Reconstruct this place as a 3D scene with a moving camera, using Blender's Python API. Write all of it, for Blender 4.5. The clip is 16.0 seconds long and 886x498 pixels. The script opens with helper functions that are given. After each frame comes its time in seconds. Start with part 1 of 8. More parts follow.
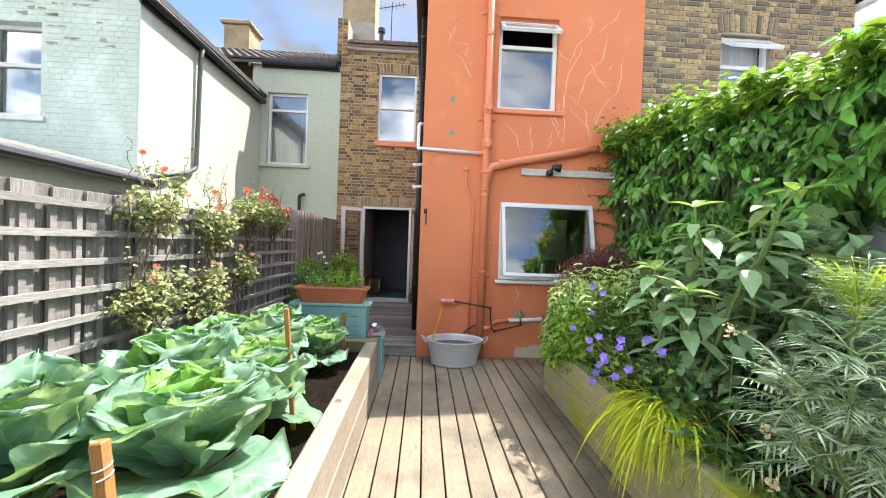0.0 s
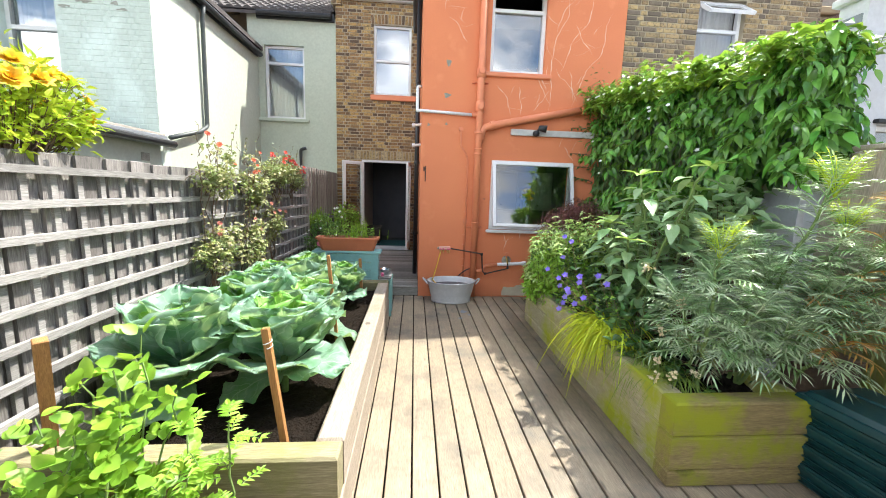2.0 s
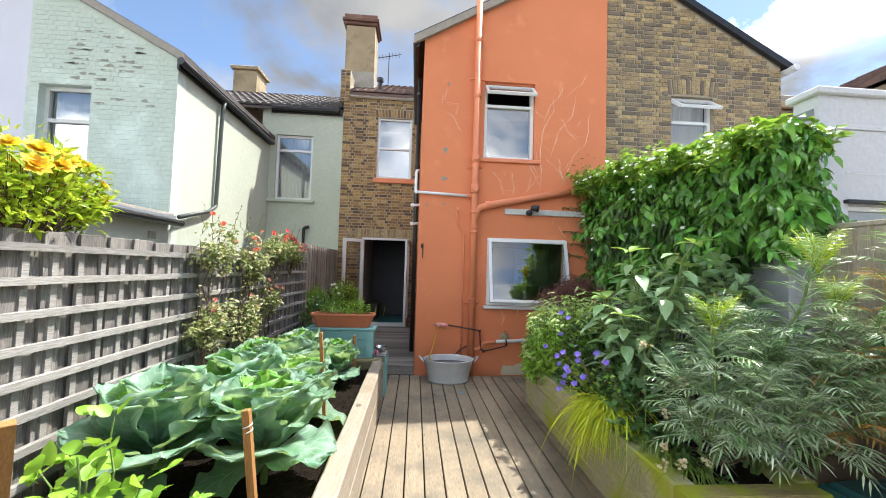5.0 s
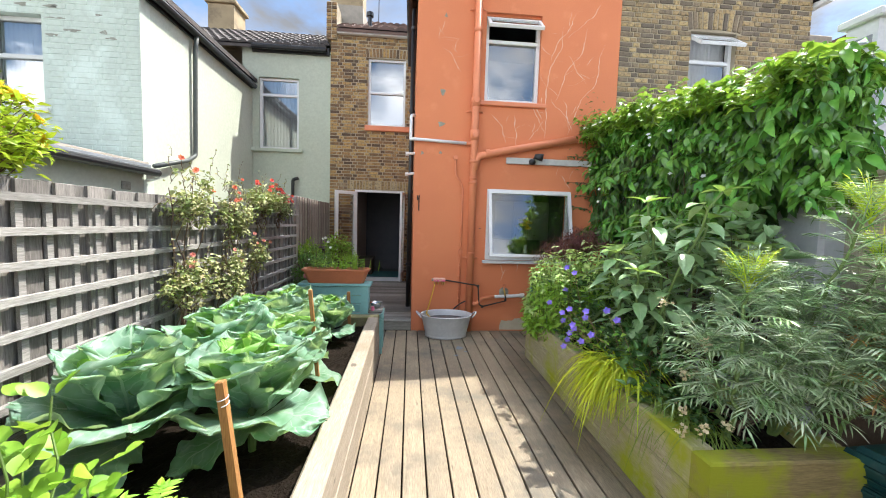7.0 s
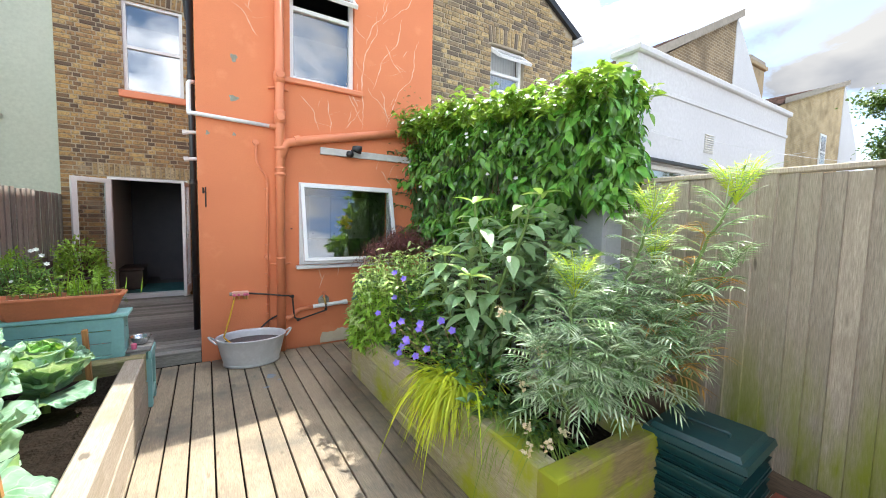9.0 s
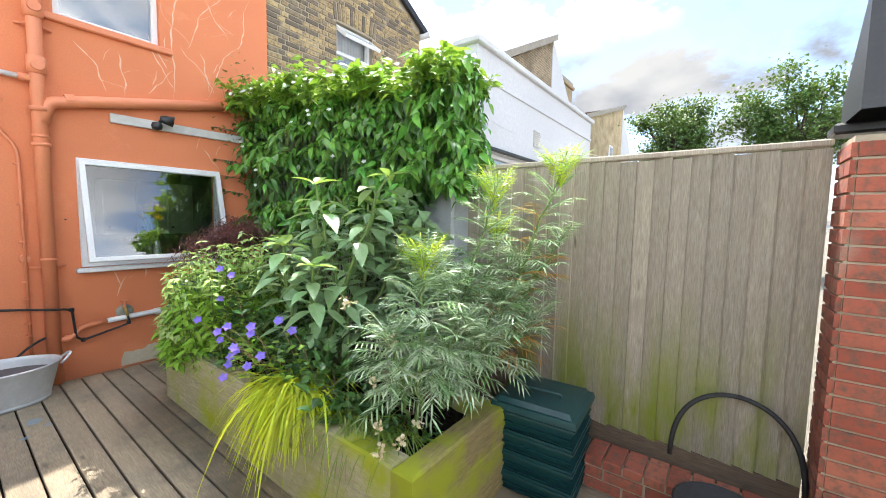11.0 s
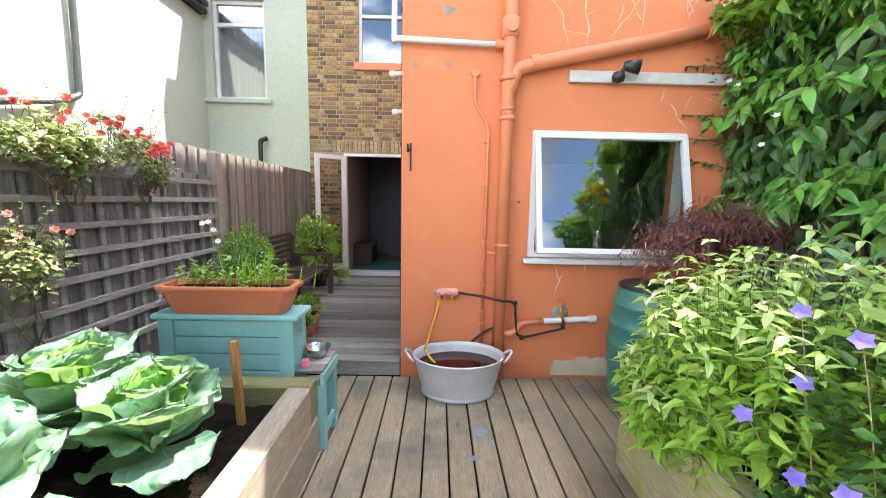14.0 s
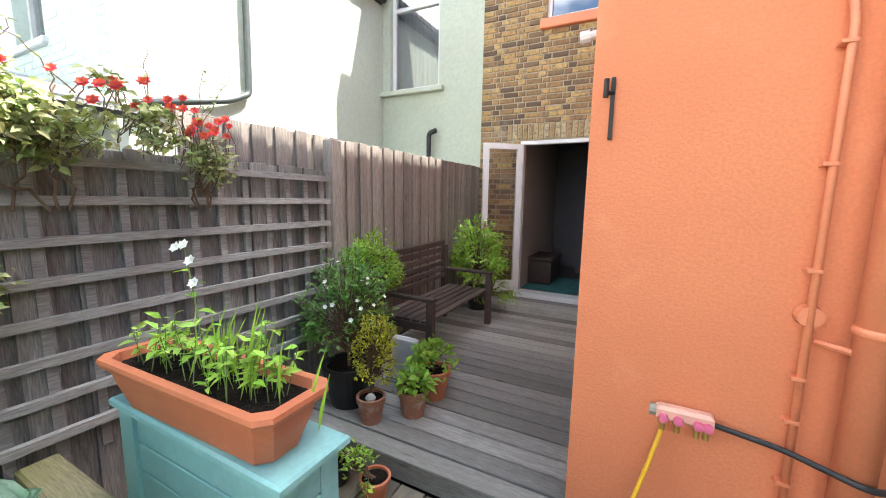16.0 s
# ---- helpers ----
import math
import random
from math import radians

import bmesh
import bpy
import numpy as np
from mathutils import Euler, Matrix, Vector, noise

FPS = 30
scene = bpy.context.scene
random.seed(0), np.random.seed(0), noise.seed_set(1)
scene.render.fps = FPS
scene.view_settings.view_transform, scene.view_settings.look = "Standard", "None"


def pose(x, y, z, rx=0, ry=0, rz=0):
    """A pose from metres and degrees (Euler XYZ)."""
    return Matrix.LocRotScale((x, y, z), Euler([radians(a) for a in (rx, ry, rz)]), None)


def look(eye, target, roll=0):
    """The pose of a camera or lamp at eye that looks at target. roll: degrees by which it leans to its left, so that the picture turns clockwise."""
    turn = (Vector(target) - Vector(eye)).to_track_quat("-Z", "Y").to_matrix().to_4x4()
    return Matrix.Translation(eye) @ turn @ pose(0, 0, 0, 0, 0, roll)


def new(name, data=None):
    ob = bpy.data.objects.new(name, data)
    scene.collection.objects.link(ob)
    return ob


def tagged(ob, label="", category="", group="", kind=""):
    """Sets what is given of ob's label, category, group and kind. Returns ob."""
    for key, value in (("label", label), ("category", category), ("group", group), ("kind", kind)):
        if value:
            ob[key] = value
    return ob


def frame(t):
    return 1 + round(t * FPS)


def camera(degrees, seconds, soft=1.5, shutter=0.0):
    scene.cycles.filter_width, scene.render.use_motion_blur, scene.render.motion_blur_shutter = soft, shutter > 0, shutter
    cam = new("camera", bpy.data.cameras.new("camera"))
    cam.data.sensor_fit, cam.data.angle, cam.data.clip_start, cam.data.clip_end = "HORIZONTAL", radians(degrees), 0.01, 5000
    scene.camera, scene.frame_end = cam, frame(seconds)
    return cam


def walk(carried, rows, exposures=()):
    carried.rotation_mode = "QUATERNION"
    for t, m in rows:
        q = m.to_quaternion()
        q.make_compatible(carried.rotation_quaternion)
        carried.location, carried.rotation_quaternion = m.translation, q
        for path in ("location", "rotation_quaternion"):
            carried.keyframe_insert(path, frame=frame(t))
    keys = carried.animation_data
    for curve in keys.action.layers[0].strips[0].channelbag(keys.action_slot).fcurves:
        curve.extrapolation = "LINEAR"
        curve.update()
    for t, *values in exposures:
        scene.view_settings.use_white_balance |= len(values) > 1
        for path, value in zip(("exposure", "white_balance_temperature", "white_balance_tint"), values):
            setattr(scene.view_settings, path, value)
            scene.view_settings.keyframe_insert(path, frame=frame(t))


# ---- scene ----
cam = camera(98.7, 16.0, 1.0)
METRES, EYE, TILT, LEAN, TURN = 5.75, 1.62, 0.0, 0.0, -2.9
ROWS = [
    (0.0, 0.0, 0.0, 0.0, 0.03, -0.88, -2.09),
    (0.5, -0.0126, -0.0504, -0.0004, -0.02, -0.8, -2.11),
    (1.0, -0.0268, -0.0997, -0.0019, -0.58, -0.78, -2.06),
    (1.5, -0.0237, -0.1185, 0.0066, -1.39, -1.51, -1.98),
    (2.0, -0.0185, -0.131, 0.0204, -1.29, -8.77, -1.84),
    (2.5, -0.0164, -0.1376, 0.0188, -1.22, -9.81, -1.78),
    (3.0, -0.0136, -0.1355, 0.0107, -1.19, -9.86, -1.74),
    (3.5, -0.0089, -0.1341, 0.0126, -1.35, -1.88, -1.77),
    (4.0, -0.0092, -0.1346, 0.0196, -1.47, 4.68, -1.84),
    (4.5, -0.0083, -0.1376, 0.0216, -1.4, 5.09, -1.8),
    (5.0, -0.0099, -0.1366, 0.021, -1.27, 2.64, -1.76),
    (7.5, -0.0171, -0.0491, 0.0163, -2.87, -4.49, -1.45),
    (8.0, -0.0091, -0.0099, 0.0206, -5.71, -4.53, -1.42),
    (8.5, -0.0021, 0.0026, 0.0241, -12.17, -4.44, -1.37),
    (9.0, 0.0016, 0.0087, 0.0276, -28.99, -4.32, -1.34),
    (9.5, 0.0033, 0.0099, 0.0274, -40.77, -4.38, -1.24),
    (12.0, 0.0461, 0.0924, 0.0058, -50.77, -4.62, -1.09),
    (12.5, 0.0311, 0.1562, 0.0053, -36.45, -4.97, -1.04),
    (13.0, 0.0305, 0.2178, 0.0055, -20.04, -5.96, -1.07),
    (13.5, 0.0359, 0.2823, 0.006, -6.07, -6.9, -1.08),
    (14.0, 0.0285, 0.3564, 0.0021, 2.2, -7.47, -1.15),
    (14.5, 0.0279, 0.4295, -0.0003, 8.44, -7.88, -1.08),
    (15.0, 0.0251, 0.5091, 0.0017, 14.69, -8.09, -1.06),
    (15.5, 0.0115, 0.5867, 0.0037, 21.48, -8.16, -1.05),
    (16.0, -0.004, 0.6505, 0.0026, 30.76, -7.94, -0.95),
]
walk(cam, [(t, pose(0, 0, EYE, TILT, LEAN, TURN) @ pose(METRES * x, METRES * y, METRES * z, 90 + pitch, roll, yaw)) for t, x, y, z, yaw, pitch, roll in ROWS], [(0.0, 1.68), (3.0, 1.62), (4.5, 1.36), (8.0, 1.62), (9.5, 1.84), (12.0, 1.90), (13.5, 2.18), (16.0, 2.36)])

# ---- world and sun ----
SUN = Vector((0.52, 0.26, 1.0)).normalized()
world = bpy.data.worlds.new("sky")
scene.world = world
world.use_nodes = True
wn, wl = world.node_tree.nodes, world.node_tree.links
wn.clear()
w_out = wn.new("ShaderNodeOutputWorld")
w_bg = wn.new("ShaderNodeBackground")
w_sky = wn.new("ShaderNodeTexSky")
w_sky.sky_type = "NISHITA"
w_sky.sun_disc = False
w_sky.sun_elevation = math.asin(SUN.z)
w_sky.sun_rotation = math.atan2(SUN.x, SUN.y)
w_sky.air_density, w_sky.dust_density, w_sky.ozone_density = 1.0, 0.4, 2.0
w_tc = wn.new("ShaderNodeTexCoord")
w_sep = wn.new("ShaderNodeSeparateXYZ")
w_add = wn.new("ShaderNodeMath")
w_add.operation = "ADD"
w_add.inputs[1].default_value = 0.35
w_div = wn.new("ShaderNodeVectorMath")
w_div.operation = "DIVIDE"
w_comb = wn.new("ShaderNodeCombineXYZ")
w_noise = wn.new("ShaderNodeTexNoise")
w_noise.inputs["Scale"].default_value = 2.3
w_noise.inputs["Detail"].default_value = 8.0
w_noise.inputs["Roughness"].default_value = 0.58
w_noise.inputs["Distortion"].default_value = 0.25
w_ramp = wn.new("ShaderNodeValToRGB")
w_ramp.color_ramp.elements[0].position = 0.43
w_ramp.color_ramp.elements[1].position = 0.58
w_noise2 = wn.new("ShaderNodeTexNoise")
w_noise2.inputs["Scale"].default_value = 2.6
w_noise2.inputs["Detail"].default_value = 5.0
w_shade = wn.new("ShaderNodeMix")
w_shade.data_type = "RGBA"
w_shade.inputs[6].default_value = (6.6, 7.0, 7.8, 1)
w_shade.inputs[7].default_value = (12.0, 12.0, 11.9, 1)
w_mix = wn.new("ShaderNodeMix")
w_mix.data_type = "RGBA"
wl.new(w_tc.outputs["Generated"], w_sep.inputs[0])
wl.new(w_sep.outputs["Z"], w_add.inputs[0])
for k in range(3):
    wl.new(w_add.outputs[0], w_comb.inputs[k])
wl.new(w_tc.outputs["Generated"], w_div.inputs[0])
wl.new(w_comb.outputs[0], w_div.inputs[1])
wl.new(w_div.outputs[0], w_noise.inputs["Vector"])
wl.new(w_div.outputs[0], w_noise2.inputs["Vector"])
wl.new(w_noise.outputs["Fac"], w_ramp.inputs[0])
wl.new(w_ramp.outputs["Color"], w_mix.inputs[0])
w_range = wn.new("ShaderNodeMapRange")
w_range.inputs["From Min"].default_value, w_range.inputs["From Max"].default_value = 0.42, 0.66
wl.new(w_noise2.outputs["Fac"], w_range.inputs[0])
wl.new(w_range.outputs[0], w_shade.inputs[0])
w_clear = wn.new("ShaderNodeVectorMath")
w_clear.operation = "SCALE"
w_clear.inputs["Scale"].default_value = 0.62
wl.new(w_sky.outputs[0], w_clear.inputs[0])
wl.new(w_clear.outputs[0], w_mix.inputs[6])
# clouds brightened near and opposite the sun as added fill for shade, dimmed between
w_dot = wn.new("ShaderNodeVectorMath")
w_dot.operation = "DOT_PRODUCT"
w_dot.inputs[1].default_value = SUN
wl.new(w_tc.outputs["Generated"], w_dot.inputs[0])
w_near = wn.new("ShaderNodeMapRange")
w_near.interpolation_type = "SMOOTHSTEP"
w_near.inputs["From Min"].default_value, w_near.inputs["From Max"].default_value = -0.2, 0.45
w_near.inputs["To Min"].default_value, w_near.inputs["To Max"].default_value = 1.4, 0.14
wl.new(w_dot.outputs["Value"], w_near.inputs[0])
w_front = wn.new("ShaderNodeMapRange")
w_front.interpolation_type = "SMOOTHSTEP"
w_front.inputs["From Min"].default_value, w_front.inputs["From Max"].default_value = 0.77, 0.99
w_front.inputs["To Min"].default_value, w_front.inputs["To Max"].default_value = 0.0, 8.0
wl.new(w_dot.outputs["Value"], w_front.inputs[0])
w_sum = wn.new("ShaderNodeMath")
wl.new(w_near.outputs[0], w_sum.inputs[0])
wl.new(w_front.outputs[0], w_sum.inputs[1])
w_glow = wn.new("ShaderNodeVectorMath")
w_glow.operation = "SCALE"
wl.new(w_shade.outputs[2], w_glow.inputs[0])
wl.new(w_sum.outputs[0], w_glow.inputs["Scale"])
wl.new(w_glow.outputs[0], w_mix.inputs[7])
wl.new(w_mix.outputs[2], w_bg.inputs["Color"])
w_bg.inputs["Strength"].default_value = 0.15
wl.new(w_bg.outputs[0], w_out.inputs[0])

sun_data = bpy.data.lights.new("sun", "SUN")
sun_data.energy, sun_data.angle, sun_data.color = 3.4, radians(0.55), (1.0, 0.95, 0.86)
sun = new("sun", sun_data)
sun.matrix_world = look((0, 0, 20), Vector((0, 0, 20)) - SUN)
rnd = random.Random(7)
rng = np.random.default_rng(11)


# ---- materials ----
def node_mat(name):
    m = bpy.data.materials.new(name)
    m.use_nodes = True
    n = m.node_tree.nodes
    return m, n, m.node_tree.links, n["Principled BSDF"]


def mixed(n, l, fac, a, b, mode="MIX"):
    x = n.new("ShaderNodeMix")
    x.data_type, x.blend_type = "RGBA", mode
    for sock, v in ((x.inputs[0], fac), (x.inputs[6], a), (x.inputs[7], b)):
        if hasattr(v, "is_linked"):
            l.new(v, sock)
        else:
            sock.default_value = v if isinstance(v, (int, float)) else (*v, 1)
    return x.outputs[2]


def noisy(n, l, scale, detail=4.0, stretch=(1, 1, 1), coord="Object", lo=0.35, hi=0.65, rough=0.55, offset=None):
    tc = n.new("ShaderNodeTexCoord")
    mp = n.new("ShaderNodeMapping")
    mp.inputs["Scale"].default_value = stretch
    no = n.new("ShaderNodeTexNoise")
    no.inputs["Scale"].default_value, no.inputs["Detail"].default_value, no.inputs["Roughness"].default_value = scale, detail, rough
    ra = n.new("ShaderNodeMapRange")
    ra.inputs["From Min"].default_value, ra.inputs["From Max"].default_value = lo, hi
    if coord == "Position":
        ge = n.new("ShaderNodeNewGeometry")
        l.new(ge.outputs["Position"], mp.inputs[0])
    else:
        l.new(tc.outputs[coord], mp.inputs[0])
    if offset is not None:
        l.new(offset, mp.inputs["Location"])
    l.new(mp.outputs[0], no.inputs["Vector"])
    l.new(no.outputs["Fac"], ra.inputs[0])
    return ra.outputs[0]


def bumped(n, l, p, height, strength, distance=0.005):
    b = n.new("ShaderNodeBump")
    b.inputs["Strength"].default_value, b.inputs["Distance"].default_value = strength, distance
    l.new(height, b.inputs["Height"])
    l.new(b.outputs[0], p.inputs["Normal"])


def vary(n, l, col, amount, per="object", sat=0.0):
    """Colour times a random brightness per object or per island."""
    if per == "object":
        r = n.new("ShaderNodeObjectInfo").outputs["Random"]
    else:
        r = n.new("ShaderNodeNewGeometry").outputs["Random Per Island"]
    hs = n.new("ShaderNodeHueSaturation")
    m1 = n.new("ShaderNodeMapRange")
    m1.inputs["To Min"].default_value, m1.inputs["To Max"].default_value = 1 - amount, 1 + amount
    l.new(r, m1.inputs[0])
    l.new(m1.outputs[0], hs.inputs["Value"])
    if sat:
        wn_ = n.new("ShaderNodeTexWhiteNoise")
        wn_.noise_dimensions = "1D"
        l.new(r, wn_.inputs["W"])
        m2 = n.new("ShaderNodeMapRange")
        m2.inputs["To Min"].default_value, m2.inputs["To Max"].default_value = 0.5 - sat, 0.5 + sat
        l.new(wn_.outputs[0], m2.inputs[0])
        l.new(m2.outputs[0], hs.inputs["Hue"])
    l.new(col, hs.inputs["Color"])
    return hs.outputs[0]


def simple(name, a, b=None, rough=0.6, scale=6.0, metal=0.0, bump=0.15, fine=60.0, rand=0.0, per="object", stain=None, coord="Position", dist=0.004, spec=0.5):
    """A two-colour mottled surface with grain, wear and fine relief."""
    m, n, l, p = node_mat(name)
    b = b or tuple(c * 0.75 for c in a)
    col = mixed(n, l, noisy(n, l, scale, coord=coord), a, b)
    col = mixed(n, l, noisy(n, l, fine, 3, coord=coord, lo=0.3, hi=0.8), col, tuple(c * 0.82 for c in a))
    if stain:
        scol, sscale, slo, shi = stain
        col = mixed(n, l, noisy(n, l, sscale, 6, coord=coord, lo=slo, hi=shi, rough=0.65), col, scol)
    if rand:
        col = vary(n, l, col, rand, per)
    l.new(col, p.inputs["Base Color"])
    p.inputs["Roughness"].default_value, p.inputs["Metallic"].default_value = rough, metal
    p.inputs["Specular IOR Level"].default_value = spec
    if bump:
        bumped(n, l, p, noisy(n, l, fine, 5, coord=coord, lo=0.2, hi=0.8), bump, dist)
    return m


def wood(name, a, b, axis="y", rough=0.75, rand=0.2, stain=None, patch=None, bump=0.35, algae=None):
    """Sawn boards: long grain, knots, a random tone for each board."""
    m, n, l, p = node_mat(name)
    st = {"x": (0.7, 9, 9), "y": (9, 0.7, 9), "z": (9, 9, 0.7)}[axis]
    info = n.new("ShaderNodeObjectInfo")
    off = n.new("ShaderNodeVectorMath")
    off.operation = "SCALE"
    off.inputs[0].default_value = (37.0, 53.0, 71.0)
    l.new(info.outputs["Random"], off.inputs["Scale"])
    grain = noisy(n, l, 4.0, 7, st, "Position", 0.3, 0.7, 0.62, off.outputs[0])
    fine = noisy(n, l, 22.0, 4, st, "Position", 0.3, 0.75, 0.6, off.outputs[0])
    col = mixed(n, l, grain, a, b)
    col = mixed(n, l, fine, col, tuple(c * 0.6 for c in b))
    knot = noisy(n, l, 5.0, 2, tuple(min(s, 2.5) for s in st), "Position", 0.72, 0.78, 0.4, off.outputs[0])
    col = mixed(n, l, knot, col, tuple(c * 0.35 for c in b))
    if patch:
        pcol, ps, plo, phi = patch
        col = mixed(n, l, noisy(n, l, ps, 4, (1, 1, 1), "Position", plo, phi, 0.5), col, pcol)
    if rand:
        col = vary(n, l, col, rand)
    if stain:
        scol, sscale, slo, shi = stain
        col = mixed(n, l, noisy(n, l, sscale, 6, (1, 1, 1), "Position", slo, shi, 0.65), col, scol)
    if algae:
        acol, low, high = algae
        sp = n.new("ShaderNodeSeparateXYZ")
        l.new(n.new("ShaderNodeNewGeometry").outputs["Position"], sp.inputs[0])
        damp = n.new("ShaderNodeMapRange")
        damp.inputs["From Min"].default_value, damp.inputs["From Max"].default_value = high, low
        l.new(sp.outputs["Z"], damp.inputs[0])
        both = n.new("ShaderNodeMath")
        both.operation = "MULTIPLY"
        l.new(damp.outputs[0], both.inputs[0])
        l.new(noisy(n, l, 2.0, 5, (1, 2.2, 0.5), "Position", 0.42, 0.62, 0.6), both.inputs[1])
        col = mixed(n, l, both.outputs[0], col, acol)
    l.new(col, p.inputs["Base Color"])
    p.inputs["Roughness"].default_value = rough
    bumped(n, l, p, fine, bump, 0.003)
    return m


def leafy(name, a, b, rough=0.45, rand=0.3, trans=0.3, vein=None, sat=0.015, per="island"):
    """Leaf skin: a random tone for each leaf, light showing through, veins along the leaf where given."""
    m, n, l, p = node_mat(name)
    col = mixed(n, l, noisy(n, l, 9.0, 3, coord="Position"), a, b)
    if vein:
        vcol, ribs, width = vein
        uv = n.new("ShaderNodeUVMap")
        sp = n.new("ShaderNodeSeparateXYZ")
        l.new(uv.outputs[0], sp.inputs[0])

        def op(kind, x, y=None, c=None):
            q = n.new("ShaderNodeMath")
            q.operation = kind
            for s, v in zip(q.inputs, (x, y, c)):
                if v is None:
                    continue
                if hasattr(v, "is_linked"):
                    l.new(v, s)
                else:
                    s.default_value = v
            return q.outputs[0]

        off = op("ABSOLUTE", op("SUBTRACT", sp.outputs["X"], 0.5))
        mid = op("LESS_THAN", off, width)
        wob = n.new("ShaderNodeTexNoise")
        wob.inputs["Scale"].default_value = 6.0
        l.new(uv.outputs[0], wob.inputs["Vector"])
        ph = op("ADD", op("SUBTRACT", op("MULTIPLY", sp.outputs["Y"], ribs), op("MULTIPLY", off, ribs * 0.9)), op("MULTIPLY", wob.outputs["Fac"], 1.1))
        side = op("LESS_THAN", op("ABSOLUTE", op("SUBTRACT", op("FRACT", ph), 0.5)), 0.065)
        both = op("MAXIMUM", mid, op("MULTIPLY", side, 0.6))
        col = mixed(n, l, op("MULTIPLY", both, 0.9), col, vcol)
        bumped(n, l, p, op("SUBTRACT", 1.0, both), 0.5, 0.004)
    col = vary(n, l, col, rand, per, sat)
    l.new(col, p.inputs["Base Color"])
    p.inputs["Roughness"].default_value = rough
    if trans:
        t = n.new("ShaderNodeBsdfTranslucent")
        l.new(mixed(n, l, 0.5, col, (0.45, 0.6, 0.06), "MIX"), t.inputs["Color"])
        x = n.new("ShaderNodeMixShader")
        x.inputs[0].default_value = trans
        l.new(p.outputs[0], x.inputs[1])
        l.new(t.outputs[0], x.inputs[2])
        l.new(x.outputs[0], n["Material Output"].inputs[0])
    return m


ORANGE = simple("orange_render", (0.74, 0.245, 0.110), (0.67, 0.21, 0.094), 0.85, 1.3, bump=0.35, fine=80.0, stain=((0.76, 0.29, 0.145), 2.4, 0.58, 0.80), dist=0.006)
ORANGE_PAINT = simple("orange_pipe_paint", (0.76, 0.26, 0.125), (0.69, 0.22, 0.105), 0.5, 3.0, bump=0.06, fine=90)
FILLER = simple("pale_filler", (0.80, 0.55, 0.42), (0.78, 0.42, 0.28), 0.9, 14, bump=0.3)
PATCH = simple("bare_cement_patch", (0.66, 0.60, 0.46), (0.58, 0.50, 0.36), 0.9, 7, bump=0.3)
MINT = simple("mint_masonry_paint", (0.55, 0.62, 0.53), (0.51, 0.58, 0.50), 0.8, 2.0, bump=0.3, fine=18.0, stain=((0.62, 0.70, 0.62), 1.4, 0.52, 0.70), dist=0.008)
MINT_PALE = simple("pale_mint_render", (0.51, 0.56, 0.46), (0.48, 0.53, 0.44), 0.85, 1.5, bump=0.2, fine=22.0, dist=0.006)
LILAC = simple("pale_lilac_render", (0.66, 0.66, 0.72), (0.62, 0.62, 0.68), 0.8, 2.0, bump=0.2)
BARE = simple("weathered_bare_brick", (0.26, 0.25, 0.20), (0.38, 0.40, 0.33), 0.9, 16, bump=0.4)
WHITE_RENDER = simple("white_render", (0.62, 0.63, 0.66), (0.57, 0.58, 0.61), 0.8, 1.2, bump=0.12, fine=30)
UPVC = simple("white_upvc", (0.80, 0.81, 0.82), (0.76, 0.77, 0.78), 0.32, 4.0, bump=0.03)
OLD_WHITE = simple("worn_white_paint", (0.70, 0.70, 0.66), (0.58, 0.58, 0.54), 0.6, 9.0, bump=0.2)
BLACK_PLASTIC = simple("black_plastic", (0.012, 0.013, 0.015), (0.022, 0.023, 0.025), 0.4, 8, bump=0.05)
BLACK_RUBBER = simple("black_rubber", (0.016, 0.016, 0.018), (0.03, 0.03, 0.03), 0.6, 8, bump=0.1)
IRON = simple("black_iron", (0.02, 0.018, 0.017), (0.05, 0.03, 0.02), 0.55, 20, metal=0.4, bump=0.2)
MORTAR = simple("lime_mortar", (0.47, 0.40, 0.29), (0.30, 0.25, 0.18), 0.95, 5, bump=0.5, fine=70)
COPING = simple("stone_coping", (0.36, 0.32, 0.27), (0.26, 0.24, 0.20), 0.9, 8, bump=0.4)
LEAD = simple("lead_flashing", (0.30, 0.33, 0.36), (0.24, 0.26, 0.29), 0.5, 6, metal=0.3, bump=0.2)
TILE_DARK = simple("dark_roof_tile", (0.085, 0.072, 0.066), (0.055, 0.05, 0.048), 0.85, 5, bump=0.4, rand=0.3, per="island")
TILE_RED = simple("brown_roof_tile", (0.16, 0.095, 0.075), (0.10, 0.07, 0.06), 0.85, 5, bump=0.4, rand=0.35, per="island")
CHIM = simple("chimney_render", (0.40, 0.31, 0.19), (0.30, 0.23, 0.14), 0.9, 3, bump=0.4, stain=((0.16, 0.12, 0.08), 2.5, 0.52, 0.75))
TERRA = simple("terracotta", (0.56, 0.18, 0.085), (0.49, 0.15, 0.07), 0.55, 7, bump=0.12)
TERRA_OLD = simple("weathered_terracotta", (0.44, 0.20, 0.12), (0.36, 0.16, 0.10), 0.8, 12, bump=0.25, stain=((0.55, 0.45, 0.38), 9, 0.58, 0.75))
TEAL = simple("teal_wood_paint", (0.26, 0.52, 0.50), (0.22, 0.47, 0.46), 0.55, 6, bump=0.15, fine=40, rand=0.08, stain=((0.30, 0.42, 0.40), 7, 0.62, 0.8))
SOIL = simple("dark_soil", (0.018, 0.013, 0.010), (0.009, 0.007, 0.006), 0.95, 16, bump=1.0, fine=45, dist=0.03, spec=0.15)
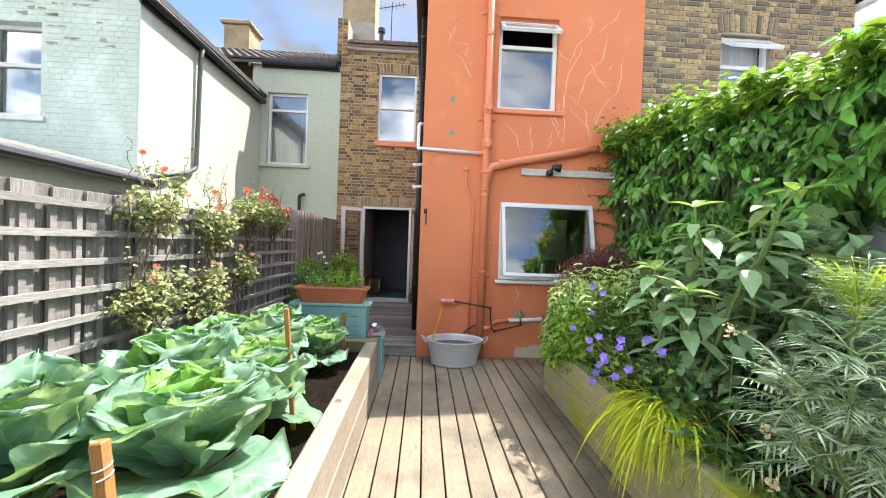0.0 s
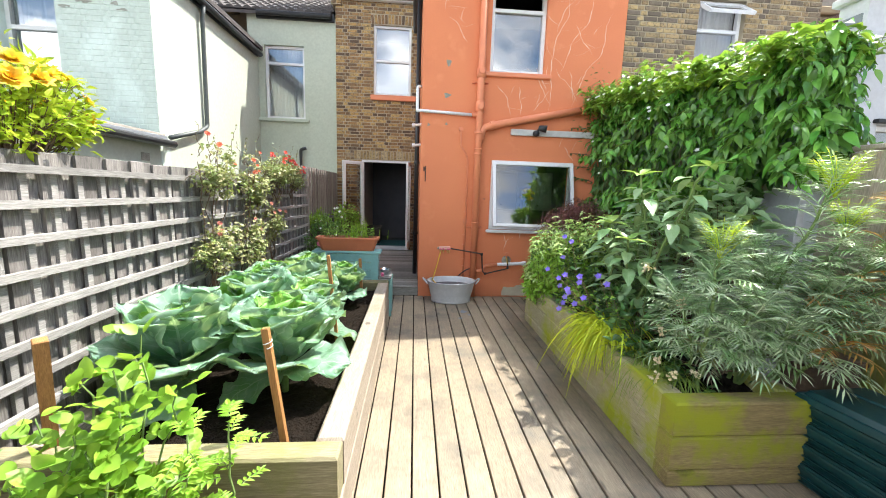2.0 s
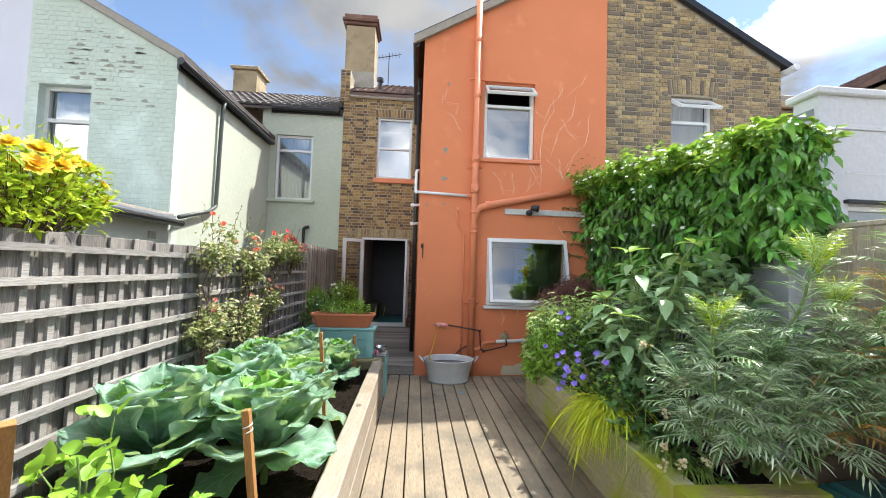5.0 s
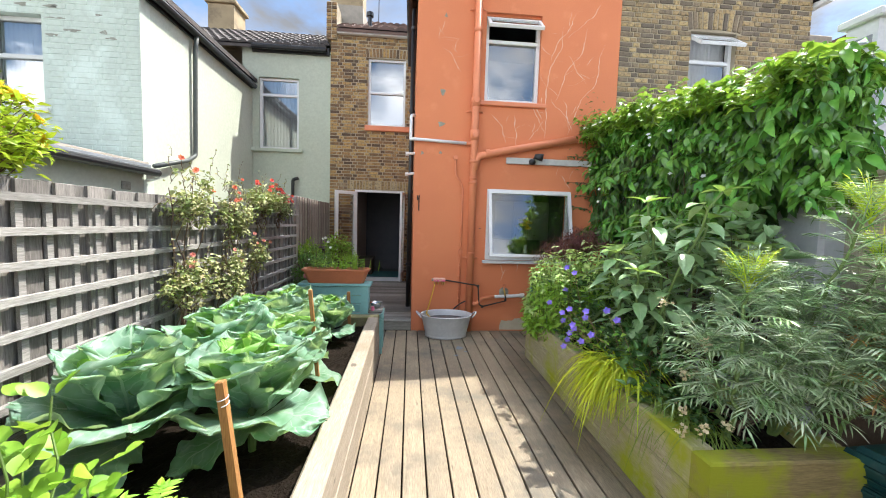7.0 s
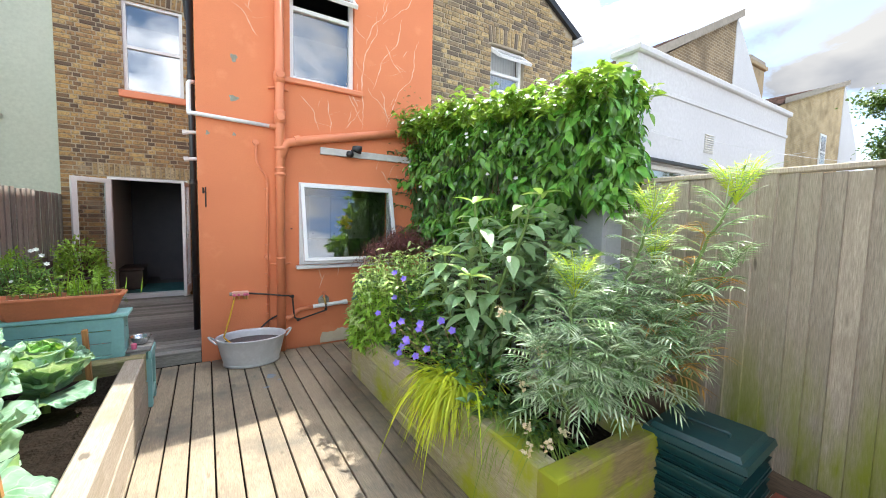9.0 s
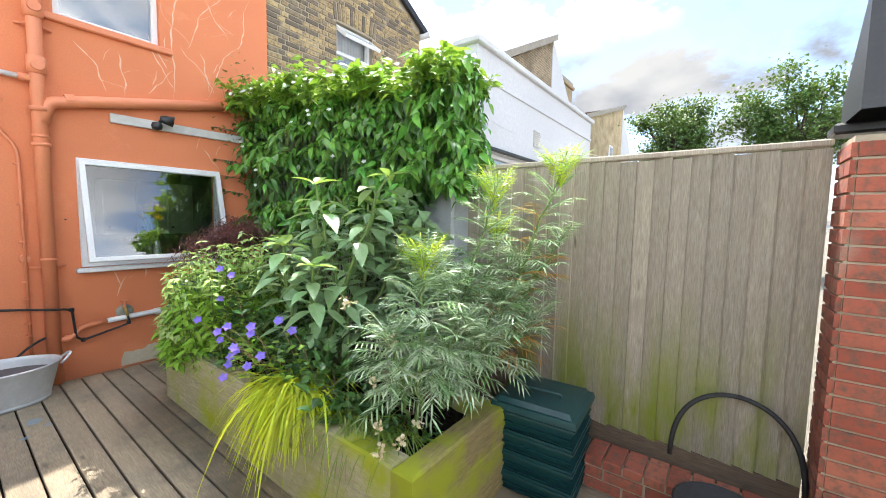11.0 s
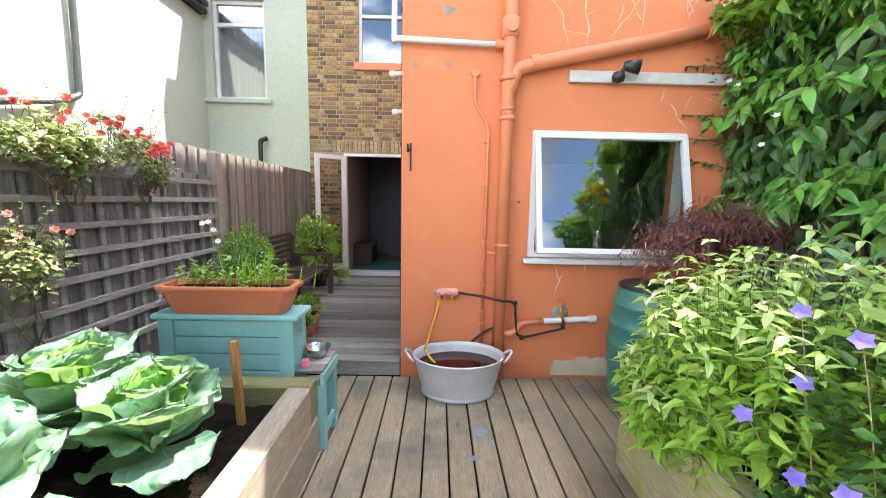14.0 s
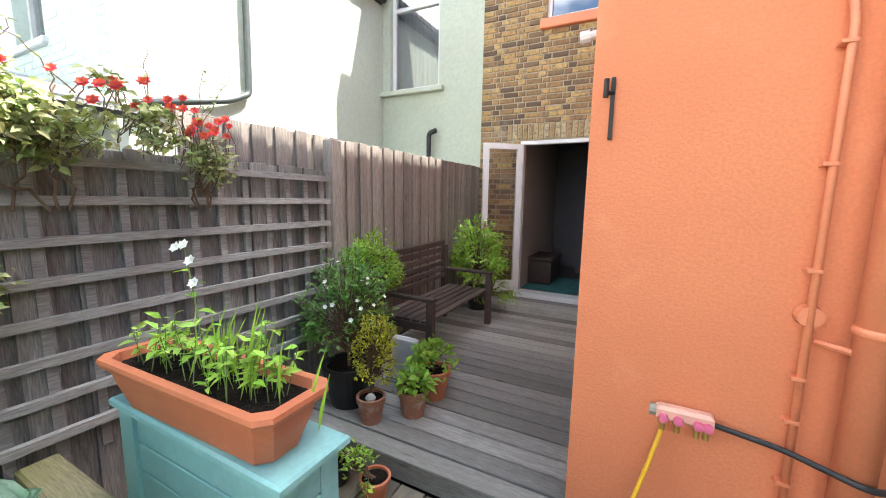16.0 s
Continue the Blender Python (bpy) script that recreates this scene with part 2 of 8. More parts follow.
SOIL_DRY = simple("crumbly_soil", (0.020, 0.014, 0.010), (0.009, 0.007, 0.005), 0.95, 20, bump=1.0, fine=60, dist=0.02, spec=0.1)
GROUND = simple("bare_earth", (0.14, 0.12, 0.09), (0.09, 0.08, 0.06), 0.95, 3, bump=0.6)
GALV = simple("galvanised_steel", (0.66, 0.68, 0.71), (0.55, 0.57, 0.60), 0.45, 9, metal=0.3, bump=0.1, fine=30)
BARREL = simple("green_butt_plastic", (0.045, 0.210, 0.175), (0.038, 0.180, 0.155), 0.36, 6, bump=0.06)
BIN = simple("dark_green_bin_plastic", (0.010, 0.055, 0.060), (0.008, 0.042, 0.05), 0.32, 9, bump=0.08, stain=((0.05, 0.09, 0.09), 12, 0.62, 0.8))
STEEL = simple("stainless_steel", (0.62, 0.63, 0.64), (0.55, 0.56, 0.57), 0.22, 12, metal=0.95, bump=0.03)
BRASS = simple("brass", (0.62, 0.42, 0.12), (0.5, 0.33, 0.1), 0.35, 20, metal=0.8, bump=0.05)
PINK = simple("pink_plastic", (0.72, 0.16, 0.28), (0.66, 0.12, 0.24), 0.4, 9, bump=0.03)
SALMON = simple("salmon_plastic", (0.74, 0.42, 0.32), (0.70, 0.38, 0.28), 0.45, 9, bump=0.03)
YELLOW_HOSE = simple("yellow_hose", (0.80, 0.46, 0.02), (0.72, 0.40, 0.02), 0.4, 20, bump=0.05)
YELLOW_TUB = simple("yellow_plastic", (0.80, 0.66, 0.01), (0.72, 0.58, 0.01), 0.4, 9, bump=0.04)
CURTAIN = simple("white_net_curtain", (0.72, 0.73, 0.74), (0.60, 0.62, 0.64), 0.9, 8, bump=0.1)
PLASTER = simple("beige_wall_paint", (0.46, 0.40, 0.35), (0.42, 0.36, 0.31), 0.85, 2, bump=0.1)
# Near-black for room shells: the dimness indoors is put into this colour.
ROOM_SHADE = simple("room_shade_colour", (0.10, 0.10, 0.11), (0.07, 0.07, 0.08), 0.85, 2, bump=0.1)
RUG = simple("teal_rug", (0.05, 0.20, 0.20), (0.02, 0.10, 0.11), 0.95, 14, bump=0.5, fine=120)
KITCHEN_UNIT = simple("cream_kitchen_door", (0.52, 0.51, 0.46), (0.48, 0.47, 0.42), 0.45, 3, bump=0.03)
DARK_WOOD = simple("dark_bench_wood", (0.075, 0.050, 0.040), (0.045, 0.032, 0.028), 0.7, 12, bump=0.4, fine=50, rand=0.25)
TIMBER_CUT = simple("pale_mouldy_edge", (0.62, 0.62, 0.60), (0.50, 0.50, 0.48), 0.8, 12, bump=0.2)

DECK = wood("deck_board_wood", (0.40, 0.33, 0.23), (0.28, 0.225, 0.155), "y", 0.62, 0.18, stain=((0.12, 0.11, 0.09), 1.8, 0.46, 0.70))
DECK_GREY = wood("grey_deck_board_wood", (0.44, 0.43, 0.39), (0.29, 0.28, 0.25), "x", 0.7, 0.42, stain=((0.22, 0.22, 0.17), 1.6, 0.55, 0.8))
FENCE_OLD = wood("weathered_fence_wood", (0.36, 0.335, 0.31), (0.17, 0.155, 0.14), "z", 0.85, 0.30)
TRELLIS = wood("weathered_trellis_wood", (0.42, 0.405, 0.38), (0.28, 0.265, 0.245), "y", 0.85, 0.16)
FENCE_BROWN = wood("brown_fence_wood", (0.37, 0.325, 0.29), (0.23, 0.20, 0.175), "z", 0.85, 0.28)
FENCE_GREY = wood("grey_fence_wood", (0.50, 0.44, 0.35), (0.37, 0.32, 0.25), "z", 0.8, 0.20, stain=((0.28, 0.24, 0.18), 2.4, 0.56, 0.82), algae=((0.20, 0.235, 0.015), 0.45, 1.30))
GRAVEL_BOARD = wood("gravel_board_wood", (0.20, 0.14, 0.09), (0.12, 0.085, 0.06), "y", 0.85, 0.1)
# The _X woods, for end sleepers, have a darker base than the long ones.
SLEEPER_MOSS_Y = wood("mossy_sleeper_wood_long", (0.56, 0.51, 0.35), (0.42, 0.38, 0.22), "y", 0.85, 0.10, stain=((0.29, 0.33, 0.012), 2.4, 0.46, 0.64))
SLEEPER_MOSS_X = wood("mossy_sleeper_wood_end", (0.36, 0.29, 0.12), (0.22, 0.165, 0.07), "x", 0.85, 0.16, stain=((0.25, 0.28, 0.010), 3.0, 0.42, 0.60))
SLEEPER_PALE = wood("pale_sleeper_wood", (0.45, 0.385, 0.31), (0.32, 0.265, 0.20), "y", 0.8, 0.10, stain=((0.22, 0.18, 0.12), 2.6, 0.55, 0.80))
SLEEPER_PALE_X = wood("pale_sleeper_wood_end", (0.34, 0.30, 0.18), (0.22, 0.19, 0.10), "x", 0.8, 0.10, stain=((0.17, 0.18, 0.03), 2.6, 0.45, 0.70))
STAKE = wood("orange_stake_wood", (0.50, 0.25, 0.08), (0.38, 0.17, 0.05), "z", 0.7, 0.15)


def brick_mat(name, tones, per):
    """Stock brick: a tone of its own for each brick, with soot and lime on it."""
    m, n, l, p = node_mat(name)
    r = n.new("ShaderNodeObjectInfo").outputs["Random"] if per == "object" else n.new("ShaderNodeNewGeometry").outputs["Random Per Island"]
    ramp = n.new("ShaderNodeValToRGB")
    ramp.color_ramp.interpolation = "CONSTANT"
    els = ramp.color_ramp.elements
    els[0].color = (*tones[0], 1)
    els[0].position = 0.0
    els[1].color = (*tones[1], 1)
    els[1].position = 1 / len(tones)
    for k, c in enumerate(tones[2:], 2):
        els.new(k / len(tones)).color = (*c, 1)
    l.new(r, ramp.inputs[0])
    col = mixed(n, l, noisy(n, l, 30, 5, coord="Position", lo=0.45, hi=0.75), ramp.outputs[0], (0.10, 0.08, 0.06))
    col = mixed(n, l, noisy(n, l, 2.2, 4, coord="Position", lo=0.62, hi=0.85), col, (0.42, 0.36, 0.27))
    l.new(col, p.inputs["Base Color"])
    p.inputs["Roughness"].default_value = 0.92
    bumped(n, l, p, noisy(n, l, 90, 5, coord="Position", lo=0.2, hi=0.8), 0.6, 0.004)
    return m


YELLOW_TONES = [(0.46, 0.29, 0.11), (0.34, 0.20, 0.085), (0.19, 0.115, 0.06), (0.50, 0.34, 0.14), (0.28, 0.165, 0.075), (0.11, 0.07, 0.045), (0.40, 0.25, 0.10), (0.24, 0.14, 0.065)]
GREY_TONES = [(0.42, 0.30, 0.150), (0.31, 0.22, 0.115), (0.18, 0.14, 0.10), (0.48, 0.35, 0.17), (0.34, 0.25, 0.13), (0.24, 0.18, 0.115), (0.14, 0.11, 0.08)]
BRICK_Y = brick_mat("yellow_stock_brick", YELLOW_TONES, "object")
BRICK_YJ = brick_mat("yellow_stock_brick_rest", YELLOW_TONES, "island")
BRICK_GJ = brick_mat("grey_stock_brick", GREY_TONES, "island")
BRICK_PALE = brick_mat("pale_yellow_brick", [(0.44, 0.33, 0.17), (0.36, 0.25, 0.12), (0.50, 0.40, 0.24)], "island")
BRICK_RED = brick_mat("red_brick", [(0.36, 0.10, 0.06), (0.30, 0.075, 0.045), (0.40, 0.13, 0.08)], "object")



def far_brick(name, a, b, mortar):
    """Distant brickwork, courses in true size."""
    m, n, l, p = node_mat(name)
    tx = n.new("ShaderNodeTexBrick")
    mp = n.new("ShaderNodeMapping")
    ge = n.new("ShaderNodeNewGeometry")
    mp.inputs["Rotation"].default_value = (radians(90), 0, 0)
    l.new(ge.outputs["Position"], mp.inputs[0])
    l.new(mp.outputs[0], tx.inputs["Vector"])
    tx.inputs["Color1"].default_value, tx.inputs["Color2"].default_value, tx.inputs["Mortar"].default_value = (*a, 1), (*b, 1), (*mortar, 1)
    tx.inputs["Scale"].default_value, tx.inputs["Brick Width"].default_value, tx.inputs["Row Height"].default_value, tx.inputs["Mortar Size"].default_value = 1.0, 0.225, 0.0765, 0.009
    l.new(mixed(n, l, noisy(n, l, 1.5, 5, coord="Position", lo=0.45, hi=0.75), tx.outputs["Color"], tuple(c * 0.55 for c in b)), p.inputs["Base Color"])
    p.inputs["Roughness"].default_value = 0.92
    bumped(n, l, p, tx.outputs["Fac"], 0.4, -0.008)
    return m


FAR_BROWN = far_brick("far_brown_brick", (0.30, 0.22, 0.13), (0.20, 0.145, 0.09), (0.40, 0.34, 0.25))
FAR_YELLOW = far_brick("far_yellow_brick", (0.52, 0.40, 0.22), (0.42, 0.31, 0.16), (0.50, 0.43, 0.32))
CABBAGE_BLUE = leafy("blue_green_cabbage_leaf", (0.15, 0.345, 0.20), (0.35, 0.51, 0.40), 0.38, 0.14, 0.42, ((0.50, 0.63, 0.48), 6.0, 0.012), per="object")
CABBAGE_GREEN = leafy("bright_cabbage_leaf", (0.18, 0.42, 0.06), (0.27, 0.51, 0.13), 0.40, 0.12, 0.42, ((0.42, 0.58, 0.24), 6.0, 0.012), per="object")
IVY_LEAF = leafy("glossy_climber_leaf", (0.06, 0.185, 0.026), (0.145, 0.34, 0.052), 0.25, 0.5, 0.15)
# Crest leaves: a lighter green than the climber's face.
IVY_TOP = leafy("top_climber_leaf", (0.14, 0.30, 0.030), (0.24, 0.42, 0.06), 0.33, 0.35, 0.30)
BIG_LEAF = leafy("broad_shrub_leaf", (0.22, 0.39, 0.17), (0.36, 0.51, 0.29), 0.32, 0.25, 0.20, ((0.36, 0.50, 0.27), 7.0, 0.02))
BIG_YOUNG = leafy("young_shrub_leaf", (0.24, 0.42, 0.09), (0.34, 0.50, 0.15), 0.38, 0.2, 0.35, per="object")
BIG_SINGLE = leafy("single_broad_leaf", (0.22, 0.39, 0.17), (0.36, 0.51, 0.29), 0.32, 0.25, 0.20, ((0.36, 0.50, 0.27), 7.0, 0.02), per="object")
# The pale end of the mottle stands for whitish glints on the leaflets.
MAHONIA = leafy("feathery_grey_green_glint_leaf", (0.21, 0.38, 0.15), (0.52, 0.60, 0.43), 0.24, 0.4, 0.16)
MAHONIA_TOP = leafy("yellow_green_shoot_leaf", (0.44, 0.60, 0.03), (0.55, 0.64, 0.05), 0.42, 0.25, 0.35)
RUST = leafy("rusty_dry_leaf", (0.50, 0.22, 0.03), (0.36, 0.22, 0.10), 0.7, 0.3, 0.2)
LIME_LEAF = leafy("pale_green_herb_leaf", (0.24, 0.47, 0.04), (0.38, 0.59, 0.11), 0.42, 0.3, 0.28)
LIME_TOP = leafy("cream_edged_top_leaf", (0.36, 0.55, 0.13), (0.52, 0.64, 0.27), 0.42, 0.22, 0.3)
# Deep green of low plants; also darkens the climber's inside, its shade as colour.
DEEP_AND_GAP_LEAF = leafy("deep_green_and_gap_shade_leaf", (0.035, 0.10, 0.020), (0.075, 0.18, 0.040), 0.38, 0.4, 0.08)
GRASS_GOLD = leafy("golden_grass_blade", (0.58, 0.62, 0.03), (0.44, 0.54, 0.03), 0.45, 0.25, 0.35)
GRASS_GREEN = leafy("green_grass_blade", (0.13, 0.22, 0.03), (0.20, 0.28, 0.05), 0.5, 0.3, 0.25)
MAPLE_RED = leafy("burgundy_maple_leaf", (0.13, 0.035, 0.04), (0.20, 0.06, 0.065), 0.5, 0.35, 0.15)
ROSE_LEAF = leafy("rose_leaf", (0.18, 0.25, 0.08), (0.36, 0.33, 0.16), 0.55, 0.5, 0.2, sat=0.03)
PEA_LEAF = leafy("bright_pea_leaf", (0.19, 0.40, 0.03), (0.28, 0.48, 0.06), 0.45, 0.2, 0.35)
TREE_LEAF = leafy("tree_leaf", (0.045, 0.11, 0.022), (0.09, 0.17, 0.04), 0.5, 0.4, 0.12)
YELLOW_LEAF = leafy("golden_shrub_leaf", (0.50, 0.46, 0.02), (0.38, 0.40, 0.03), 0.5, 0.3, 0.3)
YELLOW_GREEN = leafy("yellow_green_rose_leaf", (0.28, 0.42, 0.02), (0.44, 0.52, 0.03), 0.45, 0.3, 0.32)
SHRUB_GREEN = leafy("fresh_green_shrub_leaf", (0.07, 0.19, 0.03), (0.13, 0.29, 0.06), 0.42, 0.35, 0.2)
PETAL_RED = leafy("red_petal", (0.62, 0.015, 0.03), (0.70, 0.03, 0.03), 0.5, 0.2, 0.2)
PETAL_CORAL = leafy("coral_petal", (0.62, 0.09, 0.05), (0.66, 0.16, 0.08), 0.5, 0.2, 0.2)
PETAL_PINK = leafy("pink_petal", (0.60, 0.16, 0.14), (0.66, 0.26, 0.22), 0.5, 0.2, 0.2)
PETAL_YELLOW = leafy("yellow_petal", (0.80, 0.40, 0.01), (0.84, 0.55, 0.02), 0.5, 0.2, 0.25)
PETAL_VIOLET = leafy("violet_petal", (0.20, 0.13, 0.66), (0.27, 0.17, 0.72), 0.5, 0.2, 0.2)
PETAL_CREAM = leafy("cream_petal", (0.70, 0.62, 0.42), (0.60, 0.48, 0.30), 0.6, 0.2, 0.2)
PETAL_WHITE = leafy("white_petal", (0.80, 0.80, 0.76), (0.74, 0.75, 0.72), 0.5, 0.1, 0.2)
STEM = simple("green_stem", (0.13, 0.22, 0.05), (0.18, 0.24, 0.08), 0.6, 20, bump=0.1)
STEM_BROWN = simple("brown_stem", (0.16, 0.10, 0.06), (0.10, 0.07, 0.045), 0.8, 20, bump=0.3)
BARK = simple("bark", (0.10, 0.08, 0.06), (0.06, 0.05, 0.04), 0.9, 12, bump=0.6)


def glass_mat(name, tint, ior=1.5):
    m, n, l, p = node_mat(name)
    p.inputs["Base Color"].default_value = (*tint, 1)
    p.inputs["Roughness"].default_value = 0.0
    p.inputs["Transmission Weight"].default_value = 1.0
    p.inputs["IOR"].default_value = ior
    return m


CLEAR_GLASS = glass_mat("door_glass", (0.92, 0.95, 0.95), 1.45)
GLASS = glass_mat("window_glass", (0.86, 0.90, 0.92), 2.4)
WATER = simple("brown_water", (0.045, 0.010, 0.006), (0.032, 0.008, 0.005), 0.06, 3, bump=0.0, spec=0.18)


# ---- mesh tools ----
class Shape:
    """Collects vertices, faces and leaf coordinates for one mesh."""

    def __init__(self):
        self.v, self.f, self.uv, self.n = [], [], [], 0

    def add(self, verts, faces, uv=None):
        verts = np.asarray(verts, float)
        self.v.append(verts)
        self.uv.append(np.asarray(uv, float) if uv is not None else np.zeros((len(verts), 2)))
        self.f.extend([tuple(i + self.n for i in q) for q in faces])
        self.n += len(verts)
        return self

    def box(self, x0, x1, y0, y1, z0, z1, c=0.0, m=None):
        """A box with chamfered upright and lying edges of size c."""
        if c <= 0:
            v = [(x, y, z) for z in (z0, z1) for y in (y0, y1) for x in (x0, x1)]
            f = [(0, 2, 3, 1), (4, 5, 7, 6), (0, 1, 5, 4), (2, 6, 7, 3), (0, 4, 6, 2), (1, 3, 7, 5)]
        else:
            v, f = [], []
            for z, s in ((z0, c), (z0 + c, 0), (z1 - c, 0), (z1, c)):
                v += [(x0 + s, y0 + s, z), (x1 - s, y0 + s, z), (x1 - s, y1 - s, z), (x0 + s, y1 - s, z)]
            for k in range(3):
                f += [(4 * k + i, 4 * k + (i + 1) % 4, 4 * k + 4 + (i + 1) % 4, 4 * k + 4 + i) for i in range(4)]
            f += [(3, 2, 1, 0), (12, 13, 14, 15)]
        v = np.array(v, float)
        if m is not None:
            v = v @ np.array(m.to_3x3()).T + np.array(m.translation)
        return self.add(v, f)

    def tube(self, path, radius, n=8, caps=True):
        """A round tube along a path; radius is one number or one for each point."""
        p = np.asarray(path, float)
        r = np.broadcast_to(np.asarray(radius, float), (len(p),))
        d = np.gradient(p, axis=0)
        d /= np.linalg.norm(d, axis=1)[:, None] + 1e-9
        ref = np.array((0.0, 0.0, 1.0)) if abs(d[:, 2]).mean() < 0.8 else np.array((1.0, 0.0, 0.0))
        a = np.cross(d, ref)
        a /= np.linalg.norm(a, axis=1)[:, None] + 1e-9
        b = np.cross(d, a)
        ang = np.linspace(0, 2 * np.pi, n, endpoint=False)
        v = p[:, None] + r[:, None, None] * (np.cos(ang)[None, :, None] * a[:, None] + np.sin(ang)[None, :, None] * b[:, None])
        f = [(i * n + j, i * n + (j + 1) % n, (i + 1) * n + (j + 1) % n, (i + 1) * n + j) for i in range(len(p) - 1) for j in range(n)]
        if caps:
            f += [tuple(range(n - 1, -1, -1)), tuple((len(p) - 1) * n + j for j in range(n))]
        return self.add(v.reshape(-1, 3), f)

    def lathe(self, profile, centre=(0, 0, 0), n=28, sx=1.0, sy=1.0):
        """A turned shape from (radius, height) pairs."""
        ang = np.linspace(0, 2 * np.pi, n, endpoint=False)
        v = [(centre[0] + sx * r * math.cos(a), centre[1] + sy * r * math.sin(a), centre[2] + z) for r, z in profile for a in ang]
        f = [(i * n + j, i * n + (j + 1) % n, (i + 1) * n + (j + 1) % n, (i + 1) * n + j) for i in range(len(profile) - 1) for j in range(n)]
        return self.add(v, f)

    def blades(self, tv, tf, tuv, pos, way, up, size, width=None):
        """Copies of a small leaf shape (x across, y along, z up), each with a place, a direction, an upper side and a size."""
        pos, way, up = (np.asarray(q, float) for q in (pos, way, up))
        k = len(pos)
        if not k:
            return self
        way = way / (np.linalg.norm(way, axis=1)[:, None] + 1e-9)
        side = np.cross(way, up)
        side /= np.linalg.norm(side, axis=1)[:, None] + 1e-9
        nor = np.cross(side, way)
        s = np.broadcast_to(np.asarray(size, float), (k,))[:, None, None]
        w = s if width is None else np.broadcast_to(np.asarray(width, float), (k,))[:, None, None]
        tv = np.asarray(tv, float)
        v = pos[:, None] + w * tv[None, :, 0:1] * side[:, None] + s * tv[None, :, 1:2] * way[:, None] + s * tv[None, :, 2:3] * nor[:, None]
        f = np.asarray(tf)
        faces = (f[None] + (np.arange(k) * len(tv))[:, None, None]).reshape(-1, f.shape[1])
        return self.add(v.reshape(-1, 3), faces.tolist(), np.tile(np.asarray(tuv, float), (k, 1)))

    def mesh(self, name, material, smooth=False):
        me = bpy.data.meshes.new(name)
        v = np.concatenate(self.v)
        me.from_pydata(v.tolist(), [], self.f)
        if smooth:
            me.polygons.foreach_set("use_smooth", np.ones(len(me.polygons), bool))
        uv = np.concatenate(self.uv)
        if np.any(uv):
            layer = me.uv_layers.new(name="leaf")
            idx = np.zeros(len(me.loops), np.int32)
            me.loops.foreach_get("vertex_index", idx)
            layer.data.foreach_set("uv", uv[idx].astype(np.float32).ravel())
        me.materials.append(material)
        me.update()
        return me


def part(name, shape, material, parent=None, label="", smooth=False, at=None):
    ob = new(name, shape.mesh(name, material, smooth) if isinstance(shape, Shape) else shape)
    if at is not None:
        ob.matrix_basis = at
    if parent is not None:
        ob.parent = parent
    if label:
        ob["label"] = label
    return ob


def thing(name, label, category, group="", kind="", at=None):
    ob = new(name)
    ob.empty_display_size = 0.1
    if at is not None:
        ob.matrix_basis = at
    return tagged(ob, label, category, group, kind)


def solid(name, shape, material, label, category, group="", kind="", smooth=False, at=None):
    return tagged(part(name, shape, material, None, "", smooth, at), label, category, group, kind)


def leaf_shape(rows=4, width=0.5, shoulder=0.45, fold=0.08, droop=0.15, point=1.0):
    """A leaf of unit length: rows along it, folded at the midrib and drooping to the tip."""
    v, uv, f = [], [], []
    for i in range(rows + 1):
        t = i / rows
        w = width * 0.5 * (math.sin(math.pi * min(1, t ** shoulder)) ** point if 0 < t < 1 else 0.02)
        z = -droop * t * t
        v += [(-w, t, z + fold * w * 2), (0, t, z), (w, t, z + fold * w * 2)]
        uv += [(0.0, t), (0.5, t), (1.0, t)]
    for i in range(rows):
        a = 3 * i
        f += [(a, a + 1, a + 4, a + 3), (a + 1, a + 2, a + 5, a + 4)]
    return v, f, uv


def units(k, lo=-1.0, hi=1.0):
    """Random directions with the height part between lo and hi."""
    a = rng.uniform(0, 2 * np.pi, k)
    z = rng.uniform(lo, hi, k)
    h = np.sqrt(np.maximum(0, 1 - z * z))
    return np.stack([h * np.cos(a), h * np.sin(a), z], 1)


def bent(a, b, sag=0.0, n=8, wobble=0.0):
    """A bowed line from a to b."""
    a, b = np.asarray(a, float), np.asarray(b, float)
    t = np.linspace(0, 1, n)[:, None]
    p = a + (b - a) * t
    p[:, 2] += sag * 4 * (t * (1 - t))[:, 0]
    if wobble:
        p[1:-1] += rng.normal(0, wobble, (n - 2, 3))
    return p


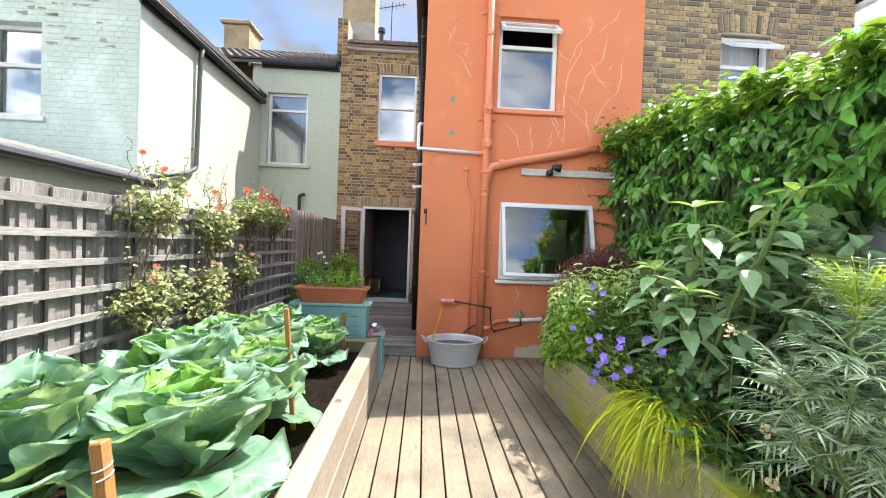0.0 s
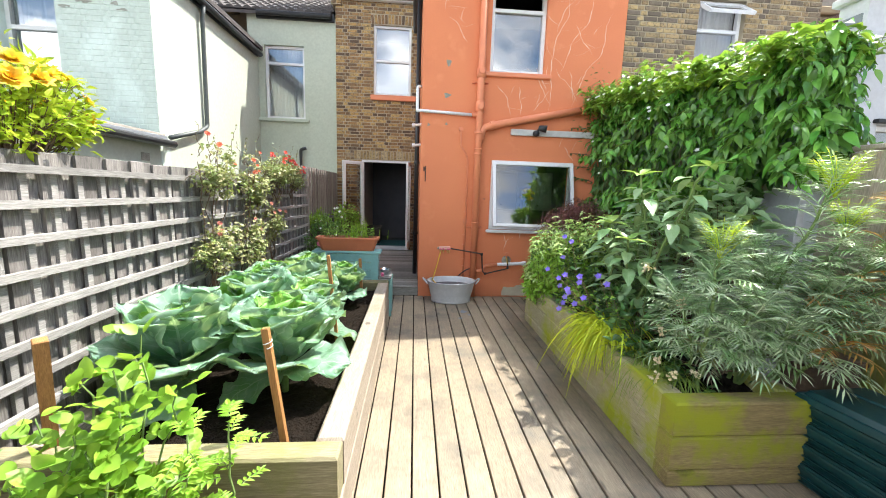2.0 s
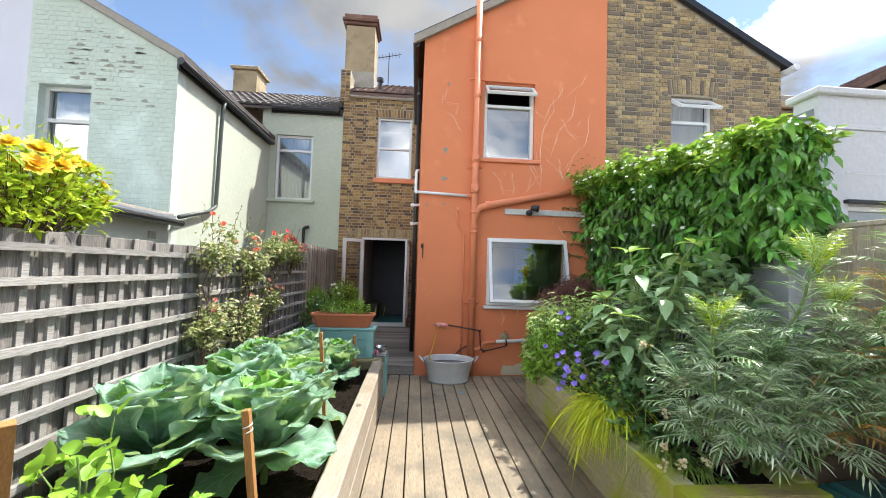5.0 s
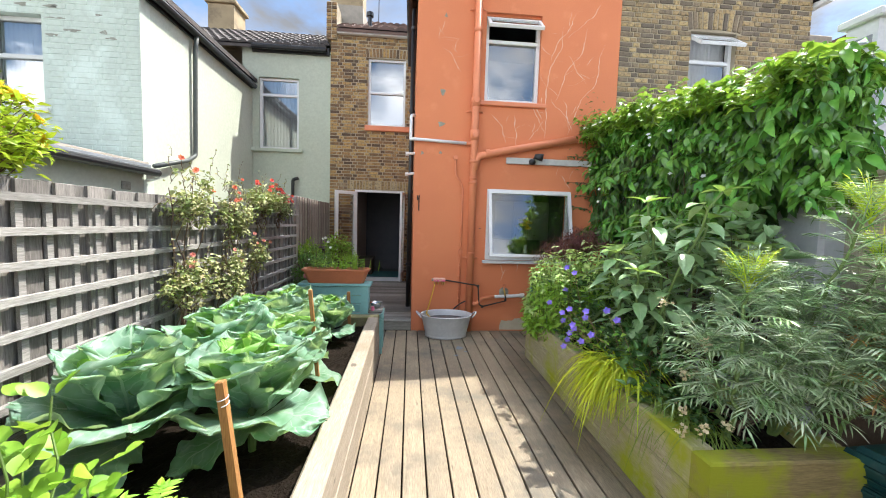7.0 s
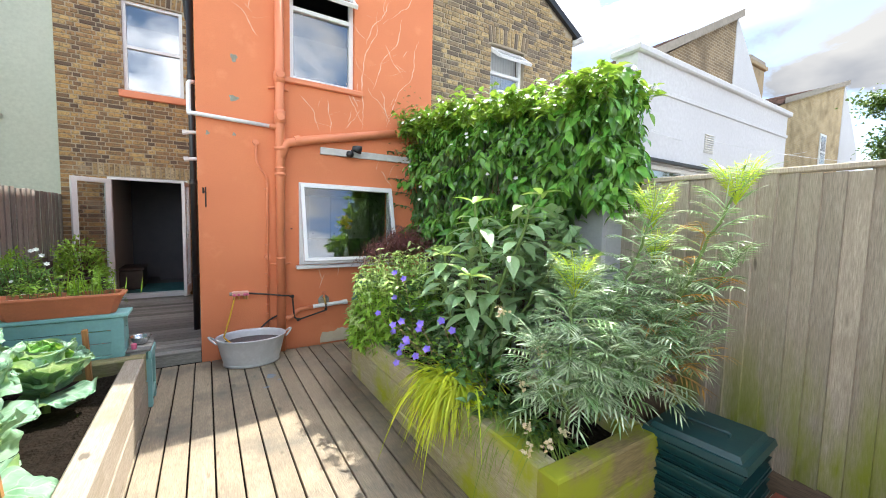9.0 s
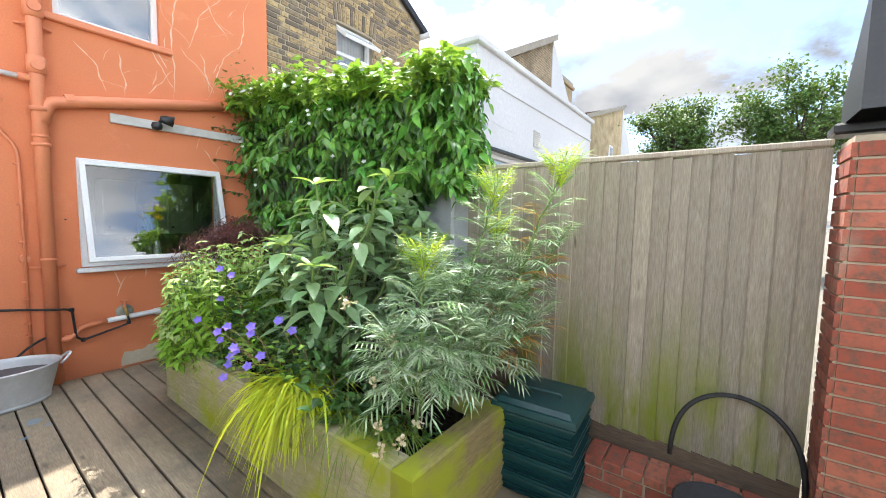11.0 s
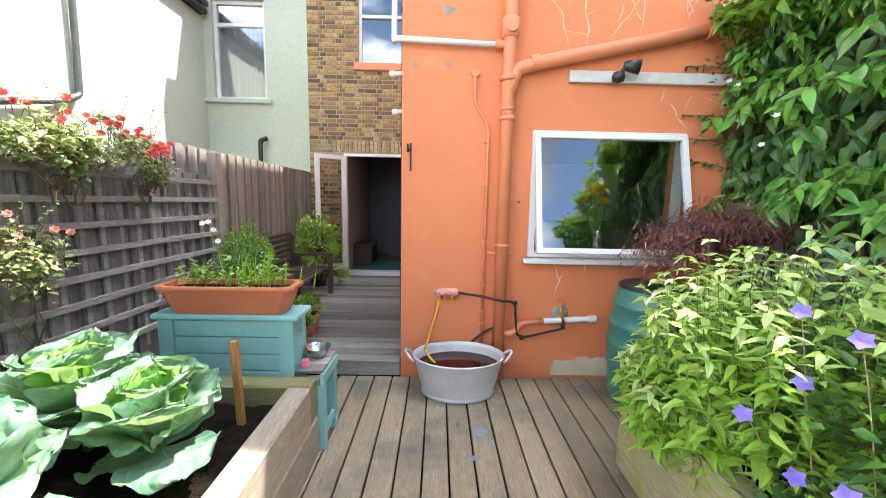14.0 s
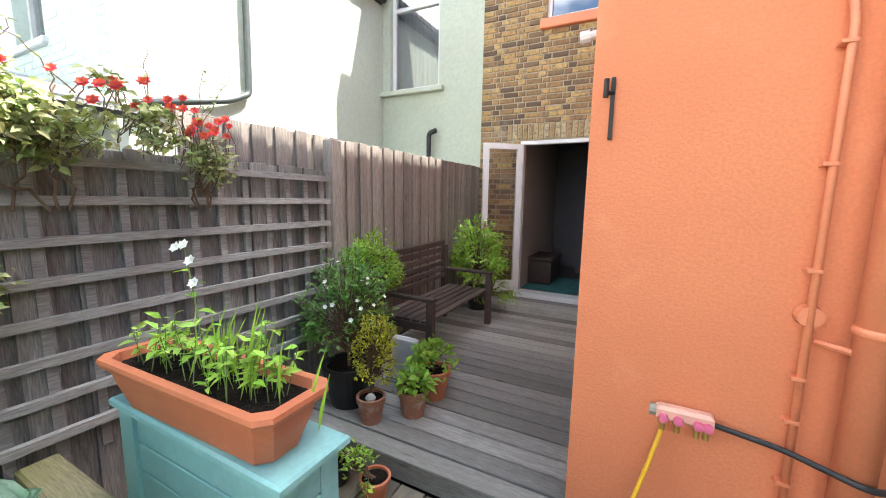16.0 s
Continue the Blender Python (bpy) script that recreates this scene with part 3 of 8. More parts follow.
def holed(u0, u1, z0, top, openings, plane, thick, axis):
    """A wall along x or y, with its openings cut through; top gives the height at a place along it."""
    us = sorted({u0, u1, *[v for o in openings for v in o[:2]]})
    zs = sorted({z0, *[v for o in openings for v in o[2:]]})
    solid_cells, v, f, seen = set(), [], [], {}
    for i in range(len(us) - 1):
        for k in range(len(zs)):
            hi = zs[k + 1] if k + 1 < len(zs) else zs[k] + 1
            mu, mz = (us[i] + us[i + 1]) / 2, (zs[k] + hi) / 2
            if not any(o[0] < mu < o[1] and o[2] < mz < o[3] for o in openings):
                solid_cells.add((i, k))

    def at(i, k, back):
        if (i, k, back) not in seen:
            seen[(i, k, back)] = len(v)
            z = zs[k] if k < len(zs) else top(us[i])
            q = plane + thick * back
            v.append((us[i], q, z) if axis == "x" else (q, us[i], z))
        return seen[(i, k, back)]

    for i, k in sorted(solid_cells):
        f.append((at(i, k, 0), at(i + 1, k, 0), at(i + 1, k + 1, 0), at(i, k + 1, 0)))
        f.append((at(i + 1, k, 1), at(i, k, 1), at(i, k + 1, 1), at(i + 1, k + 1, 1)))
        for nb, (a, b) in (((i - 1, k), ((i, k), (i, k + 1))), ((i + 1, k), ((i + 1, k + 1), (i + 1, k))), ((i, k - 1), ((i + 1, k), (i, k))), ((i, k + 1), ((i, k + 1), (i + 1, k + 1)))):
            if nb not in solid_cells:
                f.append((at(*a, 1), at(*a, 0), at(*b, 0), at(*b, 1)))
    return Shape().add(v, f)

# ---- the large structure ----
YF, YB = 5.45, 9.25
XS = -0.06


def pair_top(x):
    return 7.32 - 0.555 * abs(x - 3.1)


KWIN = (1.08, 2.42, 1.13, 2.24)
UWIN = (0.98, 1.84, 3.58, 4.90)
RWIN = (4.28, 5.06, 3.55, 4.86)
DOOR = (-1.50, -0.28, 0.20, 2.44)
BWIN = (-1.21, -0.30, 4.02, 5.64)
MWIN = (-3.82, -2.88, 3.36, 5.06)
GWIN = (-6.02, -5.25, 3.14, 4.40)

ground = solid("ground", Shape().box(-150, 150, -120, 220, -0.6, -0.16), GROUND, "bare brown earth under the gardens", "ground", kind="structure")
wall_orange = solid("wall_orange", holed(XS, 3.1, -0.1, pair_top, [KWIN, UWIN], YF, 0.22, "x"), ORANGE, "orange painted rendered wall with pale filled cracks", "wall", kind="structure")
solid("wall_orange_side", holed(YF + 0.22, YB, -0.1, lambda y: 5.55, [], XS, 0.22, "y"), ORANGE, "orange painted rendered side wall", "wall", kind="structure")
wall_mint = solid("wall_mint_gable", holed(-6.2, -3.97, -0.1, lambda x: 4.93 + 0.55 * (-3.97 - x), [GWIN], YF, 0.22, "x"), MINT, "mint green painted brick gable wall with flaking paint", "wall", kind="structure")
solid("wall_lilac_gable", holed(-10.2, -6.2, -0.1, lambda x: 6.63 - 0.55 * abs(x + 7.07), [], YF, 0.22, "x"), LILAC, "pale lilac rendered gable wall", "wall", kind="structure")
solid("wall_mint_side", holed(YF + 0.22, YB + 0.05, -0.1, lambda y: 4.93, [], -4.19, 0.22, "y"), MINT_PALE, "pale mint rendered side wall in full sun", "wall", kind="structure")
solid("wall_mint_back", holed(-4.19, -2.12, -0.1, lambda x: 5.72, [MWIN], YB + 0.05, 0.25, "x"), MINT_PALE, "pale mint rendered back wall", "wall", kind="structure")
wall_brick = solid("wall_brick_back", holed(-2.12, 3.0, -0.1, lambda x: 6.2, [DOOR, BWIN], YB + 0.012, 0.3, "x"), MORTAR, "old yellow stock brick wall with lime joints", "wall", kind="structure")
wall_gable = solid("wall_brick_gable", holed(3.1, 6.34, -0.1, pair_top, [RWIN], YF + 0.012, 0.22, "x"), MORTAR, "sooty grey-brown stock brick gable wall", "wall", kind="structure")
solid("wall_gable_side", holed(YF + 0.25, YB, -0.1, lambda y: 5.45, [], 6.12, 0.22, "y"), MORTAR, "brick side wall of the neighbouring house", "wall", kind="structure")
wall_next = solid("wall_next_house", holed(3.0, 12.0, -0.1, lambda x: 6.1, [], YB + 0.012, 0.3, "x"), MORTAR, "old brick back wall of the next house", "wall", kind="structure")


# bricks
def brick_shape(w, h, d=0.022, jig=None):
    """One brick face with chamfered arrises, standing proud of the joint; front at y = 0."""
    c = 0.006
    j = jig or (0, 0, 0, 0)
    v = [(0, d, 0), (w, d, 0), (w, d, h), (0, d, h), (c, j[0], c), (w - c, j[1], c), (w - c, j[2], h - c), (c, j[3], h - c)]
    return v, [(4, 5, 6, 7), (0, 1, 5, 4), (1, 2, 6, 5), (2, 3, 7, 6), (3, 0, 4, 7)]


def courses(u0, u1, z0, z1, clear, top=None, gauge=0.0765, seed=3):
    """Flemish bond: (u, z, width) of each brick that fits outside the cleared rectangles."""
    r = random.Random(seed)
    out = []
    row, z = 0, z0
    while z + 0.066 < z1:
        u = u0 - (0.165 if row % 2 else 0.0)
        k = row
        while u < u1:
            w = 0.213 if k % 2 == 0 else 0.102
            pieces = [(max(u, u0), min(u + w, u1))]
            for c0, c1, d0, d1 in clear:
                if z + 0.066 > d0 + 0.01 and z < d1 - 0.01:
                    nxt = []
                    for a, b in pieces:
                        if b <= c0 or a >= c1:
                            nxt.append((a, b))
                        else:
                            if a < c0:
                                nxt.append((a, c0))
                            if b > c1:
                                nxt.append((c1, b))
                    pieces = nxt
            for a, b in pieces:
                if b - a > 0.03 and (top is None or z + 0.07 < min(top(a), top(b))):
                    out.append((a, z + r.uniform(-0.002, 0.002), b - a))
            u += w + 0.011
            k += 1
        z += gauge
        row += 1
    return out


def lay(bricks, y, wall, named, mat_one, mat_rest, pick, seed=5):
    """Lays bricks on a wall that faces the garden: the picked ones singly, the rest in one mesh."""
    r = random.Random(seed)
    cache, rest, count = {}, Shape(), 0
    for u, z, w in bricks:
        if named and pick(u, z) and count < 300:
            key = (round(w, 2), r.randrange(3))
            if key not in cache:
                jig = [r.uniform(-0.004, 0.004) for _ in range(4)]
                v, f = brick_shape(w, 0.066, 0.022, jig)
                cache[key] = Shape().add(v, f).mesh("brick", mat_one)
            b = part("brick", cache[key], mat_one, wall)
            b.matrix_basis = pose(u, y, z)
            count += 1
        else:
            v, f = brick_shape(w, 0.066, 0.022, [r.uniform(-0.004, 0.004) for _ in range(4)])
            rest.add(np.array(v) + (u, y, z), f)
    if rest.n:
        ob = part("bricks", rest, mat_rest, wall)
        ob["kind"] = "stuff"


def soldiers(u0, u1, z0, h, y, wall, material, rise=0.0, pitch=0.076):
    """A lintel of upright bricks, slightly arched."""
    s = Shape()
    k = int((u1 - u0) / pitch)
    for i in range(k):
        t = (i + 0.5) / k * 2 - 1
        v, f = brick_shape(pitch - 0.010, h, 0.03, [rnd.uniform(-0.004, 0.003) for _ in range(4)])
        m = Matrix.Rotation(radians(9 * t if rise else 0), 4, "Y")
        v = np.array(v) - (pitch / 2, 0, 0)
        v = v @ np.array(m.to_3x3()).T
        s.add(v + (u0 + (i + 0.5) * (u1 - u0) / k, y - 0.003, z0 + rise * (1 - t * t)), f)
    return part("brick_lintel", s, material, wall, "upright brick lintel")


def half_roof(name, ridge, eave, y0, y1, material, label):
    """A sloping roof slab between a ridge line and an eave line, both running along y."""
    (rx, rz), (ex, ez) = ridge, eave
    v = [(x, y, z + dz) for y in (y0, y1) for x, z in ((rx, rz), (ex, ez)) for dz in (0.0, 0.09)]
    return solid(name, Shape().add(v, [(0, 1, 3, 2), (4, 6, 7, 5), (1, 5, 7, 3), (0, 2, 6, 4), (2, 3, 7, 6), (0, 4, 5, 1)]), material, label, "roof", kind="structure")


half_roof("roof_pair_west", (3.1, 7.34), (-0.24, 5.49), YF - 0.07, YB + 2.5, TILE_DARK, "dark tiled roof over the orange wall")
half_roof("roof_pair_east", (3.1, 7.34), (6.50, 5.45), YF - 0.07, YB + 2.5, TILE_DARK, "dark tiled roof over the brick gable")
half_roof("roof_mint", (-7.07, 6.65), (-3.85, 4.90), YF - 0.07, YB + 2.0, TILE_DARK, "dark slate roof over the mint gable")
half_roof("roof_lilac", (-7.07, 6.65), (-10.3, 4.90), YF - 0.07, YB + 2.0, TILE_DARK, "dark slate roof over the lilac gable")


def tiled_slope(name, x0, x1, y0, z0, y1, z1, material, label, roll=0.20, rows=9):
    """Interlocking tiles: each a rolled sheet, lapped course over course."""
    s = Shape()
    prof = [(0.0, 0.0), (0.25, 0.030), (0.5, 0.036), (0.75, 0.030), (0.9, 0.0), (1.0, 0.0)]
    dy, dz = (y1 - y0) / rows, (z1 - z0) / rows
    for i in range(rows):
        for k in range(int((x1 - x0) / roll)):
            xa = x0 + k * roll
            v = []
            for t in (0.0, 1.12):
                for u, h in prof:
                    v.append((xa + u * roll * 0.995, y0 + dy * (i + t), z0 + dz * (i + t) + h + (0.035 if t == 0 else 0.0) + rnd.uniform(-0.003, 0.003)))
            for u, h in prof:
                v.append((xa + u * roll * 0.995, y0 + dy * i, z0 + dz * i))
            n = len(prof)
            f = [(j, j + 1, n + j + 1, n + j) for j in range(n - 1)] + [(2 * n + j, 2 * n + j + 1, j + 1, j) for j in range(n - 1)]
            s.add(v, f)
    deck = Shape().add([(x0, y0, z0 - 0.03), (x1, y0, z0 - 0.03), (x1, y1, z1 - 0.03), (x0, y1, z1 - 0.03), (x0, y0, z0 - 0.1), (x1, y0, z0 - 0.1), (x1, y1, z1 - 0.1), (x0, y1, z1 - 0.1)],
                       [(0, 1, 2, 3), (7, 6, 5, 4), (0, 4, 5, 1), (1, 5, 6, 2), (2, 6, 7, 3), (3, 7, 4, 0)])
    ob = solid(name, deck, material, label, "roof", kind="structure")
    part("tiles", s, material, ob)["kind"] = "stuff"
    return ob


tiled_slope("roof_mint_main", -9.0, -2.2, YB - 0.12, 5.76, 12.3, 7.42, TILE_DARK, "brown-grey interlocking tiles on the mint house")
tiled_slope("roof_brick_main", -1.95, 3.0, YB - 0.15, 6.25, 12.3, 7.95, TILE_RED, "reddish interlocking tiles on the brick house")
tiled_slope("roof_next_main", 3.0, 12.0, YB - 0.15, 6.12, 12.3, 7.8, TILE_DARK, "dark tiles on the next house")
solid("wall_far_side", Shape().box(-20, 14, 12.2, 12.4, -0.1, 7.0), MORTAR, "plain wall closing the terrace behind", "wall", kind="structure")

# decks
# Both decks: solid base just under the boards, in near-black SOIL, seen in gaps.
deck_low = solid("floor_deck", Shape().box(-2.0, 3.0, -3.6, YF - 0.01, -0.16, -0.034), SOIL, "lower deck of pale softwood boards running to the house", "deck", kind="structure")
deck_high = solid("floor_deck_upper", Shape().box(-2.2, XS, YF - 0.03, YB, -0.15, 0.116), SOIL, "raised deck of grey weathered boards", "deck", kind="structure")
part("riser", Shape().box(-2.05, XS - 0.004, YF - 0.055, YF - 0.03, 0.0, 0.118, 0.004), DECK_GREY, deck_high)
PITCH = 0.163
x = -0.453 - 10 * PITCH
while x < 2.95:
    s = Shape().box(x + 0.006, x + PITCH - 0.006, -3.6 + rnd.uniform(0, 0.01), YF - 0.07, -0.030, 0.0 + rnd.uniform(-0.0015, 0.0015), 0.004)
    part("deck_board", s, DECK, deck_low)
    x += PITCH
y = YF - 0.075
while y < YB - 0.05:
    part("deck_board", Shape().box(-2.05, XS - 0.004, y + 0.006, min(y + 0.140, YB - 0.003), 0.12, 0.150 + rnd.uniform(-0.0015, 0.0015), 0.004), DECK_GREY, deck_high)
    y += 0.147


# windows
def casement(name, x0, x1, z0, z1, y, label, frame_w=0.06, bars=(), hung=None, opened=0.0, mat=None, depth=0.07, curtain=False, back=0.5):
    """A framed window in an opening; bars are heights of cross bars; hung is the height band of a top-hung sash that stands open."""
    mat = mat or UPVC
    w = thing(name, label, "window", kind="structure")
    f = Shape()
    f.box(x0, x0 + frame_w, y, y + depth, z0, z1, 0.006).box(x1 - frame_w, x1, y, y + depth, z0, z1, 0.006)
    f.box(x0 + frame_w, x1 - frame_w, y, y + depth, z0, z0 + frame_w, 0.006).box(x0 + frame_w, x1 - frame_w, y, y + depth, z1 - frame_w, z1, 0.006)
    for b in bars:
        f.box(x0 + frame_w, x1 - frame_w, y - 0.004, y + depth, b - frame_w * 0.5, b + frame_w * 0.5, 0.006)
    part("window_frame", f, mat, w)
    edges = [z0 + frame_w, *[v for b in sorted(bars) for v in (b - frame_w / 2, b + frame_w / 2)], z1 - frame_w]
    for k in range(0, len(edges), 2):
        lo, hi = edges[k], edges[k + 1]
        if hung and abs(lo - hung[0]) < 0.15:
            continue
        g = part("pane", Shape().box(x0 + frame_w, x1 - frame_w, y + depth * 0.55, y + depth * 0.55 + 0.006, lo, hi), GLASS, w)
        g.visible_shadow = False
    if hung:
        lo, hi = hung
        h = hi - lo
        m = pose(0, y - 0.012, hi, -opened)
        fw = frame_w * 0.85
        s = Shape()
        s.box(x0 + 0.01, x0 + fw + 0.01, -0.02, 0.03, -h, 0, 0.005, m).box(x1 - fw - 0.01, x1 - 0.01, -0.02, 0.03, -h, 0, 0.005, m)
        s.box(x0 + fw + 0.01, x1 - fw - 0.01, -0.02, 0.03, -h, -h + fw, 0.005, m).box(x0 + fw + 0.01, x1 - fw - 0.01, -0.02, 0.03, -fw, 0, 0.005, m)
        sash = part("sash", s, mat, w, "top-hung sash standing open")
        g = part("pane", Shape().box(x0 + fw + 0.01, x1 - fw - 0.01, 0.002, 0.008, -h + fw, -fw, 0, m), GLASS, sash)
        g.visible_shadow = False
    if curtain:
        s = Shape()
        n = 40
        v, fcs = [], []
        for i in range(n + 1):
            u = x0 + (x1 - x0) * i / n
            for zz in (z0, z1):
                v.append((u, y + depth + 0.09 + 0.018 * math.sin(i * 1.9) + 0.008 * math.sin(i * 4.3), zz))
        for i in range(n):
            fcs.append((2 * i, 2 * i + 2, 2 * i + 3, 2 * i + 1))
        solid("net_curtain", s.add(v, fcs), CURTAIN, "white net curtain hanging inside the window", "curtain", smooth=True)
    return w


def room(name, x0, x1, y0, y1, z0, z1, material, label):
    """A closed dark room shell behind an opening: five thin inner faces."""
    t = 0.03
    s = Shape().box(x0, x1, y1 - t, y1, z0, z1).box(x0, x0 + t, y0, y1 - t, z0, z1).box(x1 - t, x1, y0, y1 - t, z0, z1)
    s.box(x0 + t, x1 - t, y0, y1 - t, z0, z0 + t).box(x0 + t, x1 - t, y0, y1 - t, z1 - t, z1)
    return solid(name, s, material, label, "room", kind="structure")


window_kitchen = casement("window_kitchen", KWIN[0], KWIN[1], KWIN[2], KWIN[3], YF - 0.03, "white plastic kitchen window with its sash ajar", 0.055, (), (KWIN[2] + 0.04, KWIN[3] - 0.025), 14.0)
part("window_sill", Shape().box(KWIN[0] - 0.05, KWIN[1] + 0.05, YF - 0.11, YF - 0.03, KWIN[2] - 0.05, KWIN[2] - 0.004, 0.008), UPVC, window_kitchen)
window_up = casement("window_upper", UWIN[0], UWIN[1], UWIN[2], UWIN[3] - 0.03, YF + 0.07, "white framed upper window with an open top light", 0.055, (4.50,), (4.53, 4.84), 48.0)
part("window_sill", Shape().box(UWIN[0] - 0.07, UWIN[1] + 0.11, YF - 0.05, YF + 0.07, UWIN[2] - 0.075, UWIN[2] - 0.004, 0.012), ORANGE_PAINT, window_up, "orange painted sill")
part("lintel", Shape().box(UWIN[0] - 0.004, UWIN[1] + 0.004, YF + 0.06, YF + 0.2, UWIN[3] - 0.03, UWIN[3] + 0.02), ORANGE, window_up)
window_brick = casement("window_stair", BWIN[0], BWIN[1], BWIN[2], BWIN[3], YB + 0.06, "white framed sash window in the brick wall", 0.055, (4.83,), curtain=False)
part("window_sill", Shape().box(BWIN[0] - 0.07, BWIN[1] + 0.2, YB - 0.06, YB + 0.06, BWIN[2] - 0.13, BWIN[2] - 0.003, 0.012), ORANGE_PAINT, window_brick, "orange painted sill")
window_mint = casement("window_mint_back", MWIN[0], MWIN[1], MWIN[2], MWIN[3], YB + 0.13, "white framed window with net curtains in the mint wall", 0.06, (4.66,), curtain=True)
part("window_sill", Shape().box(MWIN[0] - 0.16, MWIN[1] + 0.1, YB - 0.05, YB + 0.13, MWIN[2] - 0.08, MWIN[2] - 0.003, 0.012), MINT_PALE, window_mint)
window_gable = casement("window_mint_gable", GWIN[0], GWIN[1], GWIN[2], GWIN[3], YF + 0.12, "old white sash window with net curtains and worn paint", 0.06, (3.86,), curtain=True, mat=OLD_WHITE)
part("window_sill", Shape().box(GWIN[0] - 0.1, GWIN[1] + 0.08, YF - 0.05, YF + 0.12, GWIN[2] - 0.08, GWIN[2] - 0.003, 0.012), OLD_WHITE, window_gable)
window_right = casement("window_neighbour", RWIN[0], RWIN[1], RWIN[2], RWIN[3], YF + 0.09, "white framed window with an open top light", 0.055, (4.42,), (4.45, 4.82), 52.0, curtain=True)

room("room_hall", -2.6, 1.4, YB + 0.32, YB + 2.7, 0.15, 2.7, ROOM_SHADE, "dim hall behind the open garden doors")
room("room_kitchen", XS + 0.23, 3.0, YF + 0.23, YF + 2.9, 0.1, 2.6, ROOM_SHADE, "dim kitchen behind the window")
room("room_upper", XS + 0.23, 3.0, YF + 0.23, YF + 2.9, 3.0, 5.4, ROOM_SHADE, "bedroom behind the upper window")
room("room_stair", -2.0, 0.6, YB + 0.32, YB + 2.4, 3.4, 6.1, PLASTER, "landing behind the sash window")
room("room_right", 3.3, 6.0, YF + 0.24, YF + 2.5, 3.0, 5.3, ROOM_SHADE, "room behind the neighbouring window")
room("room_mint", -4.1, -2.2, YB + 0.31, YB + 2.4, 3.0, 5.6, ROOM_SHADE, "room behind the mint window")
room("room_gable", -6.6, -4.2, YF + 0.23, YF + 2.4, 2.8, 5.0, ROOM_SHADE, "room behind the mint gable window")


# fences
def board_fence(name, x, y0, y1, z0, top, pitch, material, label, face=1, lap=True, thick=0.018, feather=False):
    """Upright boards along y, each its own, overlapping; face is the side (+1 or -1 in x) that shows."""
    f = thing(name, label, "fence", kind="structure")
    y, k = y0, 0
    while y < y1 - 0.02:
        w = min(pitch * rnd.uniform(0.97, 1.03), y1 - y)
        off = (0.020 if (k % 2 and lap) else 0.0) + rnd.uniform(0, 0.003)
        h = top((y + w / 2)) + rnd.uniform(-0.008, 0.008)
        s = Shape()
        a, b = x + face * off, x + face * (off - thick)
        if feather:
            yb, zb = y + w + 0.016, z0 + rnd.uniform(-0.006, 0.006)
            s.add([(x + face * q, yy, zz) for zz in (zb, h) for q, yy in ((0.0, y), (0.036, y), (0.006, yb), (0.0, yb))], [(3, 2, 1, 0), (4, 5, 6, 7), (0, 1, 5, 4), (1, 2, 6, 5), (2, 3, 7, 6), (3, 0, 4, 7)])
            part("fence_board", s, material, f)
            y += w
            continue
        s.box(min(a, b), max(a, b), y, y + w + (0.012 if lap else -0.004), z0 + rnd.uniform(-0.006, 0.006), h, 0.003)
        part("fence_board", s, material, f)
        y += w
        k += 1
    return f


fence_left = board_fence("fence_trellis", -2.02, -3.4, 5.96, 0.0, lambda y: 1.88 - 0.012 * y, 0.105, FENCE_OLD, "weathered grey board fence with trellis battens")
for k in range(8):
    z = 0.60 + k * 0.166
    part("trellis_rail", Shape().add([(-1.985, -3.4, z + 0.02), (-1.955, -3.4, z + 0.02), (-1.955, 5.92, z - 0.035), (-1.985, 5.92, z - 0.035), (-1.985, -3.4, z + 0.058), (-1.955, -3.4, z + 0.058), (-1.955, 5.92, z + 0.005), (-1.985, 5.92, z + 0.005)],
                                     [(0, 3, 2, 1), (4, 5, 6, 7), (0, 1, 5, 4), (1, 2, 6, 5), (2, 3, 7, 6), (3, 0, 4, 7)]), TRELLIS, fence_left)
y = -3.3
while y < 5.9:
    part("trellis_upright", Shape().box(-2.005, -1.985, y, y + 0.036, 0.45, 1.80 - 0.012 * y, 0.003), TRELLIS, fence_left)
    y += 0.155
part("fence_post", Shape().box(-2.06, -1.97, 5.96, 6.06, 0.1, 2.05, 0.006), FENCE_BROWN, fence_left)
fence_up = board_fence("fence_brown", -2.12, 4.95, YB + 0.0, 0.13, lambda y: 2.08, 0.088, FENCE_BROWN, "brown weathered close-board fence", thick=0.015)
fence_right = board_fence("fence_grey", 2.98, -0.24, 1.96, 0.28, lambda y: 2.10, 0.100, FENCE_GREY, "grey close-board fence with green algae", face=-1, feather=True)
part("fence_capping", Shape().box(2.94, 3.02, -0.24, 1.96, 2.105, 2.14, 0.006), FENCE_GREY, fence_right)
part("gravel_board", Shape().box(2.955, 2.985, -0.24, 1.96, 0.0, 0.28, 0.004), GRAVEL_BOARD, fence_right)
fence_back = board_fence("fence_rear", -3.45, -2.1, 3.0, 0.0, lambda y: 1.85, 0.15, FENCE_OLD, "plain board fence closing the garden")
fence_back.matrix_basis = Matrix(((0, 1, 0, 0), (1, 0, 0, 0), (0, 0, 1, 0), (0, 0, 0, 1)))


# raised beds
def plank(name, x0, x1, y0, y1, z0, z1, material, parent, c=0.012):
    return part(name, Shape().box(x0, x1, y0, y1, z0, z1, c), material, parent)


bed_left = thing("raised_bed", "raised bed of pale chunky sleepers full of dark soil", "planter")
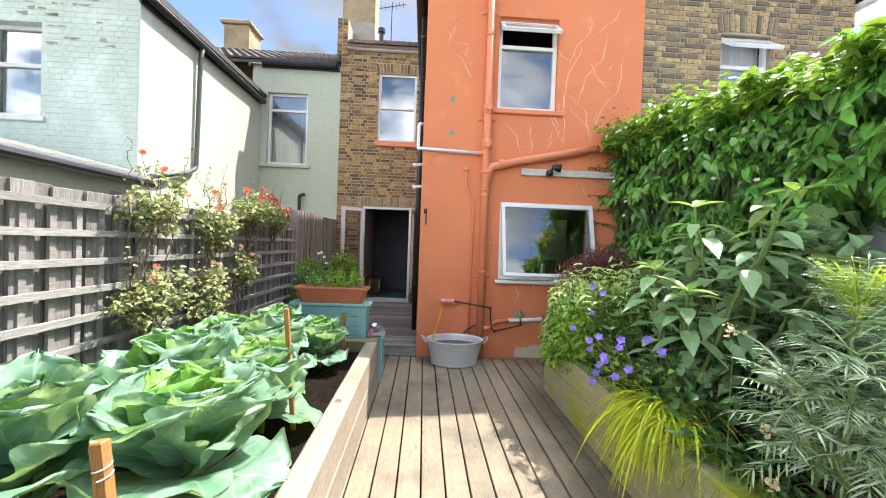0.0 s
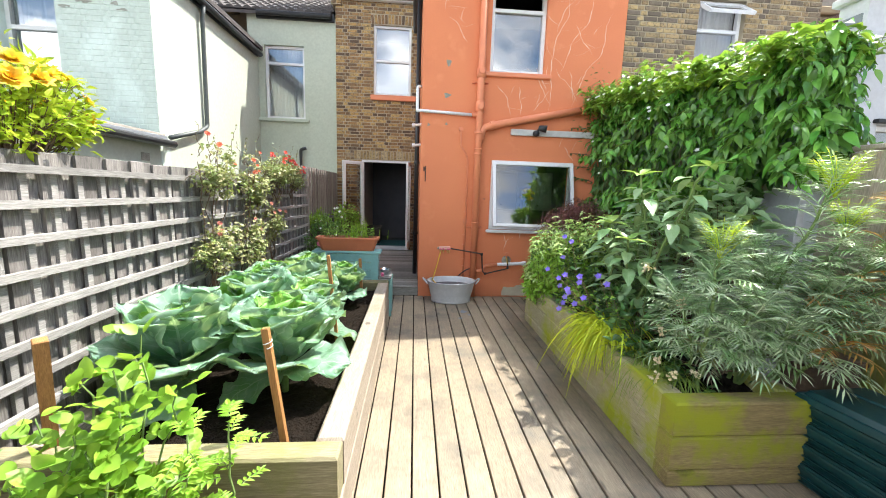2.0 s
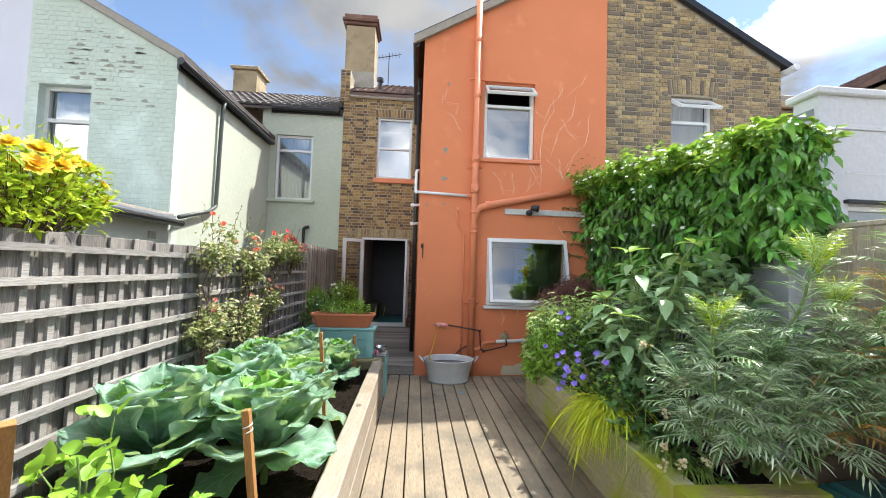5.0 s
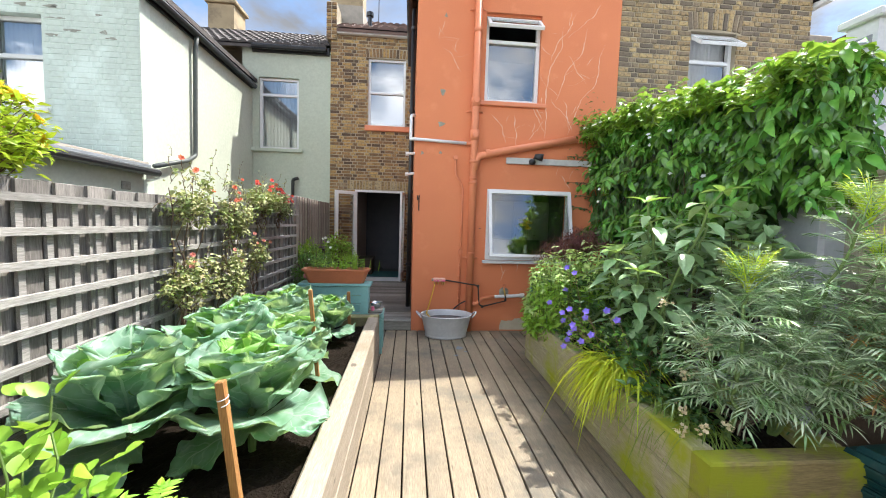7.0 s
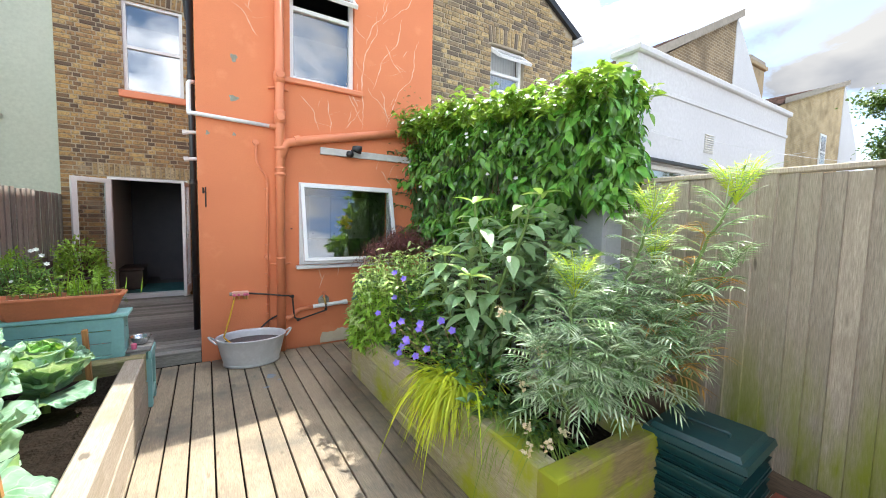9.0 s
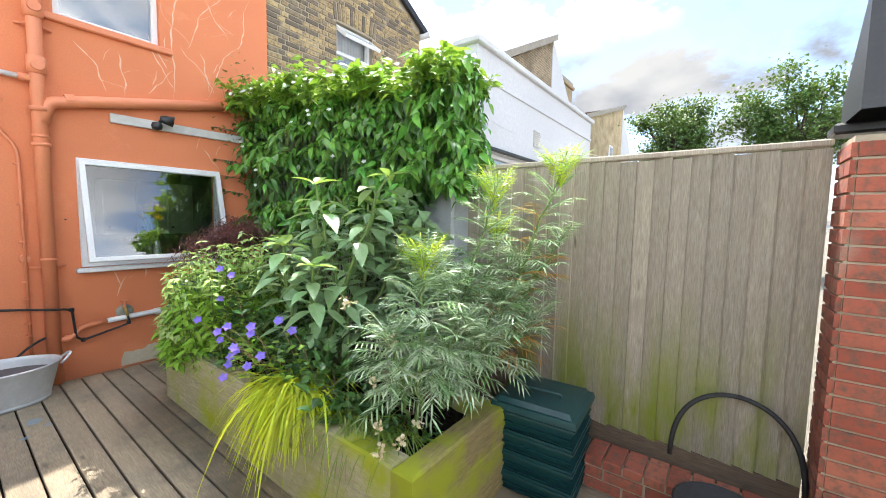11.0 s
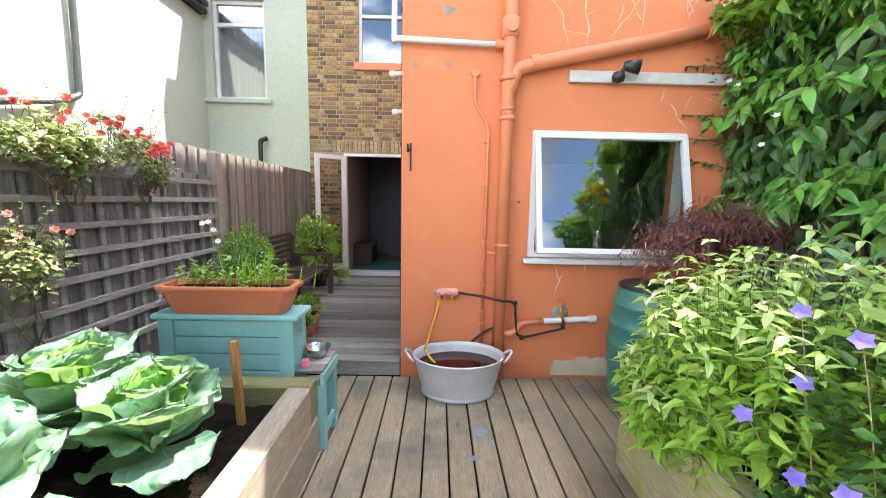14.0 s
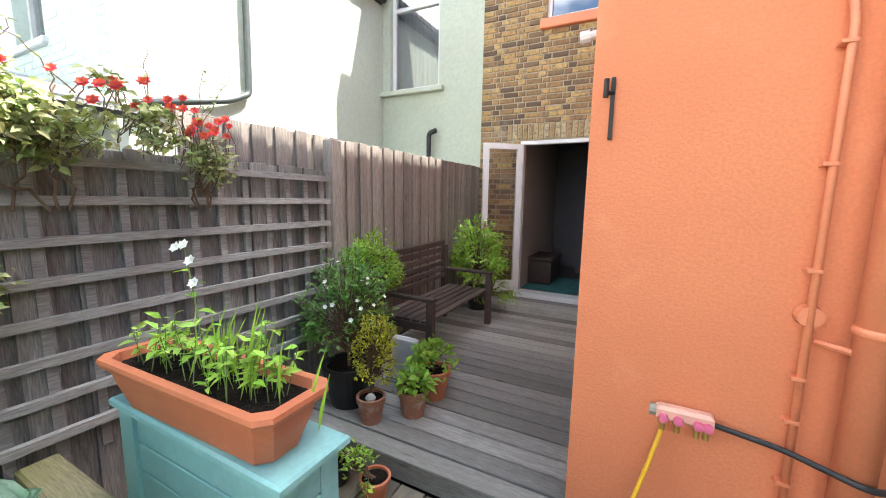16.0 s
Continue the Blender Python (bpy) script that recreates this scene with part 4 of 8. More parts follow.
for z0, z1 in ((0.0, 0.26), (0.262, 0.52)):
    plank("sleeper", -0.60, -0.465, 0.98 if z0 else 0.86, 4.16 if z0 else 4.30, z0, z1, SLEEPER_PALE, bed_left)
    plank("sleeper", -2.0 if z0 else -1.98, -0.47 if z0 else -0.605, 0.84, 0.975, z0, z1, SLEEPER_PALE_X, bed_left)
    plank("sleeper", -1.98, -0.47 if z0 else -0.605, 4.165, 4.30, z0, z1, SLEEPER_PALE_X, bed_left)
plank("sleeper", -1.95, -1.82, 0.98, 4.16, 0.0, 0.50, SLEEPER_PALE, bed_left)
bed_right = thing("raised_bed", "raised bed of mossy green-stained sleepers", "planter")
for z0, z1 in ((0.0, 0.11), (0.112, 0.33), (0.332, 0.55)):
    plank("sleeper", 1.41, 1.54, 1.335, 2.70, z0, z1, SLEEPER_MOSS_Y, bed_right)
    plank("sleeper", 1.41, 1.54, 2.703, 4.22, z0, z1, SLEEPER_MOSS_Y, bed_right)
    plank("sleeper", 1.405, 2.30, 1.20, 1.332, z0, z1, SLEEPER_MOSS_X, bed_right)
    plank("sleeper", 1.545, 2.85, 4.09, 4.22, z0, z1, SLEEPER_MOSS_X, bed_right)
    plank("sleeper", 2.18, 2.30, 1.335, 4.085, z0, z1, SLEEPER_MOSS_Y, bed_right)


def soil(name, x0, x1, y0, y1, z, material, label, seed):
    n, k = 40, 60
    v, f = [], []
    for i in range(n + 1):
        for j in range(k + 1):
            p = Vector((x0 + (x1 - x0) * i / n, y0 + (y1 - y0) * j / k, seed))
            v.append((p.x, p.y, z + 0.03 * noise.noise(p * 3) + 0.022 * noise.noise(p * 13) + 0.012 * noise.noise(p * 35)))
    for i in range(n):
        for j in range(k):
            a = i * (k + 1) + j
            f.append((a, a + k + 1, a + k + 2, a + 1))
    return solid(name, Shape().add(v, f), material, label, "soil", kind="structure")


soil("soil_left_bed", -1.83, -0.59, 0.97, 4.17, 0.40, SOIL_DRY, "dark crumbly soil in the raised bed", 1.3)
soil("soil_right_bed", 1.53, 2.2, 1.32, 4.1, 0.45, SOIL, "dark soil in the mossy raised bed", 4.7)
soil("soil_right_strip", 2.28, 2.97, 1.2, 5.4, 0.12, SOIL, "dark soil along the fence", 9.1)
BLUE_STAIN = simple("blue_paint_stain", (0.16, 0.22, 0.30), (0.24, 0.27, 0.29), 0.7, 30)
for k, (sx_, sy_, rx_, ry_) in enumerate(((0.60, 4.55, 0.05, 0.07), (0.52, 4.26, 0.04, 0.03), (0.66, 4.40, 0.025, 0.03))):
    r_ = random.Random(k)
    ring = [(sx_ + rx_ * r_.uniform(0.5, 1.2) * math.cos(a), sy_ + ry_ * r_.uniform(0.5, 1.2) * math.sin(a), 0.0035) for a in np.linspace(0, 2 * math.pi, 15)[:-1]]
    part("paint_stain", Shape().add(ring, [tuple(range(14))]), BLUE_STAIN, deck_low, "faded blue paint spill")

# ---- neighbouring buildings and distance ----
annex = thing("white_annex", "white rendered single-storey annex beyond the fence", "building")
part("wall", holed(3.06, 6.38, -0.1, lambda x: 3.2, [(3.30, 4.72, 1.85, 2.33)], 1.97, 0.2, "x"), WHITE_RENDER, annex)
part("wall", holed(1.97 + 0.2, YF - 0.01, -0.1, lambda y: 2.95, [], 3.0, 0.2, "y"), WHITE_RENDER, annex)
part("wall", Shape().box(6.18, 6.38, 2.17, YF, -0.1, 3.19), WHITE_RENDER, annex)
part("roof", Shape().box(3.05, 6.36, 2.0, YF - 0.01, 3.02, 3.10), LEAD, annex)
part("coping", Shape().box(3.02, 6.42, 1.93, 2.2, 3.2, 3.26, 0.01), WHITE_RENDER, annex)
part("band", Shape().box(3.06, 6.385, 1.955, 1.97, 2.93, 2.97, 0.004), WHITE_RENDER, annex)
awin = part("window", Shape().box(3.30, 4.72, 2.03, 2.07, 2.29, 2.33, 0.004).box(3.30, 3.35, 2.03, 2.07, 1.85, 2.29, 0.004).box(4.67, 4.72, 2.03, 2.07, 1.85, 2.29, 0.004).box(3.98, 4.04, 2.03, 2.07, 1.85, 2.29, 0.004), UPVC, annex)
part("pane", Shape().box(3.35, 4.67, 2.055, 2.06, 1.85, 2.29), GLASS, awin).visible_shadow = False
part("drip_rail", Shape().box(3.26, 4.78, 1.93, 1.969, 2.335, 2.365, 0.004), BLACK_PLASTIC, annex)
s = Shape().box(4.26, 4.44, 1.955, 1.969, 2.52, 2.53, 0.002).box(4.26, 4.44, 1.955, 1.969, 2.69, 2.70, 0.002)
for k in range(7):
    s.box(4.26, 4.44, 1.957, 1.969, 2.535 + k * 0.022, 2.547 + k * 0.022, 0.002)
part("air_vent", s, OLD_WHITE, annex, "slatted vent grille")


def far_house(x, y, w, d, eave, ridge, wall_mat, side_mat, label, at_chimney=None):
    """A small rear wing: brick front, painted flank, one roof slope rising to the flank, a window."""
    h = thing("terrace_house", label, "house", "far rear wings")
    v = [(x, y, 0), (x + w, y, 0), (x + w, y, ridge), (x, y, eave), (x, y + d, 0), (x + w, y + d, 0), (x + w, y + d, ridge), (x, y + d, eave)]
    part("wall", Shape().add(v, [(0, 1, 2, 3), (4, 0, 3, 7), (5, 4, 7, 6), (1, 5, 6, 2)]), wall_mat, h)
    part("flank_wall", Shape().add([(x + w, y - 0.02, 0), (x + w + 3.4, y + 0.02, 0), (x + w + 3.4, y + 0.02, eave - 0.6), (x + w, y - 0.02, ridge + 0.05), (x + w, y + d, 0), (x + w, y + d, ridge)],
                                   [(0, 1, 2, 3), (0, 3, 5, 4)]), side_mat, h)
    s = Shape()
    rows, cols = 9, 16
    for i in range(rows):
        for k in range(cols):
            a, b = i / rows, (i + 1.15) / rows
            c0, c1 = k / cols, (k + 0.97) / cols
            za, zb = eave + (ridge - eave) * a, eave + (ridge - eave) * min(b, 1.0)
            xa, xb = x - 0.15 + (w + 0.15) * a, x - 0.15 + (w + 0.15) * min(b, 1.0)
            ya, yb = y - 0.15 + (d + 0.2) * c0, y - 0.15 + (d + 0.2) * c1
            s.add([(xa, ya, za + 0.13), (xa, yb, za + 0.13), (xb, yb, zb + 0.07), (xb, ya, zb + 0.07), (xa, ya, za + 0.02), (xa, yb, za + 0.02)], [(0, 1, 2, 3), (4, 5, 1, 0)])
    part("roof", s, TILE_RED, h)
    part("verge", Shape().add([(x - 0.2, y - 0.2, eave - 0.02), (x + w, y - 0.2, ridge - 0.02), (x + w, y - 0.2, ridge + 0.2), (x - 0.2, y - 0.2, eave + 0.2), (x - 0.2, y, eave), (x + w, y, ridge)], [(0, 1, 2, 3), (0, 4, 5, 1)]), COPING, h)
    wx = x + w * 0.62
    wn_ = part("window", Shape().box(wx, wx + 0.8, y - 0.05, y - 0.005, eave - 2.0, eave - 0.4, 0.01).box(wx + 0.05, wx + 0.75, y - 0.07, y - 0.05, eave - 1.25, eave - 1.18, 0.005), UPVC, h)
    part("pane", Shape().box(wx + 0.09, wx + 0.71, y - 0.058, y - 0.052, eave - 1.9, eave - 0.5), GLASS, wn_)
    if at_chimney:
        cx, cy, cz, cw, ch = at_chimney
        c = part("chimney", Shape().box(cx, cx + cw, cy, cy + cw, cz, cz + ch, 0.03).box(cx - 0.1, cx + cw + 0.1, cy - 0.1, cy + cw + 0.1, cz + ch, cz + ch + 0.18, 0.03), CHIM, h)
        part("chimney_cap", Shape().box(cx - 0.02, cx + cw + 0.02, cy - 0.02, cy + cw + 0.02, cz + ch + 0.18, cz + ch + 0.4, 0.03), COPING, c)
    return h


far_house(9.0, 5.5, 4.5, 4.0, 5.6, 7.95, FAR_BROWN, WHITE_RENDER, "brown brick rear wing with a tiled slope and white flank", (9.2, 8.4, 5.5, 0.9, 0.65))
far_house(18.9, 6.0, 7.7, 4.0, 6.5, 8.8, FAR_YELLOW, WHITE_RENDER, "yellow brick rear wing with a stout chimney", (20.0, 7.5, 6.6, 1.5, 2.2))

# roof-line of the brick house: fascia, parapet pier, chimney and aerial
solid("trim_fascia", Shape().box(-1.95, XS, YB - 0.12, YB - 0.005, 6.13, 6.23, 0.006), UPVC, "white fascia board under the tiles", "trim", kind="structure")
pier = thing("party_pier", "brick pier rising at the party wall", "pier")
part("pier", Shape().box(-2.2, -1.96, YB - 0.08, YB + 0.9, 6.0, 6.85, 0.01), MORTAR, pier)
lay_s = Shape()
for k in range(10):
    for u, w in ((-2.205, 0.12), (-2.075, 0.118)):
        v, f = brick_shape(w - 0.01, 0.066, 0.02)
        lay_s.add(np.array(v) + (u, YB - 0.1, 6.02 + k * 0.083), f)
part("bricks", lay_s, BRICK_YJ, pier)["kind"] = "stuff"
chimney = thing("chimney_stack", "tall rendered chimney with a brick cap", "chimney")
part("shaft", Shape().box(-2.28, -1.46, 9.95, 10.7, 6.0, 8.55, 0.02), CHIM, chimney)
part("shaft_base", Shape().add([(-2.3, 9.85, 6.4), (-1.42, 9.85, 6.4), (-1.46, 9.94, 7.2), (-2.28, 9.94, 7.2), (-2.3, 10.7, 6.4), (-1.35, 10.7, 6.4), (-1.44, 10.7, 7.25), (-2.28, 10.7, 7.25)], [(0, 1, 2, 3), (1, 5, 6, 2), (3, 2, 6, 7), (4, 0, 3, 7)]), COPING, chimney)
part("brick_cap", Shape().box(-2.33, -1.41, 9.9, 10.75, 8.55, 8.63, 0.01).box(-2.38, -1.36, 9.85, 10.8, 8.635, 8.72, 0.01).box(-2.33, -1.41, 9.9, 10.75, 8.725, 8.85, 0.01), brick_mat("sooty_red_brick", [(0.20, 0.09, 0.065), (0.15, 0.07, 0.05)], "island"), chimney, "sooty red brick cap")
aerial = thing("tv_aerial", "thin metal television aerial on the roof", "aerial")
part("mast", Shape().tube([(-1.13, 10.9, 7.0), (-1.13, 10.9, 8.35)], 0.012, 6), IRON, aerial)
part("boom", Shape().tube([(-1.5, 10.9, 8.15), (-0.75, 10.9, 8.32)], 0.01, 6), IRON, aerial)
for k in range(7):
    xk = -1.42 + k * 0.1
    part("element", Shape().tube([(xk, 10.75, 8.17 + 0.022 * k), (xk, 11.05, 8.17 + 0.022 * k)], 0.006, 5), IRON, aerial)
stub = thing("soil_vent", "dark vent pipe with a cowl on the roof", "vent")
part("pipe", Shape().lathe([(0.0, 0), (0.05, 0), (0.05, 0.30), (0.09, 0.31), (0.09, 0.40), (0.0, 0.43)], (-1.22, 9.5, 6.42), 12), BLACK_PLASTIC, stub)
chim2 = thing("chimney_stack", "low rendered chimney on the mint house", "chimney")
part("shaft", Shape().box(-6.3, -5.55, 12.0, 12.8, 6.8, 8.05, 0.02).box(-6.38, -5.47, 11.92, 12.88, 8.05, 8.17, 0.02), CHIM, chim2)


# ---- pipes and gutters ----
def pipe_along(pts, n=6):
    """Rounds the corners of a path."""
    p = [np.array(q, float) for q in pts]
    out = [p[0]]
    for a, b, c in zip(p, p[1:], p[2:]):
        r = min(0.06, np.linalg.norm(b - a) * 0.4, np.linalg.norm(c - b) * 0.4)
        s, e = b + (a - b) / np.linalg.norm(a - b) * r, b + (c - b) / np.linalg.norm(c - b) * r
        for t in np.linspace(0, 1, n):
            out.append((1 - t) ** 2 * s + 2 * t * (1 - t) * b + t * t * e)
    out.append(p[-1])
    return np.array(out)


stack = thing("soil_stack", "orange painted cast soil pipe with collars and a branch", "pipe")
SX, SY = 0.84, YF - 0.075
part("pipe", Shape().tube([(SX, SY, 0.0), (SX, SY, 6.6)], 0.054, 16), ORANGE_PAINT, stack, smooth=True)
for z, h, r in ((2.62, 0.05, 0.072), (2.30, 0.04, 0.068), (2.38, 0.03, 0.064), (1.22, 0.03, 0.062), (2.96, 0.16, 0.070), (3.46, 0.14, 0.070), (4.55, 0.07, 0.066), (5.5, 0.07, 0.066)):
    part("collar", Shape().lathe([(0.054, 0), (r, 0.006), (r, h - 0.006), (0.054, h)], (SX, SY, z), 18), ORANGE_PAINT, stack, smooth=True)
for z in (3.03, 3.55):
    part("access_cap", Shape().lathe([(0.0, 0.085), (0.045, 0.083), (0.05, 0.06), (0.05, 0.0)], (0, 0, 0), 14), ORANGE_PAINT, stack, at=pose(SX, SY, z, 90, 0, 0))
part("branch", Shape().tube(pipe_along([(SX + 0.01, SY, 2.52), (SX + 0.06, SY, 2.72), (1.2, SY, 2.80), (2.52, SY, 3.07)]), 0.056, 16), ORANGE_PAINT, stack, smooth=True)
part("branch_collar", Shape().tube([(2.46, SY, 3.058), (2.54, SY, 3.075)], 0.068, 16), ORANGE_PAINT, stack)
part("branch_collar", Shape().tube([(1.02, SY, 2.765), (1.09, SY, 2.78)], 0.064, 16), ORANGE_PAINT, stack)
for z in (1.16, 3.40, 4.9):
    part("pipe_bracket", Shape().tube([(SX - 0.12, YF - 0.004, z), (SX - 0.05, SY, z)], 0.012, 6), ORANGE_PAINT, stack)
    part("pipe_bracket", Shape().tube([(SX + 0.05, SY, z), (SX + 0.12, YF - 0.004, z)], 0.012, 6), ORANGE_PAINT, stack)
waste = thing("overflow_pipe", "white plastic waste pipe along the orange wall", "pipe")
part("pipe", Shape().tube(pipe_along([(SX - 0.1, SY + 0.02, 2.915), (-0.11, SY + 0.02, 2.945), (-0.13, SY + 0.1, 2.95), (-0.13, SY + 0.12, 3.32), (-0.06, SY + 0.2, 3.34)]), 0.024, 10), UPVC, waste, smooth=True)
part("socket", Shape().tube([(SX - 0.12, SY + 0.01, 2.915), (SX - 0.04, SY, 2.91)], 0.034, 10), ORANGE_PAINT, waste)
for y, z in ((5.8, 2.80), (6.0, 2.50)):
    o = thing("overflow_stub", "short white overflow pipe through the side wall", "pipe", "overflow stubs")
    part("pipe", Shape().tube([(XS + 0.01, y, z), (XS - 0.13, y, z - 0.015)], 0.022, 10).tube([(XS - 0.10, y, z - 0.012), (XS - 0.15, y, z - 0.017)], 0.032, 10), UPVC, o)
gas = thing("gas_pipe", "thin orange painted conduit with clips", "pipe")
GX, GY = 0.69, YF - 0.03
part("pipe", Shape().tube(pipe_along([(0.565, GY, 2.68), (0.565, GY, 2.45), (GX - 0.02, GY, 2.30), (GX, GY, 2.2), (GX, GY, 0.30)]), 0.013, 8), ORANGE_PAINT, gas, smooth=True)
part("junction_box", Shape().lathe([(0.0, 0.03), (0.034, 0.03), (0.038, 0.0)], (0, 0, 0), 14), ORANGE_PAINT, gas, at=pose(0.565, YF - 0.003, 2.70, 90, 0, 0))
part("junction_box", Shape().lathe([(0.0, 0.035), (0.036, 0.035), (0.04, 0.0)], (0, 0, 0), 14), ORANGE_PAINT, gas, at=pose(GX, YF - 0.003, 1.25, 90, 0, 0))
for z in (2.12, 1.75, 1.40, 1.02, 0.86, 0.62, 0.5):
    part("pipe_clip", Shape().box(GX - 0.03, GX + 0.008, GY - 0.016, YF - 0.003, z, z + 0.014, 0.002), ORANGE_PAINT, gas)
low = thing("waste_pipe", "low waste pipe, orange painted then bare white", "pipe")
part("painted_pipe", Shape().tube(pipe_along([(SX, SY, 0.43), (0.97, SY, 0.43), (1.04, YF - 0.05, 0.52), (1.25, YF - 0.05, 0.545)]), 0.026, 10), ORANGE_PAINT, low, smooth=True)
part("white_pipe", Shape().tube(pipe_along([(1.25, YF - 0.05, 0.545), (1.70, YF - 0.05, 0.57), (1.73, YF + 0.01, 0.572)]), 0.027, 10), UPVC, low, smooth=True)
part("elbow", Shape().tube([(1.665, YF - 0.05, 0.568), (1.73, YF - 0.05, 0.572)], 0.036, 12), UPVC, low)
part("pipe_union", Shape().tube([(0.91, SY, 0.43), (0.96, SY, 0.43)], 0.036, 12), ORANGE_PAINT, low)
solid("cement_blob", Shape().lathe([(0, 0.012), (0.05, 0.012), (0.07, 0.008), (0.08, 0.0)], (0, 0, 0), 14), BARE, "grey cement dab where a pipe enters the wall", "patch", at=pose(1.41, YF - 0.002, 0.61, 90, 0, 0))
tap = thing("garden_tap", "old brass outdoor tap on the wall", "tap")
part("body", Shape().tube(pipe_along([(1.40, YF, 0.66), (1.40, YF - 0.07, 0.66), (1.415, YF - 0.09, 0.57)]), 0.014, 8), BRASS, tap, smooth=True)
part("spindle", Shape().tube([(1.40, YF - 0.06, 0.66), (1.40, YF - 0.06, 0.73)], 0.012, 8), ORANGE_PAINT, tap)
part("handle", Shape().box(1.365, 1.435, YF - 0.072, YF - 0.048, 0.73, 0.748, 0.005), ORANGE_PAINT, tap)
pipe_lag = thing("black_hose", "black irrigation hose looping along the wall", "hose")
part("hose", Shape().tube(pipe_along([(1.415, YF - 0.09, 0.575), (1.43, YF - 0.09, 0.49), (1.05, YF - 0.08, 0.39), (1.0, YF - 0.08, 0.43), (0.975, YF - 0.10, 0.71), (0.93, YF - 0.10, 0.735), (0.85, YF - 0.15, 0.75), (0.66, YF - 0.06, 0.77), (0.45, YF - 0.06, 0.80)]), 0.011, 8), BLACK_RUBBER, pipe_lag, smooth=True)
for q in ((0.975, YF - 0.10, 0.72), (1.05, YF - 0.08, 0.392), (1.42, YF - 0.09, 0.50)):
    part("hose_joint", Shape().lathe([(0, -0.02), (0.019, -0.018), (0.019, 0.018), (0, 0.02)], q, 8), BLACK_RUBBER, pipe_lag)
cable = thing("black_hose", "short black hose running behind the downpipe", "hose")
part("hose", Shape().tube(bent((0.54, YF - 0.05, 0.26), (0.82, YF - 0.03, 0.47), 0.04), 0.011, 8), BLACK_RUBBER, cable, smooth=True)
manifold = thing("hose_manifold", "salmon plastic hose manifold with brass outlets on the wall", "manifold")
part("body", Shape().box(0.27, 0.46, YF - 0.075, YF - 0.02, 0.775, 0.83, 0.012), SALMON, manifold)
part("end_cap", Shape().tube([(0.245, YF - 0.048, 0.80), (0.275, YF - 0.048, 0.80)], 0.022, 10), BARE, manifold)
for xk in (0.295, 0.345, 0.41, 0.44):
    part("outlet", Shape().lathe([(0.0, -0.05), (0.011, -0.05), (0.011, -0.02), (0.017, -0.018), (0.017, 0.0)], (xk, YF - 0.05, 0.776), 10), BRASS, manifold)
    part("outlet_dial", Shape().lathe([(0, 0.02), (0.016, 0.018), (0.018, 0.0)], (0, 0, 0), 10), PINK, manifold, at=pose(xk, YF - 0.076, 0.79, 90, 0, 0))
hose = thing("yellow_hose", "thin yellow hose hanging from the manifold into the tub", "hose")
part("hose", Shape().tube(bent((0.295, YF - 0.05, 0.73), (0.17, 5.28, 0.30), -0.02, 10), 0.009, 8).tube(bent((0.17, 5.28, 0.30), (0.36, 5.00, 0.235), -0.03, 8), 0.009, 8), YELLOW_HOSE, hose, smooth=True)
hook = thing("gate_hook", "black iron gate hinge hook on the orange wall", "hook")
part("strap", Shape().box(0.010, 0.026, YF - 0.010, YF - 0.001, 1.87, 2.11, 0.002), IRON, hook)
part("pin", Shape().tube([(-0.005, YF - 0.03, 2.03), (-0.005, YF - 0.03, 2.10)], 0.010, 8).tube([(-0.005, YF - 0.03, 2.05), (0.02, YF - 0.006, 2.05)], 0.008, 8), IRON, hook)
batten = solid("wall_batten", Shape().box(1.36, 2.75, YF - 0.045, YF - 0.002, 2.64, 2.735, 0.006), TIMBER_CUT, "weathered pale grey timber batten fixed to the wall", "batten")
lamp = thing("security_lamp", "black outdoor spot lamp on the batten", "lamp")
part("base", Shape().lathe([(0.0, -0.05), (0.045, -0.035), (0.055, 0), (0.045, 0.035), (0.0, 0.05)], (1.75, YF - 0.10, 2.67), 14), BLACK_PLASTIC, lamp, smooth=True)
part("neck", Shape().tube([(1.75, YF - 0.10, 2.68), (1.79, YF - 0.14, 2.74)], 0.018, 8), BLACK_PLASTIC, lamp)
part("head", Shape().lathe([(0.0, 0.0), (0.03, 0.003), (0.048, 0.05), (0.06, 0.13), (0.052, 0.13), (0.0, 0.08)], (0, 0, 0), 16, 1.0, 0.8), BLACK_PLASTIC, lamp, smooth=True, at=pose(1.77, YF - 0.13, 2.755, 12, 100, 0))
part("lens", Shape().lathe([(0.0, 0.0), (0.05, 0.0), (0.05, 0.006), (0, 0.008)], (0, 0, 0), 16, 1.0, 0.8), CURTAIN, lamp, at=pose(1.77, YF - 0.13, 2.755, 12, 100, 0) @ pose(0, 0, 0.118))
bolt = thing("wall_bolt", "short rusty bolt sticking from the wall", "bolt")
part("shank", Shape().tube([(0.98, YF, 1.62), (0.98, YF - 0.05, 1.62)], 0.008, 6), IRON, bolt)
gut = thing("black_downpipe", "black plastic downpipe at the corner of the orange wall", "pipe")
part("pipe", Shape().tube([(XS - 0.06, YF + 0.95, 0.15), (XS - 0.06, YF + 0.95, 5.35)], 0.04, 12), BLACK_PLASTIC, gut, smooth=True)
for z in (0.9, 2.2, 3.6, 5.0):
    part("pipe_clip", Shape().lathe([(0.04, 0), (0.05, 0.004), (0.05, 0.05), (0.04, 0.054)], (XS - 0.06, YF + 0.95, z), 12), BLACK_PLASTIC, gut)
eg = thing("roof_gutter", "black gutter along the eave of the orange house", "gutter")
part("gutter", Shape().tube([(-0.20, YF - 0.03, 5.44), (-0.20, YB - 0.2, 5.47)], 0.055, 10), BLACK_PLASTIC, eg)
